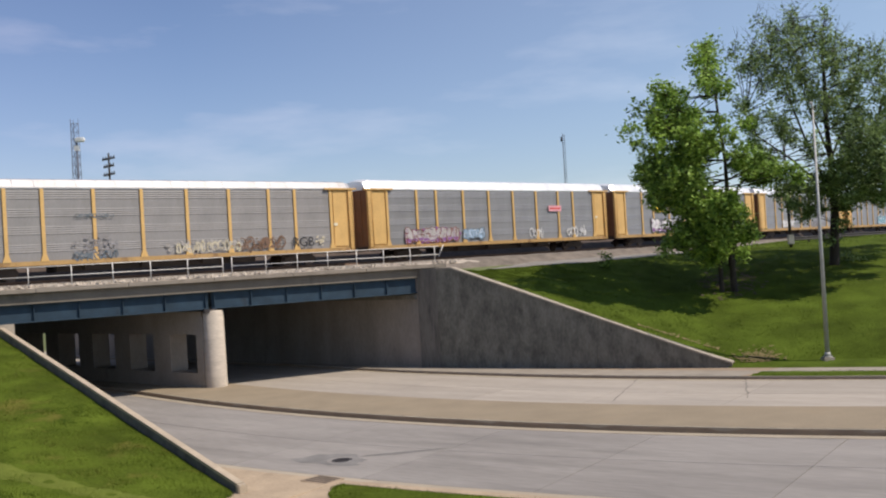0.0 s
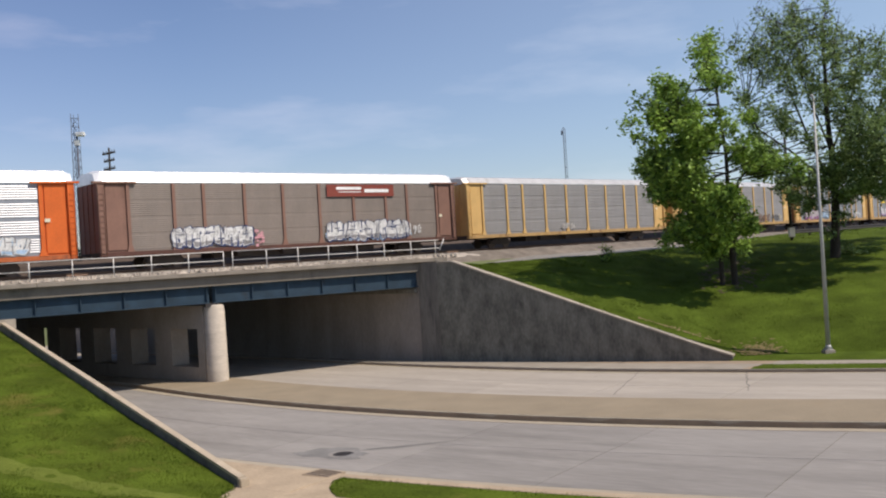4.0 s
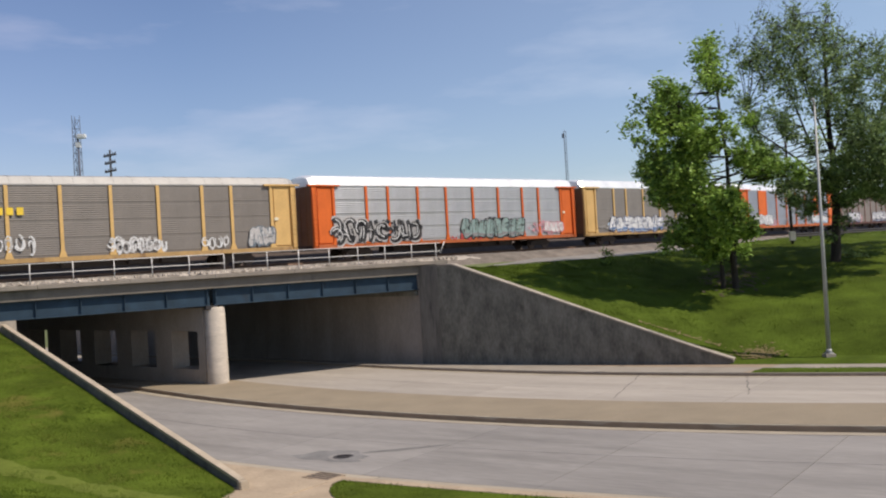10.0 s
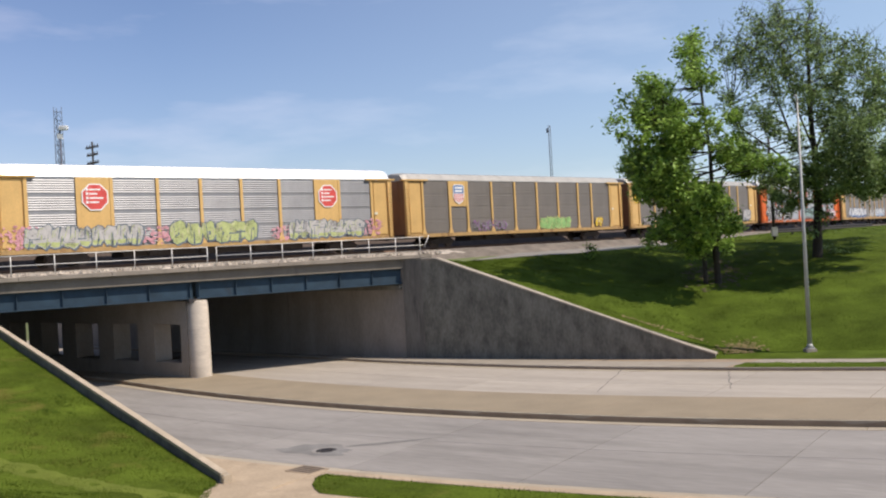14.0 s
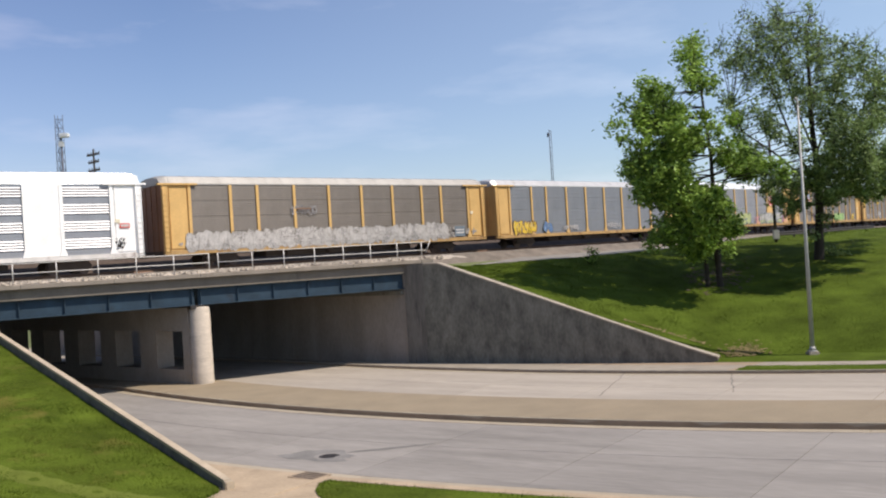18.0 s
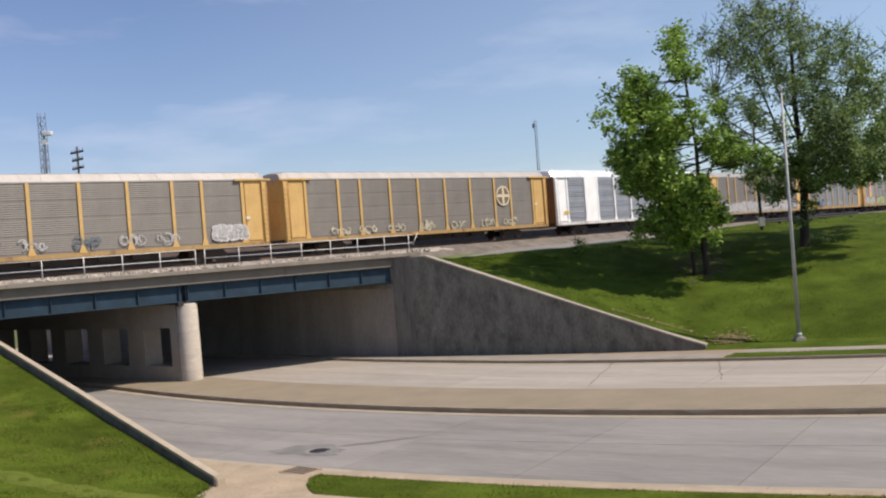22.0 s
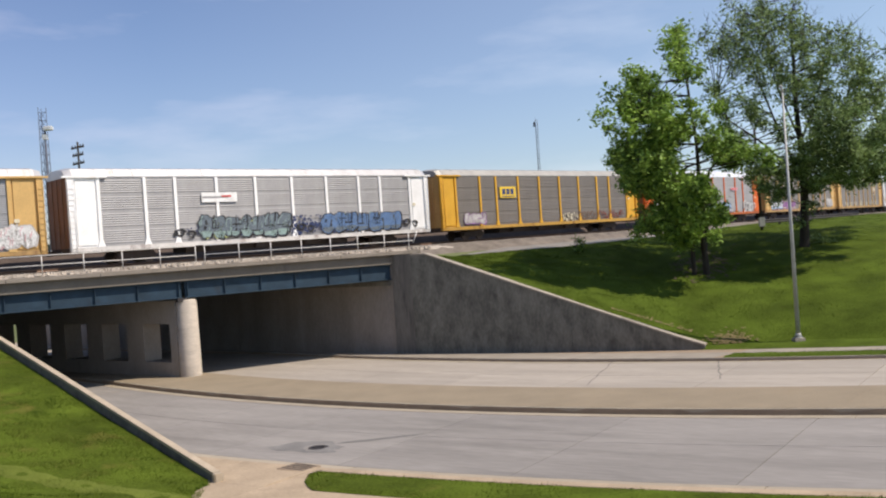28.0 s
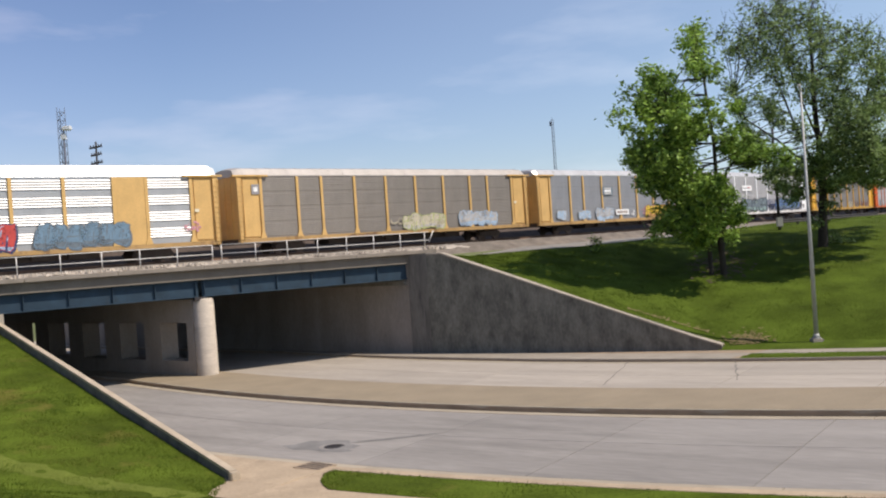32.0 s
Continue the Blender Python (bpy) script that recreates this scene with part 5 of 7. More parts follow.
def car_meshes():
    me = {}
    sc = 2 * (HALF - END) / sum(BAYS)
    for key, w in (("wide", WIDE_BAY * sc), ("slim", SLIM_BAY * sc)):
        me["gap_" + key], me["slat_" + key] = banded(w - 0.02, 0.022, 4, 0.5), banded(w - 0.02, 0.044, 4, 0.62)
        me["rib_" + key], me["fine_" + key] = banded(w - 0.02, 0.026, 6, 0.82), banded(w - 0.02, 0.017, 7, 0.87)
        bm = bmesh.new()
        box(bm, (-w / 2, -0.07, LOW), (w / 2, 0.0, EAVE))
        me["fill_" + key] = mesh_of("filled_panel", bm)
    bm = bmesh.new()
    box(bm, (-0.1, -0.1, LOW + 0.1), (0.1, 0.02, EAVE))
    prism(bm, [(x, -0.11, z) for x, z in ((-0.24, LOW - 0.03), (0.24, LOW - 0.03), (0.1, LOW + 0.4), (-0.1, LOW + 0.4))], (0, 0.13, 0))
    me["post"] = mesh_of("post", bm)
    bm = bmesh.new()
    box(bm, (-END / 2 + 0.5, -0.06, LOW + 0.12), (END / 2 - 0.22, 0.02, EAVE - 0.1))
    box(bm, (-END / 2, 0.0, LOW), (END / 2, 0.03, EAVE))
    me["end_panel"] = mesh_of("end_panel", bm)
    bm = bmesh.new()
    box(bm, (-END / 2 + 0.22, -0.06, LOW + 0.12), (END / 2 - 0.5, 0.02, EAVE - 0.1))
    box(bm, (-END / 2, 0.0, LOW), (END / 2, 0.03, EAVE))
    me["end_panel_front"] = mesh_of("end_panel", bm)
    bm = bmesh.new()
    box(bm, (0.0, -0.13, LOW - 0.05), (0.38, 0.03, EAVE))
    me["corner_post"] = mesh_of("corner_post", bm)
    bm = bmesh.new()
    box(bm, (-1.35, -0.2, EAVE - 0.02), (1.35, 0.04, EAVE + 0.09))
    me["header"] = mesh_of("header", bm)
    bm = bmesh.new()
    for x in (-0.16, 0.16):
        tube(bm, (x, 0, 0.85), (x, 0, EAVE - 0.2), 0.02, n=5)
    for k in range(12):
        tube(bm, (-0.16, 0, 0.95 + k * 0.33), (0.16, 0, 0.95 + k * 0.33), 0.016, n=5)
    me["ladder"] = mesh_of("ladder", bm)
    # roof: slanted sides, ridge, end hips; a tall and a low pattern
    for key, rise in (("tall", 0.86), ("low", 0.66)):
        bm = bmesh.new()
        prof = [(-1.54, EAVE), (-1.54, EAVE + 0.08), (-1.2, EAVE + rise * 0.8), (-0.6, EAVE + rise * 0.96), (0, EAVE + rise), (0.6, EAVE + rise * 0.96), (1.2, EAVE + rise * 0.8), (1.54, EAVE + 0.08), (1.54, EAVE)]
        prev = None
        xs = [-HALF - 0.02, *np.linspace(-HALF + 0.4, HALF - 0.4, 25), HALF + 0.02]
        for i, x in enumerate(xs):
            f = 0.82 if i in (0, len(xs) - 1) else 1.0
            ring = [bm.verts.new((x, y * (f + 1) / 2, EAVE + (z - EAVE) * f)) for y, z in prof]
            if prev:
                for j in range(8):
                    bm.faces.new((prev[j], ring[j], ring[j + 1], prev[j + 1]))
            else:
                bm.faces.new(ring)
            prev = ring
        bm.faces.new(prev[::-1])
        me["roof_" + key] = mesh_of("roof", bm)
        bm = bmesh.new()
        for k in range(24):
            x = lerp(-HALF + 0.6, HALF - 0.6, k / 23)
            for (y0, z0), (y1, z1) in zip(prof[1:], prof[2:-1]):
                tube(bm, (x, y0, z0), (x, y1, z1), 0.018, n=4, caps=False)
        me["seam_" + key] = mesh_of("roof_seams", bm)
    bm = bmesh.new()
    box(bm, (-HALF + 0.05, -SIDE + 0.12, 0.78), (HALF - 0.05, SIDE - 0.12, LOW))
    box(bm, (-6.5, -0.9, 0.42), (6.5, 0.9, 0.78))
    for x in (-5, -1.5, 2.5, 4.6):
        box(bm, (x, -1.25, 0.5), (x + 1.1, -0.7, 0.78))
    me["underframe"] = mesh_of("underframe", bm)
    bm = bmesh.new()
    box(bm, (-HALF, -0.09, 0.84), (HALF, 0.1, LOW))
    box(bm, (-HALF, -0.14, 0.84), (HALF, -0.09, 0.9))
    me["sill"] = mesh_of("side_sill", bm)
    bm = bmesh.new()
    box(bm, (-HALF, SIDE - 0.04, LOW), (HALF, SIDE, EAVE))
    me["far_side"] = mesh_of("far_side", bm)
    bm = bmesh.new()
    box(bm, (-0.03, -SIDE + 0.03, LOW), (0.03, SIDE - 0.03, EAVE))
    me["end_door"] = mesh_of("end_door", bm)
    bm = bmesh.new()
    box(bm, (-0.07, -0.05, LOW), (0.07, 0.05, EAVE))
    me["door_rib"] = mesh_of("door_rib", bm)
    bm = bmesh.new()
    box(bm, (-0.06, -SIDE + 0.05, 0), (0.06, SIDE - 0.05, 0.08))
    me["door_bar"] = mesh_of("door_bar", bm)
    bm = bmesh.new()
    tube(bm, (-0.5, 0, 0.85), (0.72, 0, 0.85), 0.11, n=8)
    box(bm, (0.55, -0.16, 0.7), (0.74, 0.16, 1.0))
    me["coupler"] = mesh_of("coupler", bm)
    bm = bmesh.new()
    for y in (-1.0, 1.0):
        prism(bm, [(x, y - 0.07, z) for x, z in ((-1.25, 0.35), (-0.5, 0.25), (0.5, 0.25), (1.25, 0.35), (1.25, 0.55), (0.6, 0.75), (-0.6, 0.75), (-1.25, 0.55))], (0, 0.14, 0))
    box(bm, (-0.3, -1.0, 0.45), (0.3, 1.0, 0.72))
    me["truck"] = mesh_of("truck", bm)
    bm = bmesh.new()
    tube(bm, (0, -0.07, 0), (0, 0.07, 0), 0.42, n=20)
    tube(bm, (0, 0.05, 0), (0, 0.075, 0), 0.45, n=20)
    tube(bm, (0, -0.12, 0), (0, -0.05, 0), 0.12, n=10)
    me["wheel"] = mesh_of("wheel", bm)
    return me


def tag_art(parent, x, z, w, h, fill, line, seed, letters=0, glint="white"):
    """A spray-painted piece: interlocked letters of fat curved strokes, each with its outline and a thin highlight."""
    rnd = random.Random(seed)
    n = letters or max(2, int(w / (h * 0.8)))
    y0 = -SIDE - 0.118

    def stroke(bm, path, t, y):
        prev = None
        m = len(path) - 1
        for k, (px, pz) in enumerate(path):
            qx, qz = path[min(k + 1, m)]
            ox, oz = path[max(k - 1, 0)]
            d = Vector((qx - ox, qz - oz))
            d = d.normalized() if d.length > 1e-6 else Vector((1, 0))
            tt = t * (0.72 if k in (0, m) else 1.0)
            pr = [bm.verts.new((px - d.y * tt, y, pz + d.x * tt)), bm.verts.new((px + d.y * tt, y, pz - d.x * tt))]
            if prev:
                bm.faces.new((prev[0], prev[1], pr[1], pr[0]))
            prev = pr

    for i in range(n):
        bl, bf, bh = bmesh.new(), bmesh.new(), bmesh.new()
        cx, cw = x - w / 2 + w * (i + 0.5) / n, w / n * 0.56
        lift = 0.0015 * (i % 4)
        cz, hh = z + h * rnd.uniform(0.46, 0.54), h * rnd.uniform(0.42, 0.5)
        lean = rnd.uniform(-0.25, 0.35)
        paths = []
        for kind in rnd.sample(("stem", "bowl", "hook", "bar", "stem", "bowl"), rnd.choice((2, 3, 3))):
            o, e = rnd.uniform(-0.6, 0.6) * cw, rnd.uniform(-0.3, 0.3)
            if kind == "stem":
                p = [(o + math.sin(k / 7 * 3.1 + e) * 0.25 * cw, lerp(-1, 1, k / 7) * hh) for k in range(8)]
            elif kind == "bowl":
                a0, sp = rnd.uniform(0, 6.28), rnd.uniform(3.4, 5.4) * rnd.choice((-1, 1))
                c = rnd.choice((-0.4, 0.0, 0.4)) * hh
                p = [(o * 0.4 + math.cos(a0 + sp * k / 12) * cw * 0.75, c + math.sin(a0 + sp * k / 12) * hh * 0.58) for k in range(13)]
            elif kind == "hook":
                s = rnd.choice((-1, 1))
                p = [(s * lerp(-0.8, 0.9, k / 9) * cw, math.cos(k / 9 * 4.4 + e) * hh * 0.8) for k in range(10)]
            else:
                p = [(lerp(-1, 1, k / 5) * cw, (e + 0.12 * math.sin(k)) * hh * 1.6) for k in range(6)]
            paths.append([(cx + px + lean * pz * 0.5, cz + max(-0.95 * hh, min(hh, pz))) for px, pz in p])
        t = min(0.12 * h, 0.2 * w / n)
        for p in paths:
            stroke(bl, p, t * 1.65, y0 - lift)
            stroke(bf, p, t, y0 - 0.007 - lift)
            stroke(bh, [(px - t * 0.35, pz + t * 0.35) for px, pz in p[1:-2]], t * 0.2, y0 - 0.014 - lift)
        f = part("graffiti_letter", bl, WORN[line], parent, fix=False)
        tagged(part("letter_fill", bf, WORN[fill], f, fix=False), kind="stuff")
        tagged(part("letter_glint", bh, WORN[glint], f, fix=False), kind="stuff")


def block_art(parent, x, z, w, h, fill, line, seed, letters, glint="white", fade=""):
    """A spray-painted piece of fat blocks that lean on each other, cut by slits, with an outline and a drop shadow."""
    rnd = random.Random(seed)
    y0 = -SIDE - 0.112
    cell = w / letters

    def face(bm, pts, y):
        bm.faces.new([bm.verts.new((px, y, pz)) for px, pz in pts])

    for i in range(letters):
        cx, cz = x - w / 2 + cell * (i + 0.5), z + h * rnd.uniform(0.46, 0.54)
        hw, hh, lean, power = cell * rnd.uniform(0.5, 0.62), h * rnd.uniform(0.42, 0.52), rnd.uniform(-0.12, 0.22), rnd.uniform(0.35, 0.75)
        lift = 0.002 * (i % 3)
        ring = []
        for k in range(18):
            a = 6.28319 * k / 18
            c, d = math.cos(a), math.sin(a)
            px = math.copysign(abs(c) ** power, c) * hw * rnd.uniform(0.74, 1.1)
            pz = math.copysign(abs(d) ** power, d) * hh * rnd.uniform(0.8, 1.12)
            ring.append((px + lean * pz, pz))
        rim = 0.03 * h + 0.012
        bl, bf, bs = bmesh.new(), bmesh.new(), bmesh.new()
        grow = lambda m, ox, oz: [(cx + px * (1 + m / hw) + ox, cz + pz * (1 + m / hh) + oz) for px, pz in ring]
        face(bl, grow(rim, rim * 1.4, -rim * 0.9), y0 - lift)
        face(bl, grow(rim, 0, 0), y0 - 0.0007 - lift)
        face(bf, grow(0, 0, 0), y0 - 0.008 - lift)
        if fade:
            face(bs, [(cx + px * 0.93, cz + pz * 0.93) for px, pz in ring if pz < -hh * 0.1], y0 - 0.0095 - lift)
        for _ in range(rnd.choice((2, 3, 3, 4))):
            kind = rnd.choice(("up", "down", "bar", "hole"))
            sx, t = rnd.uniform(-0.6, 0.6) * hw, rnd.uniform(0.018, 0.045) * h
            if kind in ("up", "down"):
                q = 1 if kind == "up" else -1
                pts = [(sx - t, q * hh * 1.05), (sx + t * 1.3, q * hh * 1.05), (sx + t * 0.6, -q * hh * rnd.uniform(0.0, 0.4)), (sx - t * 0.4, -q * hh * rnd.uniform(0.0, 0.35))]
            elif kind == "bar":
                sz, e = rnd.uniform(-0.5, 0.5) * hh, rnd.choice((-1, 1))
                pts = [(e * hw * 1.05, sz - t), (e * hw * 1.05, sz + t), (-e * hw * 0.25, sz + t * 0.7), (-e * hw * 0.2, sz - t * 0.5)]
            else:
                sz = rnd.uniform(-0.4, 0.4) * hh
                pts = [(sx + math.cos(k * 1.0472) * t * 1.7, sz + math.sin(k * 1.0472) * t * 2.6) for k in range(6)]
            face(bl, [(cx + px + lean * pz, cz + pz) for px, pz in pts], y0 - 0.012 - lift)
        for k in range(6, 10):
            (ax, az), (bx, bz) = ring[k - 1], ring[k]
            face(bs, [(cx + ax * 0.9, cz + az * 0.9), (cx + bx * 0.9, cz + bz * 0.9), (cx + bx * 0.82, cz + bz * 0.84), (cx + ax * 0.82, cz + az * 0.84)], y0 - 0.0135 - lift)
        for _ in range(3):
            gx, gz, gl = rnd.uniform(-0.7, 0.6) * hw, rnd.uniform(-0.8, 0.3) * hh, rnd.uniform(0.25, 0.7) * hh
            face(bs, [(cx + gx + lean * gz, cz + gz), (cx + gx + 0.03 * h + lean * gz, cz + gz), (cx + gx + 0.06 * h + lean * gz, cz + gz + gl), (cx + gx + 0.03 * h + lean * gz, cz + gz + gl)], y0 - 0.0143 - lift)
        f = part("graffiti_letter", bl, WORN[line], parent, fix=False)
        tagged(part("letter_fill", bf, WORN[fill], f, fix=False), kind="stuff")
        tagged(part("letter_glint", bs, WORN[fade or glint], f, fix=False), kind="stuff")


def scrawl(parent, x, z, w, h, col, seed, loops=0, thick=0.045):
    """A quick tag: one thin running line of loops and strokes."""
    rnd = random.Random(seed)
    n = loops or max(3, int(w / (0.55 * h)))
    y0 = -SIDE - 0.114
    bm = bmesh.new()
    for i in range(n):
        cx, hw = x - w / 2 + w * (i + 0.5) / n, w / n * 0.6
        for _ in range(2):
            a0, turn = rnd.uniform(0, 6.28), rnd.choice((-1, 1)) * rnd.uniform(2.2, 6.0)
            sx, sz, oz = hw * rnd.uniform(0.3, 1.0), h * rnd.uniform(0.25, 0.48), h * (0.5 + rnd.uniform(-0.15, 0.15))
            pts = [(cx + math.cos(a0 + turn * k / 10) * sx, z + oz + math.sin(a0 + turn * k / 10) * sz) for k in range(11)]
            prev = None
            for k, (px, pz) in enumerate(pts):
                qx, qz = pts[min(k + 1, 10)]
                ox, oz2 = pts[max(k - 1, 0)]
                d = Vector((qx - ox, qz - oz2)).normalized() * thick * rnd.uniform(0.6, 1.1)
                pr = [bm.verts.new((px - d.y, y0 - 0.001 * (i % 3), pz + d.x)), bm.verts.new((px + d.y, y0 - 0.001 * (i % 3), pz - d.x))]
                if prev:
                    bm.faces.new((prev[0], prev[1], pr[1], pr[0]))
                prev = pr
    tagged(part("graffiti_scrawl", bm, WORN[col], parent, fix=False), kind="stuff")


def blot(parent, x, z, w, h, col, seed, grain=26):
    """A loose patch of worn overspray made of many small flecks."""
    rnd = random.Random(seed)
    bm = bmesh.new()
    for _ in range(int(grain * w * h)):
        a, r = rnd.uniform(0, 6.28), rnd.random() ** 0.6
        cx, cz = x + math.cos(a) * r * w / 2, z + h / 2 + math.sin(a) * r * h / 2
        s = rnd.uniform(0.03, 0.13)
        k = rnd.randint(4, 6)
        bm.faces.new([bm.verts.new((cx + math.cos(6.28 * i / k) * s * rnd.uniform(0.7, 1.6), -SIDE - 0.104 - rnd.random() * 0.01, cz + math.sin(6.28 * i / k) * s)) for i in range(k)])
    tagged(part("overspray", bm, WORN[col], parent, fix=False), kind="stuff")


def plate(parent, x, z, w, h, col, bars=(), name="herald"):
    """A flat sign plate, with plain bars in place of its writing."""
    bm = bmesh.new()
    box(bm, (x - w / 2, -SIDE - 0.125, z - h / 2), (x + w / 2, -SIDE - 0.1, z + h / 2))
    p = part(name, bm, SPRAY[col], parent)
    for bx, bz, bw, bh, bc in bars:
        bm = bmesh.new()
        box(bm, (x + bx - bw / 2, -SIDE - 0.132, z + bz - bh / 2), (x + bx + bw / 2, -SIDE - 0.124, z + bz + bh / 2))
        part("lettering", bm, SPRAY[bc], p)
    return p


def disc(parent, x, z, r, col, n=32, y=0.125, name="herald"):
    bm = bmesh.new()
    a0 = 3.14159 / n if n < 12 else 0
    prism(bm, [(x + math.cos(6.28319 * i / n + a0) * r, -SIDE - y, z + math.sin(6.28319 * i / n + a0) * r) for i in range(n)], (0, 0.02, 0))
    return part(name, bm, SPRAY[col], parent)


def shield(parent, x, z, w, h):
    pts = [(-0.5, 0.42), (-0.36, 0.5), (0.36, 0.5), (0.5, 0.42), (0.5, -0.1), (0.4, -0.32), (0.0, -0.5), (-0.4, -0.32), (-0.5, -0.1)]
    bm = bmesh.new()
    prism(bm, [(x + px * w, -SIDE - 0.122, z + pz * h) for px, pz in pts], (0, 0.02, 0))
    s = part("herald", bm, SPRAY["white"], parent)
    bm = bmesh.new()
    prism(bm, [(x + px * w, -SIDE - 0.128, z + pz * h) for px, pz in ((-0.45, 0.41), (-0.34, 0.46), (0.34, 0.46), (0.45, 0.41), (0.46, 0.05), (-0.46, 0.05))], (0, 0.005, 0))
    part("blue_field", bm, SPRAY["blue"], s)
    for bz in (0.33, 0.17):
        bm = bmesh.new()
        box(bm, (x - w * 0.32, -SIDE - 0.134, z + h * (bz - 0.045)), (x + w * 0.32, -SIDE - 0.129, z + h * (bz + 0.045)))
        part("lettering", bm, SPRAY["white"], s)
    for k in range(5):
        bx = -0.36 + 0.18 * k
        bm = bmesh.new()
        box(bm, (x + (bx - 0.045) * w, -SIDE - 0.128, z + (-0.3 - 0.12 * (1 - abs(bx) * 2.5)) * h), (x + (bx + 0.045) * w, -SIDE - 0.123, z + 0.03 * h))
        part("stripe", bm, SPRAY["red"], s)


def at_x(f):
    return -HALF + 2 * HALF * f


# car: post paint, panels, roof, panel pattern, filled bays, end paint, label
KIND = {
    "yellow_shiny": ("yellow", "silver", "white", "slat", (1, 7), "yellow"),
    "yellow_sparse": ("yellow", "dull", "patchy", "gap", (), "yellow"),
    "yellow_steel": ("yellow", "steel", "patchy", "fine", (), "yellow"),
    "yellow_silver": ("yellow", "dull", "patchy", "rib", (), "yellow"), "yellow_grey": ("yellow", "grey", "grey", "fine", (), "rust"), "yellow_tan": ("yellow", "tan", "tan", "fine", (), "yellow"),
    "yellow_white_roof": ("yellow", "pale", "white", "gap", (), "rust"), "brown": ("russet", "brown", "white", "fine", (), "maroon"), "orange_filled": ("orange", "louvre", "white", "rib", (1, 7), "rust"),
    "yellow_brown": ("yellow", "tan", "white", "fine", (), "rust"), "orange": ("orange", "silver", "white", "rib", (), "rust"), "yellow_filled": ("yellow", "pale", "white", "rib", (1, 7), "yellow"),
    "white": ("white", "louvre", "white", "slat", (1, 7), "rust"), "white_grey": ("white", "frost", "patchy", "rib", (), "rust"), "bright_yellow": ("bright", "grey", "grey", "rib", (), "yellow"), "yellow_pale": ("yellow", "pale", "patchy", "fine", (), "yellow"),
    "orange_pale": ("orange", "frost", "white", "rib", (), "rust")}
ORDER = {
    -6: "yellow_tan", -5: "yellow_grey", -4: "yellow_pale", -3: "yellow_white_roof", -2: "yellow_white_roof", -1: "yellow_white_roof", 0: "yellow_sparse", 1: "yellow_silver", 2: "brown", 3: "orange_filled", 4: "yellow_brown", 5: "orange",
    6: "yellow_grey", 7: "yellow_grey", 8: "yellow_filled", 9: "yellow_steel", 10: "yellow_grey", 11: "white", 12: "yellow_tan", 13: "yellow_tan", 14: "orange_pale", 15: "bright_yellow", 16: "white_grey", 17: "yellow_pale", 18: "yellow_tan", 19: "yellow_shiny", 20: "yellow_tan"}
WORDS = {
    "yellow_shiny": "yellow autorack rail car with shining panels and solid bays",
    "yellow_sparse": "yellow-posted autorack rail car with plain grey panels and few ribs",
    "yellow_steel": "yellow-posted autorack rail car with bluish steel panels",
    "yellow_silver": "yellow-posted autorack rail car with bright ribbed metal panels", "yellow_grey": "yellow-posted autorack rail car with dull grey ribbed panels", "yellow_tan": "yellow-posted autorack rail car with dusty tan panels",
    "yellow_white_roof": "yellow-posted autorack rail car with pale panels and white roof", "brown": "brown autorack rail car with maroon ends and white roof", "orange_filled": "orange autorack rail car with silver panels and white roof",
    "yellow_brown": "yellow-posted autorack rail car with tan panels and white roof", "orange": "orange-ended autorack rail car with shining ribbed panels", "yellow_filled": "yellow autorack rail car with silver panels and solid yellow bays",
    "white": "white autorack rail car with grey louvred panels", "white_grey": "white-posted autorack rail car with dark graffiti", "bright_yellow": "bright yellow-posted autorack rail car with grey panels", "yellow_pale": "yellow-posted autorack rail car with pale panels", "orange_pale": "orange-posted autorack rail car with silver panels"}


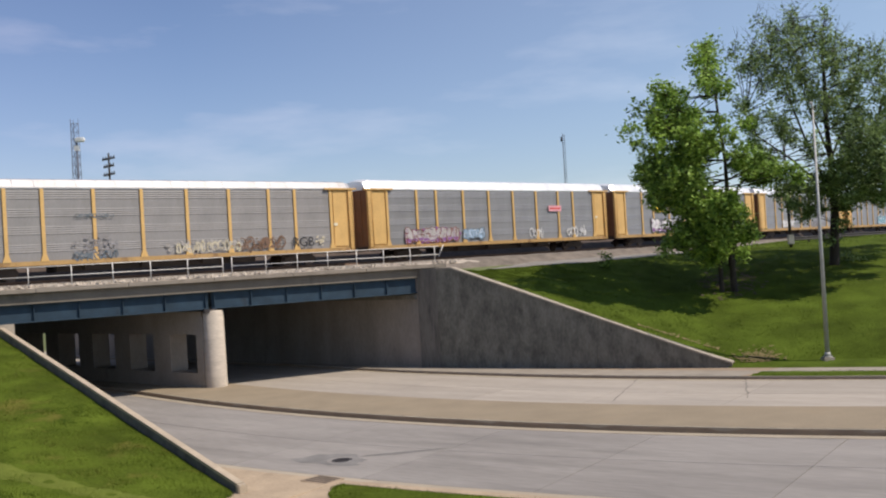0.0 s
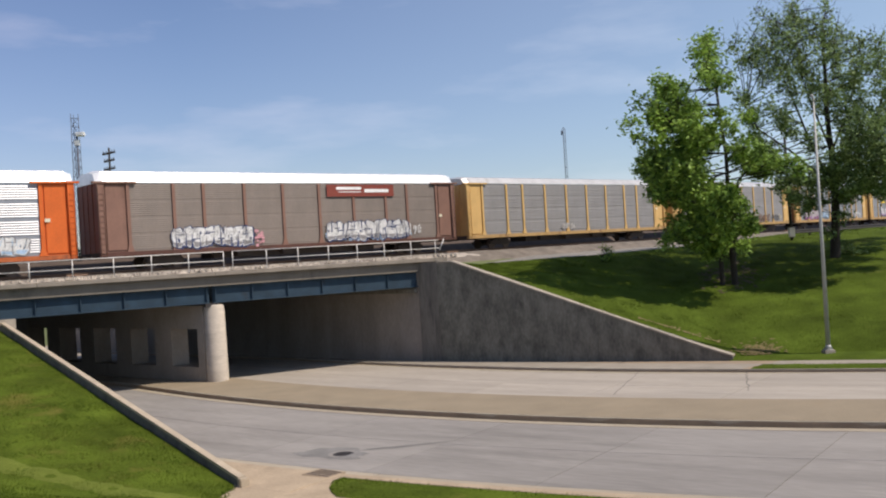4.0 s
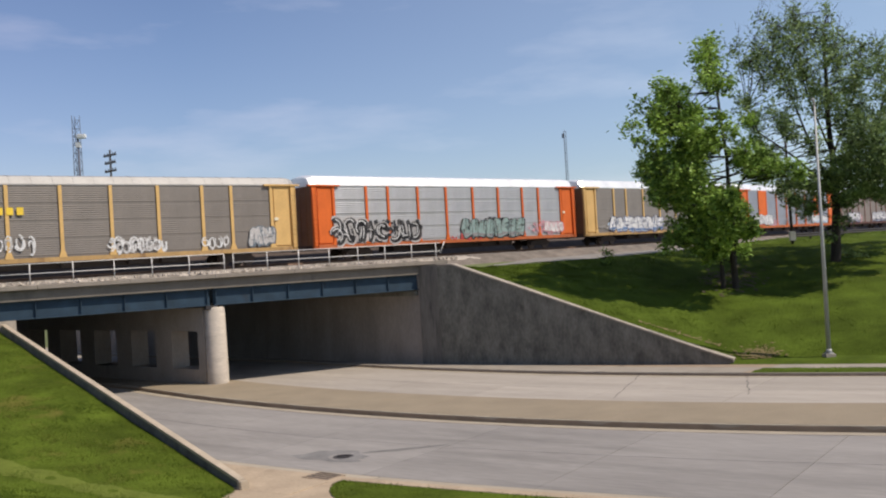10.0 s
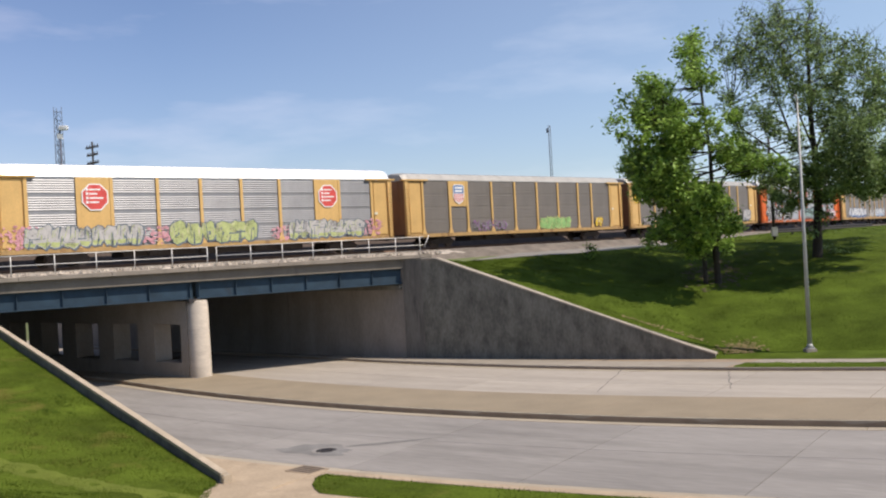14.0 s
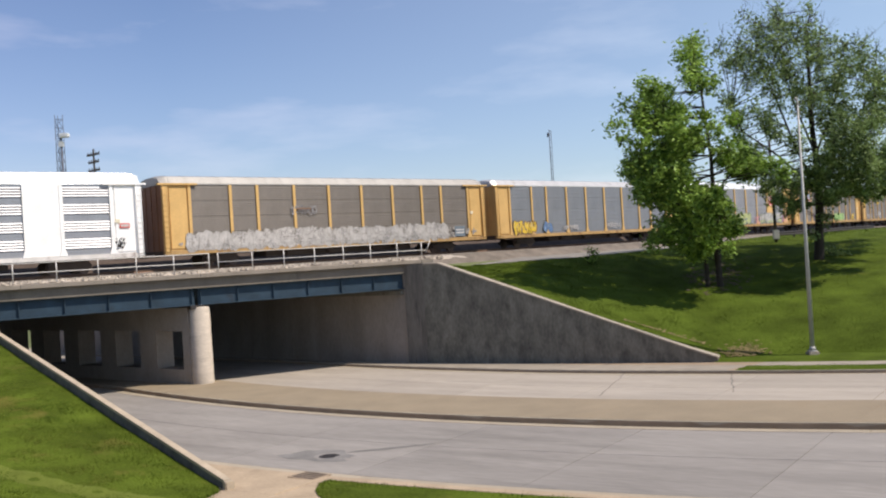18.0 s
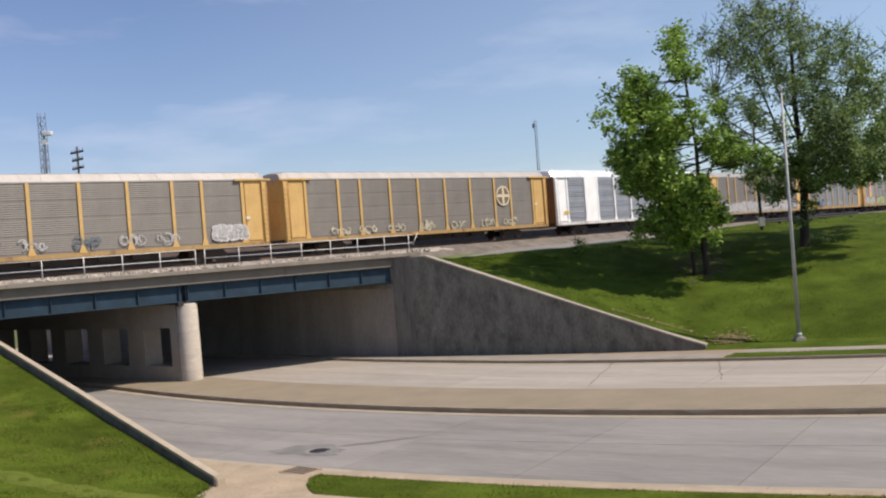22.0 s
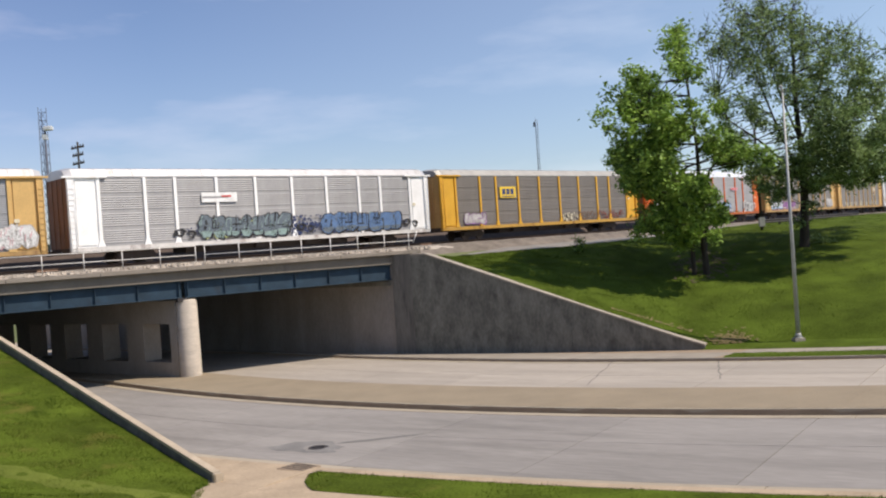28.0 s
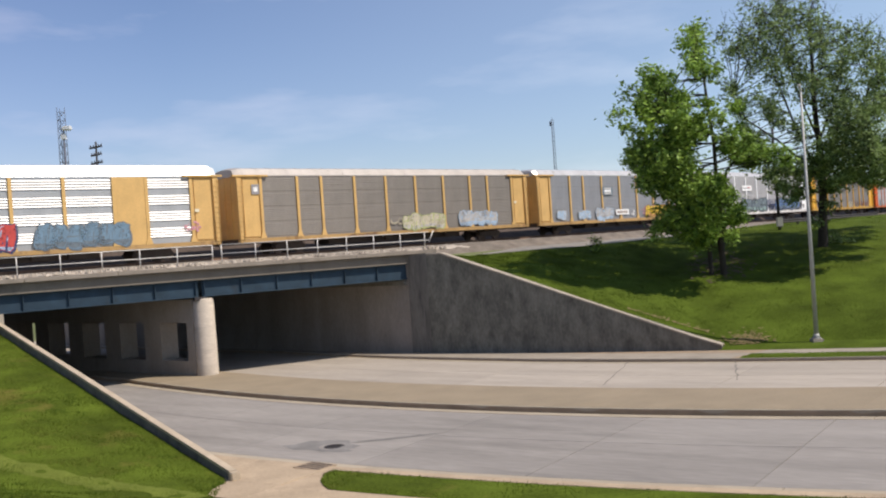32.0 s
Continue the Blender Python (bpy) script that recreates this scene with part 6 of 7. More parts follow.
def rail_car(me, k):
    kind = ORDER[k]
    post, panel, roof, pat, filled, end = KIND[kind]
    P, Q = PAINT[post], PANEL[panel]
    car = new("autorack_car", None)
    for i in range(9):
        w = "slim" if i in (1, 7) else "wide"
        x = (BAY_X[i] + BAY_X[i + 1]) / 2
        if i in filled:
            use("filled_panel", me["fill_" + w], P, car, (x, -SIDE, 0))
        else:
            use("panel", me[pat + "_" + w], Q, car, (x, -SIDE, 0))
    for x in BAY_X:
        use("post", me["post"], P, car, (x, -SIDE, 0))
    for sgn in (-1, 1):
        use("end_panel", me["end_panel" if sgn < 0 else "end_panel_front"], P, car, (sgn * (HALF - END / 2), -SIDE, 0))
        use("corner_post", me["corner_post"], P, car, (-HALF if sgn < 0 else HALF - 0.38, -SIDE, 0))
        use("header", me["header"], P, car, (sgn * (HALF - 1.05), -SIDE, 0))
        use("ladder", me["ladder"], P, car, (sgn * (HALF - 0.2), -SIDE - 0.16, 0))
        ed = use("end_door", me["end_door"], PAINT[end], car, (sgn * (HALF - 0.08), 0, 0))
        for y in (-0.75, 0.0, 0.75):
            use("door_rib", me["door_rib"], PAINT[end], ed, (0, y, 0))
        for z in (2.2, 3.6):
            use("door_bar", me["door_bar"], PAINT[end], ed, (0, 0, z))
        use("coupler", me["coupler"], M_UNDER, car, (sgn * HALF, 0, 0), 0 if sgn > 0 else math.pi)
        t = use("truck", me["truck"], M_UNDER, car, (sgn * 9.9, 0, 0))
        for wx in (-0.88, 0.88):
            use("wheel", me["wheel"], M_WHEEL, t, (wx, -0.78, 0.42))
            use("wheel", me["wheel"], M_WHEEL, t, (wx, 0.78, 0.42), math.pi)
    tall = "tall" if roof == "white" else "low"
    r = use("roof", me["roof_" + tall], ROOF[roof], car)
    tagged(use("roof_seams", me["seam_" + tall], ROOF[roof], r), kind="stuff")
    use("underframe", me["underframe"], M_UNDER, car)
    use("side_sill", me["sill"], SILL[post], car, (0, -SIDE, 0))
    use("side_sill", me["sill"], P, car, (0, SIDE, 0), math.pi)
    use("far_side", me["far_side"], Q, car)
    # small stencilled data blocks by the car ends
    rnd = random.Random(100 + k)
    for f in (0.945,):
        plate(car, at_x(f), 2.9 + rnd.uniform(-0.2, 0.2), 0.3, 0.2, "cream", name="data_plate")
    dress(car, k)
    return tagged(car, WORDS[kind], "rail car", group="autorack train")


def dress(car, k):
    """Heralds and graffiti of each car."""
    g = lambda f, z, w, h, fill, line, seed, n=0, glint="white": tag_art(car, at_x(f), z, w, h, fill, line, seed, n, glint)
    b = lambda f, z, w, h, col, seed: blot(car, at_x(f), z, w, h, col, seed)
    k_art = lambda f, z, w, h, fill, line, seed, n, glint="white", fade="": block_art(car, at_x(f), z, w, h, fill, line, seed, n, glint, fade)
    q = lambda f, z, w, h, col, seed, n=0, thick=0.045: scrawl(car, at_x(f), z, w, h, col, seed, n, thick)
    if k == 0:
        b(0.345, 1.15, 2.8, 1.3, "grey", 1)
        q(0.345, 1.05, 2.6, 0.5, "slate", 301)
        b(0.6, 1.15, 6.0, 0.9, "dust", 2)
        q(0.6, 1.2, 4.6, 0.7, "cream", 302)
        b(0.735, 1.15, 4.0, 0.8, "brown", 3)
        q(0.735, 1.15, 3.6, 0.9, "brown", 303, 6, 0.06)
        q(0.345, 3.52, 2.3, 0.22, "slate", 304, 9, 0.03)
        cu = bpy.data.curves.new("word", "FONT")
        cu.body, cu.size, cu.align_x = "RGB", 0.92, "CENTER"
        t = new("word", cu)
        word = bpy.data.meshes.new_from_object(t)
        bpy.data.objects.remove(t)
        word.materials.append(SPRAY["black"])
        ob = new("graffiti_word", word)
        ob.parent, ob.location, ob.rotation_euler = car, (at_x(0.848), -SIDE - 0.13, 1.3), (math.pi / 2, 0, 0)
        b(0.9, 1.3, 0.9, 0.7, "cream", 4)
    elif k == -1:
        plate(car, at_x(0.74), 3.7, 1.7, 0.5, "pink", [(0, 0, 1.4, 0.14, "red")])
        b(0.22, 1.15, 6.0, 1.2, "purple", 310)
        k_art(0.22, 1.2, 5.6, 1.1, "ash", "maroon", 11, 9, "pink", "purple")
        k_art(0.38, 1.3, 2.4, 0.9, "pale_blue", "slate", 12, 4)
        q(0.65, 1.2, 1.8, 0.8, "white", 13)
        q(0.84, 1.2, 2.6, 0.9, "white", 14, 5, 0.06)
    elif k == -2:
        plate(car, at_x(0.28), 3.5, 1.5, 0.5, "yellow")
        k_art(0.3, 1.2, 4.5, 1.4, "white", "black", 15, 6, "white", "purple")
    elif k == -4:
        k_art(0.6, 1.2, 4, 1.3, "cyan", "white", 16, 5)
    elif k == 1:
        b(0.45, 1.25, 2.2, 0.5, "dust", 5)
        q(0.45, 1.3, 1.8, 0.5, "ash", 17)
    elif k == 2:
        plate(car, at_x(0.68), 4.72, 6.0, 0.85, "maroon", [(-1.1, 0.16, 2.2, 0.2, "white"), (1.4, -0.02, 2.2, 0.24, "white"), (-1.0, -0.1, 2.0, 0.06, "white")])
        k_art(0.26, 1.15, 5.6, 1.35, "white", "navy", 18, 8, "ash", "grey")
        b(0.37, 1.1, 1.2, 1.0, "pink", 311)
        b(0.7, 1.1, 8.0, 1.0, "pale_blue", 312)
        k_art(0.7, 1.15, 7.4, 1.4, "white", "navy", 19, 11, "white", "grey")
        q(0.85, 1.5, 1.4, 0.7, "white", 313, 3)
    elif k == 3:
        b(0.3, 1.1, 3.6, 0.8, "pink", 314)
        k_art(0.205, 1.2, 5.4, 1.2, "white", "slate", 20, 7, "ash")
        q(0.47, 1.2, 2.6, 0.8, "grey", 6)
        k_art(0.815, 1.2, 5.2, 1.05, "white", "grey", 21, 7, "pale_blue", "pale_blue")
        plate(car, at_x(0.72), 3.7, 1.7, 0.12, "red", name="reporting_mark")
    elif k == 4:
        plate(car, at_x(0.46), 3.95, 2.0, 0.12, "white", [], "herald")
        plate(car, at_x(0.45), 4.15, 1.2, 0.16, "white", [], "herald")
        disc(car, at_x(0.5), 4.08, 0.22, "white", 16)
        b(0.5, 1.1, 24, 1.0, "dust", 78)
        b(0.3, 1.1, 10, 1.3, "pale_blue", 321)
        k_art(0.3, 1.1, 9.2, 1.5, "white", "navy", 22, 9, "white", "blue")
        q(0.59, 1.2, 2.8, 1.1, "white", 79, 4)
        b(0.76, 1.1, 6.4, 1.2, "white", 322)
        k_art(0.76, 1.15, 5.8, 1.35, "white", "navy", 23, 9, "white", "pale_blue")
        q(0.915, 1.2, 1.9, 0.9, "red", 323, 4, 0.03)
    elif k == 5:
        b(0.2, 1.15, 8.8, 1.6, "black", 7)
        g(0.2, 1.1, 8.6, 1.7, "black", "ash", 24, 8)
        b(0.63, 1.2, 7.4, 1.5, "black", 8)
        k_art(0.63, 1.15, 7.2, 1.5, "sage", "black", 25, 8, "white", "grey")
        b(0.86, 1.2, 4.6, 1.2, "pink", 324)
        b(0.52, 0.95, 3.6, 0.6, "red", 325)
        k_art(0.895, 1.35, 2.4, 0.95, "white", "pink", 26, 5)
    elif k == 6:
        for n in (-0.55, 0.0, 0.55):
            plate(car, at_x(0.35) + n, 3.75, 0.36, 0.42, "yellow", name="herald")
        plate(car, at_x(0.05), 3.7, 0.75, 0.75, "yellow", name="herald")
        q(0.14, 1.2, 2.8, 0.8, "ash", 27, 6)
        q(0.355, 1.2, 2.4, 1.3, "white", 28, 4, 0.055)
        b(0.605, 1.2, 3.8, 0.9, "ash", 326)
        q(0.605, 1.15, 3.8, 1.0, "white", 29, 8, 0.06)
        q(0.785, 1.2, 1.9, 0.8, "white", 327, 4)
        k_art(0.905, 1.2, 1.9, 1.3, "ash", "slate", 328, 4)
    elif k == 7:
        bm = bmesh.new()
        box(bm, (BAY_X[1] + 0.05, -SIDE - 0.075, 3.2), (BAY_X[2] - 0.05, -SIDE - 0.005, EAVE))
        part("yellow_plate", bm, PAINT["yellow"], car)
        shield(car, (BAY_X[1] + BAY_X[2]) / 2, 4.15, 1.25, 1.6)
        b(0.33, 1.2, 4.6, 0.9, "grey", 9)
        q(0.33, 1.2, 4.2, 0.9, "purple", 329, 7, 0.03)
        b(0.635, 1.1, 4.4, 1.2, "lime", 330)
        k_art(0.635, 1.15, 4.2, 1.0, "green", "lime", 30, 6, "lime")
        k_art(0.865, 1.2, 1.1, 0.9, "yellow", "brown", 31, 2)
    elif k in (8, 19):
        if k == 8:
            for i in (1, 7):
                x = (BAY_X[i] + BAY_X[i + 1]) / 2
                disc(car, x, 4.05, 0.86, "white", 8)
                disc(car, x, 4.05, 0.78, "red", 8, 0.132)
                for n, wd in enumerate((0.85, 0.6, 1.05, 0.7)):
                    bm = bmesh.new()
                    box(bm, (x - 0.55, -SIDE - 0.138, 4.42 - n * 0.25), (x - 0.4, -SIDE - 0.132, 4.58 - n * 0.25))
                    box(bm, (x - 0.34, -SIDE - 0.138, 4.45 - n * 0.25), (x - 0.34 + wd * 0.8, -SIDE - 0.132, 4.54 - n * 0.25))
                    part("lettering", bm, SPRAY["white"], car)
            b(0.05, 1.1, 2.6, 1.4, "pink", 331)
            k_art(0.18, 1.1, 7.0, 1.3, "ash", "slate", 32, 9, "white", "lime")
            b(0.34, 1.15, 3.0, 1.1, "pink", 110)
            k_art(0.48, 1.1, 6.2, 1.4, "lime", "slate", 33, 6, "cream")
            k_art(0.79, 1.1, 6.4, 1.3, "ash", "slate", 34, 8, "white", "lime")
            b(0.66, 1.1, 2.0, 1.0, "pink", 332)
            b(0.93, 1.1, 2.4, 1.2, "pink", 10)
        else:
            k_art(0.44, 1.1, 6.6, 1.5, "red", "navy", 35, 7, "pale_blue", "pale_blue")
            k_art(0.69, 1.1, 5.4, 1.45, "steel_blue", "slate", 36, 6, "pale_blue", "slate")
            b(0.93, 1.6, 1.2, 0.8, "pink", 11)
    elif k == 9:
        k_art(0.13, 1.15, 3.0, 1.1, "yellow", "brown", 137, 5, "cream")
        k_art(0.24, 1.2, 1.2, 0.9, "blue", "slate", 37, 2, "pale_blue")
        q(0.36, 1.3, 2.2, 0.5, "ash", 237)
        q(0.6, 1.3, 2.4, 0.6, "ash", 38)
    elif k == 10:
        b(0.5, 0.95, 27, 1.2, "dust", 60)
        for n in range(4):
            k_art(0.15 + n * 0.2, 0.98, 5.6, 1.25 + 0.1 * (n % 2), "ash", "dust", 39 + n, 9, "white", "mist")
            q(0.15 + n * 0.2, 1.05, 5.2, 1.0, "ash", 340 + n, 12, 0.04)
            q(0.15 + n * 0.2, 1.1, 4.6, 0.9, "grey", 344 + n, 9, 0.02)
        plate(car, at_x(0.895), 1.6, 1.1, 0.8, "slate", [(0, 0.1, 0.9, 0.1, "ash"), (0, -0.12, 0.9, 0.1, "ash")], "data_plate")
        q(0.37, 3.2, 2.2, 0.6, "grey", 341)
        plate(car, at_x(0.37), 3.6, 1.2, 0.1, "brown", name="reporting_mark")
    elif k == 11:
        plate(car, at_x(0.96), 2.75, 0.6, 0.28, "red", [(0, 0, 0.5, 0.14, "ash")], "data_plate")
        b(0.95, 1.2, 0.7, 1.0, "black", 12)
        plate(car, at_x(0.055), 2.0, 0.7, 0.3, "yellow", [(0, 0, 0.5, 0.1, "grey")], "data_plate")
    elif k == 12:
        x = (BAY_X[7] + BAY_X[8]) / 2
        disc(car, x, 3.7, 0.85, "cream")
        disc(car, x, 3.7, 0.72, "brown", 32, 0.13)
        for lo, hi in (((-0.12, -0.7), (0.12, 0.7)), ((-0.7, -0.12), (0.7, 0.12))):
            bm = bmesh.new()
            box(bm, (x + lo[0], -SIDE - 0.138, 3.7 + lo[1]), (x + hi[0], -SIDE - 0.131, 3.7 + hi[1]))
            part("cross", bm, SPRAY["cream"], car)
        for n, f in enumerate((0.17, 0.26, 0.36, 0.47, 0.6, 0.72, 0.82)):
            q(f, 1.2, 1.8, 0.6, "cream", 350 + n, 3, 0.05)
        b(0.47, 1.1, 1.6, 0.9, "cream", 13)
    elif k == 13:
        b(0.15, 1.05, 4.2, 1.3, "pink", 357)
        k_art(0.15, 1.15, 4.0, 1.25, "white", "navy", 45, 5, "pale_blue", "pale_blue")
        k_art(0.3, 1.15, 4.8, 0.95, "purple", "purple", 46, 7, "yellow", "cream")
        for n, (f, c) in enumerate(((0.45, "ash"), (0.56, "slate"), (0.66, "ash"), (0.74, "ash"))):
            q(f, 1.3, 1.6, 0.7, c, 360 + n, 3, 0.05)
        k_art(0.895, 1.3, 2.6, 1.0, "ash", "white", 47, 5, "grey", "dust")
    elif k == 14:
        b(0.15, 1.15, 3.0, 1.0, "dust", 48)
        q(0.15, 1.2, 2.8, 0.9, "slate", 370, 6, 0.03)
        k_art(0.365, 1.1, 4.0, 1.35, "teal", "black", 49, 7, "cyan", "cyan")
        k_art(0.615, 1.15, 5.0, 1.15, "pale_blue", "navy", 50, 8, "white", "white")
        b(0.88, 1.15, 3.6, 1.2, "dust", 371)
        q(0.88, 1.15, 3.6, 1.2, "white", 51, 7, 0.06)
        q(0.88, 1.15, 3.4, 1.1, "black", 372, 6, 0.03)
        plate(car, at_x(0.745), 3.85, 1.8, 0.3, "pink", [(0, 0, 1.6, 0.12, "red")], name="reporting_mark")
    elif k == 15:
        plate(car, (BAY_X[2] + BAY_X[3]) / 2, 3.85, 2.1, 0.95, "yellow", [(-0.55, 0.05, 0.42, 0.5, "navy"), (0.0, 0.05, 0.42, 0.5, "navy"), (0.55, 0.05, 0.42, 0.5, "navy"), (0, -0.36, 1.7, 0.07, "navy")])
        k_art(0.14, 1.2, 2.6, 1.0, "ash", "purple", 52, 4)
        b(0.6, 1.1, 2.4, 0.8, "cream", 373)
        q(0.7, 1.15, 3.2, 0.8, "brown", 374, 5, 0.05)
        q(0.83, 1.15, 4.2, 0.8, "maroon", 53, 7, 0.05)
    elif k == 16:
        plate(car, at_x(0.35), 3.9, 2.6, 0.62, "white", [(-0.3, 0.0, 1.9, 0.12, "grey"), (0.5, 0.06, 0.7, 0.12, "red")])
        b(0.59, 1.2, 19, 1.3, "navy", 77)
        k_art(0.415, 1.15, 7.0, 1.6, "slate", "black", 54, 7, "lime", "sage")
        k_art(0.765, 1.15, 7.4, 1.55, "blue", "black", 55, 7, "lime", "slate")
        q(0.415, 1.3, 6.6, 1.2, "lime", 375, 9, 0.04)
        q(0.765, 1.3, 7.0, 1.2, "sage", 376, 9, 0.04)
        for f in (0.26, 0.585, 0.93):
            q(f, 1.4, 1.6, 0.5, "black", 377, 2, 0.09)
    elif k == 17:
        plate(car, at_x(0.375), 3.8, 1.7, 0.75, "slate", [(0, 0.24, 1.1, 0.12, "ash"), (0, 0, 1.0, 0.22, "white"), (0, -0.24, 1.1, 0.12, "ash")])
        k_art(0.115, 1.3, 1.2, 0.8, "pale_blue", "ash", 56, 2)
        k_art(0.24, 1.25, 1.9, 0.8, "pale_blue", "dust", 57, 4)
        k_art(0.35, 1.1, 2.6, 1.1, "ash", "pale_blue", 378, 4, "white", "pale_blue")
        plate(car, at_x(0.455), 1.75, 2.2, 0.5, "white", [(n * 0.36 - 0.72, 0, 0.24, 0.22, "brown") for n in range(5)])
        b(0.52, 1.3, 0.5, 0.9, "white", 379)
        b(0.7, 1.1, 7.5, 1.3, "pink", 380)
        k_art(0.68, 1.15, 4.6, 1.2, "yellow", "brown", 58, 7, "cream", "orange")
        b(0.87, 1.15, 5.0, 1.4, "pink", 381)
        k_art(0.89, 1.25, 5.0, 1.4, "white", "ash", 59, 6, "pink")
    elif k == 18:
        k_art(0.575, 1.15, 4.2, 1.15, "cream", "lime", 60, 5, "white", "ash")
        q(0.48, 1.5, 1.2, 0.5, "cream", 382, 2)
        k_art(0.785, 1.2, 4.2, 1.2, "ash", "pale_blue", 61, 6, "white", "pale_blue")
        plate(car, at_x(0.05), 4.35, 0.6, 0.65, "grey", [(0, 0, 0.3, 0.3, "white")], "data_plate")
        q(0.36, 0.86, 2.6, 0.2, "brown", 383, 9, 0.025)
    elif k in (-3, -5, -6, 20):
        k_art(0.3, 1.2, 3.6, 1.0, "white", "grey", 70 + k, 5)
        b(0.6, 1.2, 4, 0.8, "grey", 20 + k)


TRAIN = {}


def build_train():
    me = car_meshes()
    for k in ORDER:
        TRAIN[k] = rail_car(me, k)


def car_pose(k, t):
    """Centre of car k at t: both trucks ride on the track."""
    rear = SPEED * t + START - CAR * k
    c = rear + HALF + 0.0
    a, b = track(c - 9.9, -SIDE - 0.1, RAIL), track(c + 9.9, -SIDE - 0.1, RAIL)
    m = (a + b) / 2
    return pose(m.x, m.y, m.z, 0, 0, math.degrees(math.atan2(b.y - a.y, b.x - a.x)))


# ---- car on the road ----
def loft(bm, sections):
    """Skin over closed rings of equal size, capped."""
    prev = None
    for ring in sections:
        vs = [bm.verts.new(p) for p in ring]
        if prev:
            n = len(vs)
            for i in range(n):
                bm.faces.new((prev[i], prev[(i + 1) % n], vs[(i + 1) % n], vs[i])).smooth = True
        else:
            bm.faces.new(vs[::-1])
        prev = vs
    bm.faces.new(prev)


def build_suv():
    """White five-door crossover; its nose points to +x, wheels on z = 0."""
    car = new("suv", None)
    white = material("car_white", (0.8, 0.8, 0.8), 0.25, var=0.03, bump=0, spec=0.6)
    black = material("car_trim", (0.025, 0.025, 0.027), 0.6, var=0.1, bump=0)
    glass = material("car_glass", (0.008, 0.009, 0.01), 0.12, var=0.05, bump=0, spec=0.25)
    tyre, alloy = material("tyre", (0.02, 0.02, 0.021), 0.85, var=0.1), material("alloy", (0.55, 0.55, 0.56), 0.35, 0.7, var=0.08)
    red, clear = material("tail_lens", (0.2, 0.02, 0.025), 0.2, var=0.05, bump=0), material("head_lens", (0.6, 0.62, 0.64), 0.15, 0.2, bump=0)
    # lower body: x, half width, bottom, belt height
    bm = bmesh.new()
    rows = ((2.36, 0.62, 0.42, 0.72), (2.28, 0.8, 0.34, 0.86), (2.05, 0.9, 0.3, 0.95), (1.5, 0.95, 0.3, 1.03), (1.0, 0.96, 0.3, 1.08), (0.0, 0.965, 0.28, 1.08), (-1.2, 0.965, 0.28, 1.11), (-1.9, 0.95, 0.32, 1.12), (-2.2, 0.92, 0.36, 1.1), (-2.34, 0.84, 0.42, 0.98))
    secs = []
    for x, w, lo, hi in rows:
        secs.append([(x, sy * w * f, lerp(lo, hi, h)) for sy, f, h in ((-1, 0.88, 0), (-1, 0.98, 0.2), (-1, 1.0, 0.5), (-1, 0.98, 0.8), (-1, 0.9, 1.0), (1, 0.9, 1.0), (1, 0.98, 0.8), (1, 1.0, 0.5), (1, 0.98, 0.2), (1, 0.88, 0))])
    loft(bm, secs)
    part("body", bm, white, car)
    # cabin
    bm = bmesh.new()
    cab = ((1.12, 0.8, 1.06, 1.07), (0.72, 0.74, 1.06, 1.32), (0.3, 0.69, 1.06, 1.54), (-0.1, 0.66, 1.06, 1.6), (-0.9, 0.66, 1.08, 1.63), (-1.6, 0.66, 1.1, 1.6), (-1.9, 0.68, 1.1, 1.52), (-2.2, 0.74, 1.08, 1.2))
    loft(bm, [[(x, sy * lerp(0.87, w, h) * (1 if h < 0.99 else 0.97), lerp(lo, hi, h)) for sy, h in ((-1, 0), (-1, 0.5), (-1, 0.88), (-1, 1.0), (1, 1.0), (1, 0.88), (1, 0.5), (1, 0))] for x, w, lo, hi in cab])
    part("cabin", bm, white, car)

    def side_pane(name, pts, sy):
        bm = bmesh.new()
        prism(bm, [(x, sy * (lerp(0.885, 0.7, (z - 1.08) / 0.56)), z) for x, z in pts], (0, sy * 0.012, 0))
        part(name, bm, glass, car)
    for sy in (-1, 1):
        side_pane("window", ((0.86, 1.1), (0.3, 1.43), (-0.04, 1.53), (-0.06, 1.1)), sy)
        side_pane("window", ((-0.07, 1.1), (-0.05, 1.53), (-0.98, 1.555), (-1.0, 1.11)), sy)
        side_pane("window", ((-1.01, 1.12), (-0.99, 1.555), (-1.38, 1.53), (-1.66, 1.36), (-1.82, 1.17)), sy)
        bm = bmesh.new()
        box(bm, (-2.2, sy * 0.955 - 0.03, 0.24), (2.1, sy * 0.955 + 0.025, 0.4))
        part("side_skirt", bm, black, car)
        bm = bmesh.new()
        box(bm, (0.62, sy * 1.05 - 0.05, 1.08), (0.82, sy * 1.05 + 0.05, 1.22))
        bmesh.ops.bevel(bm, geom=bm.edges[:], offset=0.04, segments=2, affect="EDGES")
        part("mirror", bm, white, car)
        bm = bmesh.new()
        prism(bm, [(x, sy * 0.9, z) for x, z in ((2.22, 0.7), (1.85, 0.76), (1.78, 0.88), (2.1, 0.86))], (0, sy * 0.045, 0))
        part("headlight", bm, clear, car)
        bm = bmesh.new()
        box(bm, (-2.33, sy * 0.82 - 0.1, 0.82), (-2.06, sy * 0.82 + 0.125, 1.04))
        bmesh.ops.bevel(bm, geom=bm.edges[:], offset=0.04, segments=2, affect="EDGES")
        part("tail_light", bm, red, car)
        for x in (0.45, -0.7):
            bm = bmesh.new()
            box(bm, (x - 0.12, sy * 0.975 - 0.015, 0.9), (x + 0.1, sy * 0.975 + 0.015, 0.94))
            part("door_handle", bm, white, car)
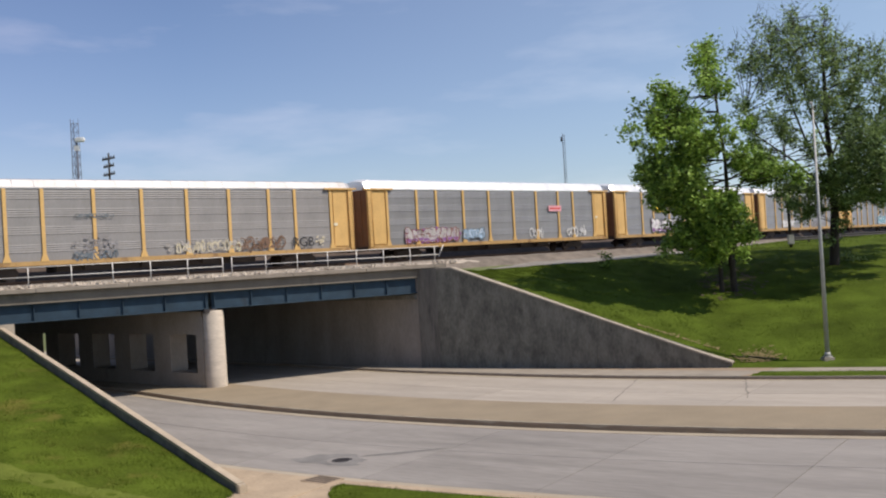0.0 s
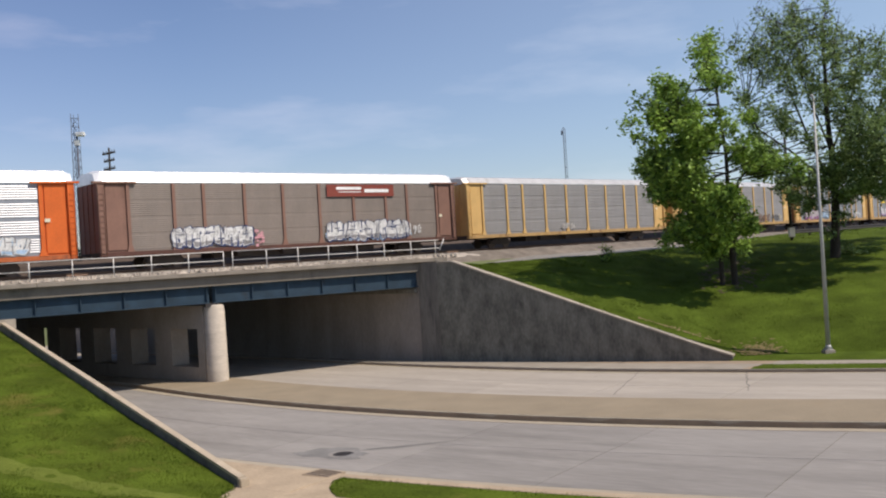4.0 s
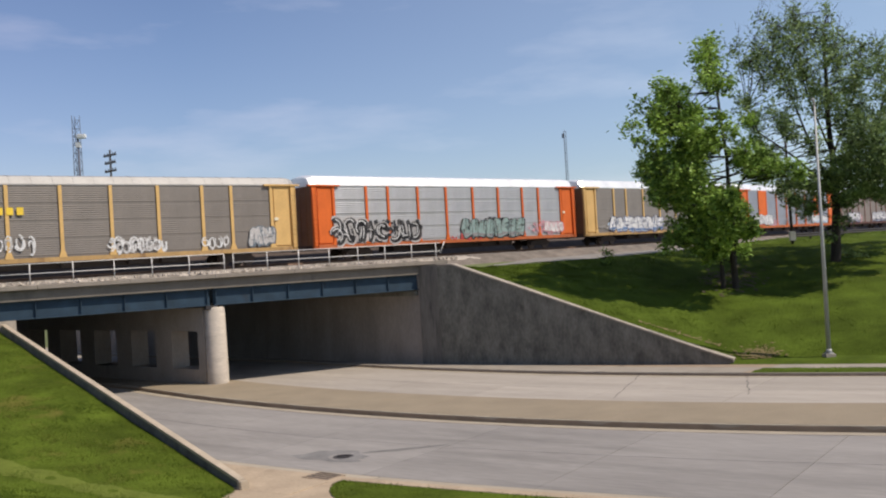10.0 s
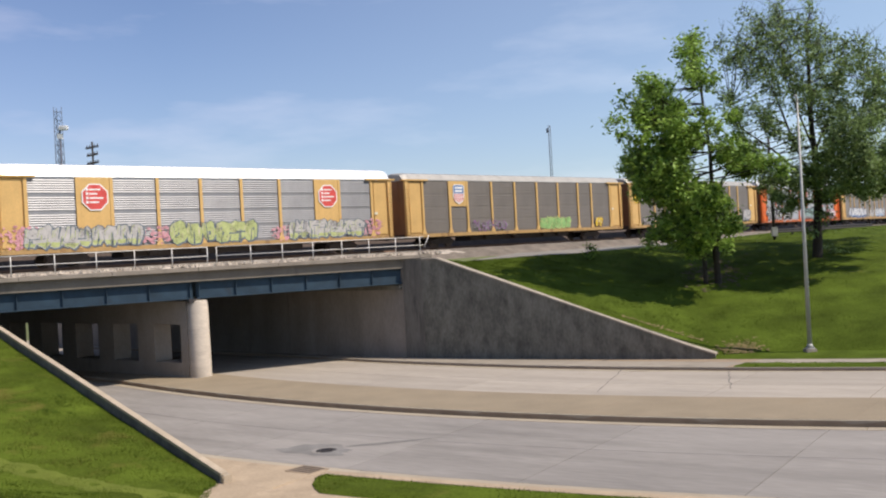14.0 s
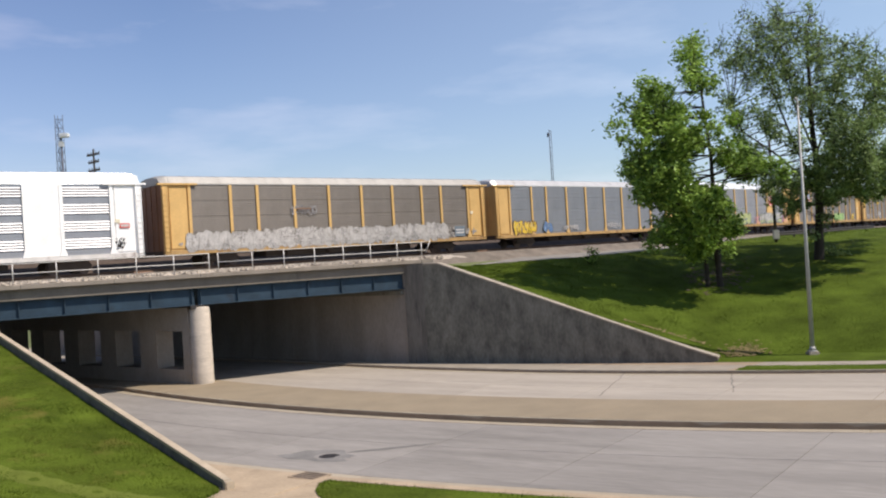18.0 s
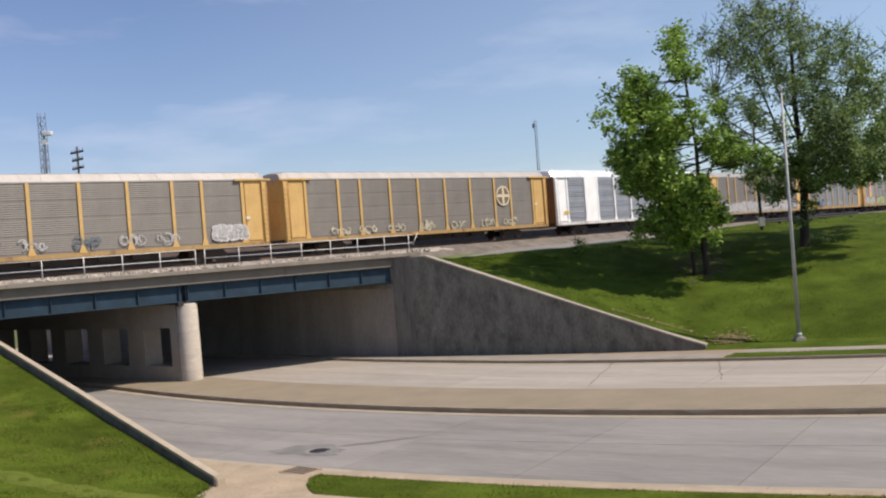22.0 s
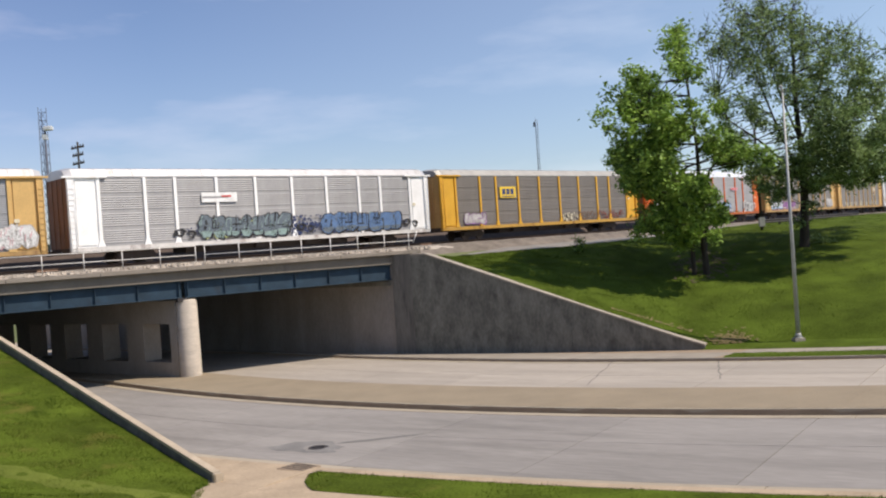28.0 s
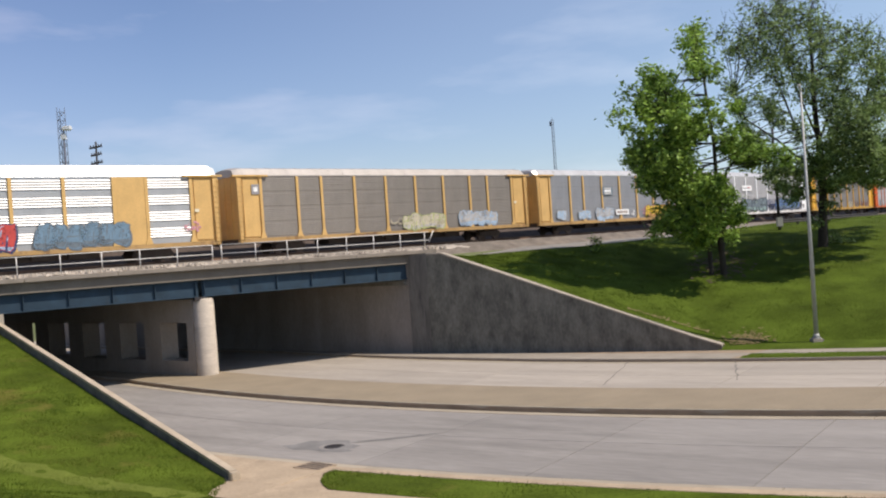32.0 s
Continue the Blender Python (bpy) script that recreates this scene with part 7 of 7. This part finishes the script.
        for x in (1.46, -1.6):
            bm = bmesh.new()
            tube(bm, (x, sy * 0.93, 0.37), (x, sy * 0.975, 0.37), 0.45, n=24)
            part("wheel_arch", bm, black, car)
            bm = bmesh.new()
            tube(bm, (0, -0.12, 0), (0, 0.12, 0), 0.34, n=24)
            tube(bm, (0, -0.1, 0), (0, 0.1, 0), 0.37, n=24)
            bm2 = bmesh.new()
            tube(bm2, (0, sy * 0.1, 0), (0, sy * 0.135, 0), 0.27, n=20)
            for k in range(5):
                a = 6.28319 * k / 5
                box(bm2, (0.05, sy * 0.15 - 0.012, -0.035), (0.25, sy * 0.15 + 0.012, 0.035), Matrix.Rotation(a, 4, "Y"))
            wt = part("wheel", bm, tyre, car)
            wt.location = (x, sy * 0.86, 0.37)
            part("rim", bm2, alloy, wt)
    bm = bmesh.new()
    prism(bm, [(-1.98, -0.6, 1.5), (-1.98, 0.6, 1.5), (-2.2, 0.66, 1.2), (-2.2, -0.66, 1.2)], (-0.02, 0, 0.012))
    part("rear_window", bm, glass, car)
    bm = bmesh.new()
    prism(bm, [(1.02, -0.74, 1.12), (1.02, 0.74, 1.12), (0.32, 0.6, 1.53), (0.32, -0.6, 1.53)], (0.02, 0, 0.02))
    part("windscreen", bm, glass, car)
    bm = bmesh.new()
    prism(bm, [(-1.62, -0.6, 1.575), (-1.62, 0.6, 1.575), (-2.12, 0.58, 1.635), (-2.12, -0.58, 1.635)], (0, 0, 0.04))
    bmesh.ops.bevel(bm, geom=bm.edges[:], offset=0.01, segments=2, affect="EDGES")
    part("spoiler", bm, white, car)
    bm = bmesh.new()
    box(bm, (-2.4, -0.84, 0.3), (-2.1, 0.84, 0.5))
    part("rear_bumper", bm, black, car)
    bm = bmesh.new()
    box(bm, (2.2, -0.5, 0.5), (2.385, 0.5, 0.74))
    part("grille", bm, alloy, car)
    bm = bmesh.new()
    box(bm, (-2.37, -0.26, 0.76), (-2.33, 0.26, 0.9))
    part("number_plate", bm, material("plate_white", (0.6, 0.6, 0.58), 0.5), car)
    for y in (-0.5, 0.5):
        bm = bmesh.new()
        tube(bm, (-2.42, y, 0.3), (-2.1, y, 0.3), 0.05)
        part("exhaust", bm, alloy, car)
    return tagged(car, "white five-door crossover driving towards the underpass", "car")


def suv_pose(t):
    s = -11.3 - 18.4 * (t - 6.0) - 0.9 * max(0.0, min(3.0, t - 6.0)) ** 2
    s = max(-135, min(54, s))
    p, q = road(s, 40.9, 0.01), road(s - 1.0, 40.9, 0.01)
    d = q - p
    return pose(p.x, p.y, p.z, 0, -math.degrees(math.atan2(d.z, math.hypot(d.x, d.y))), math.degrees(math.atan2(d.y, d.x)) + 4.0)


def motions():
    for k, car in TRAIN.items():
        walk(car, [(t, car_pose(k, t)) for t in [i * 2.0 for i in range(17)]])
    walk(SUV, [(t, suv_pose(t)) for t in (0, 2.4, 2.6, 3.0, 4.0, 5.0, 5.5, 6.0, 6.5, 7.0, 7.5, 8.0, 9.0, 10.0, 12.0, 12.5, 13.0, 20.0, 32.0)])


build_land()
build_road()
manhole()
cracks()
build_near_bank()
build_mown_strip()
build_far_bank()
build_bare_soil()
build_bridge()
build_ballast()
build_rails()
build_railing()
build_pier()
build_walls()
street_lamp()
lattice_tower()
far_woods()
build_trees()
build_train()
SUV = build_suv()
build_grass()
motions()
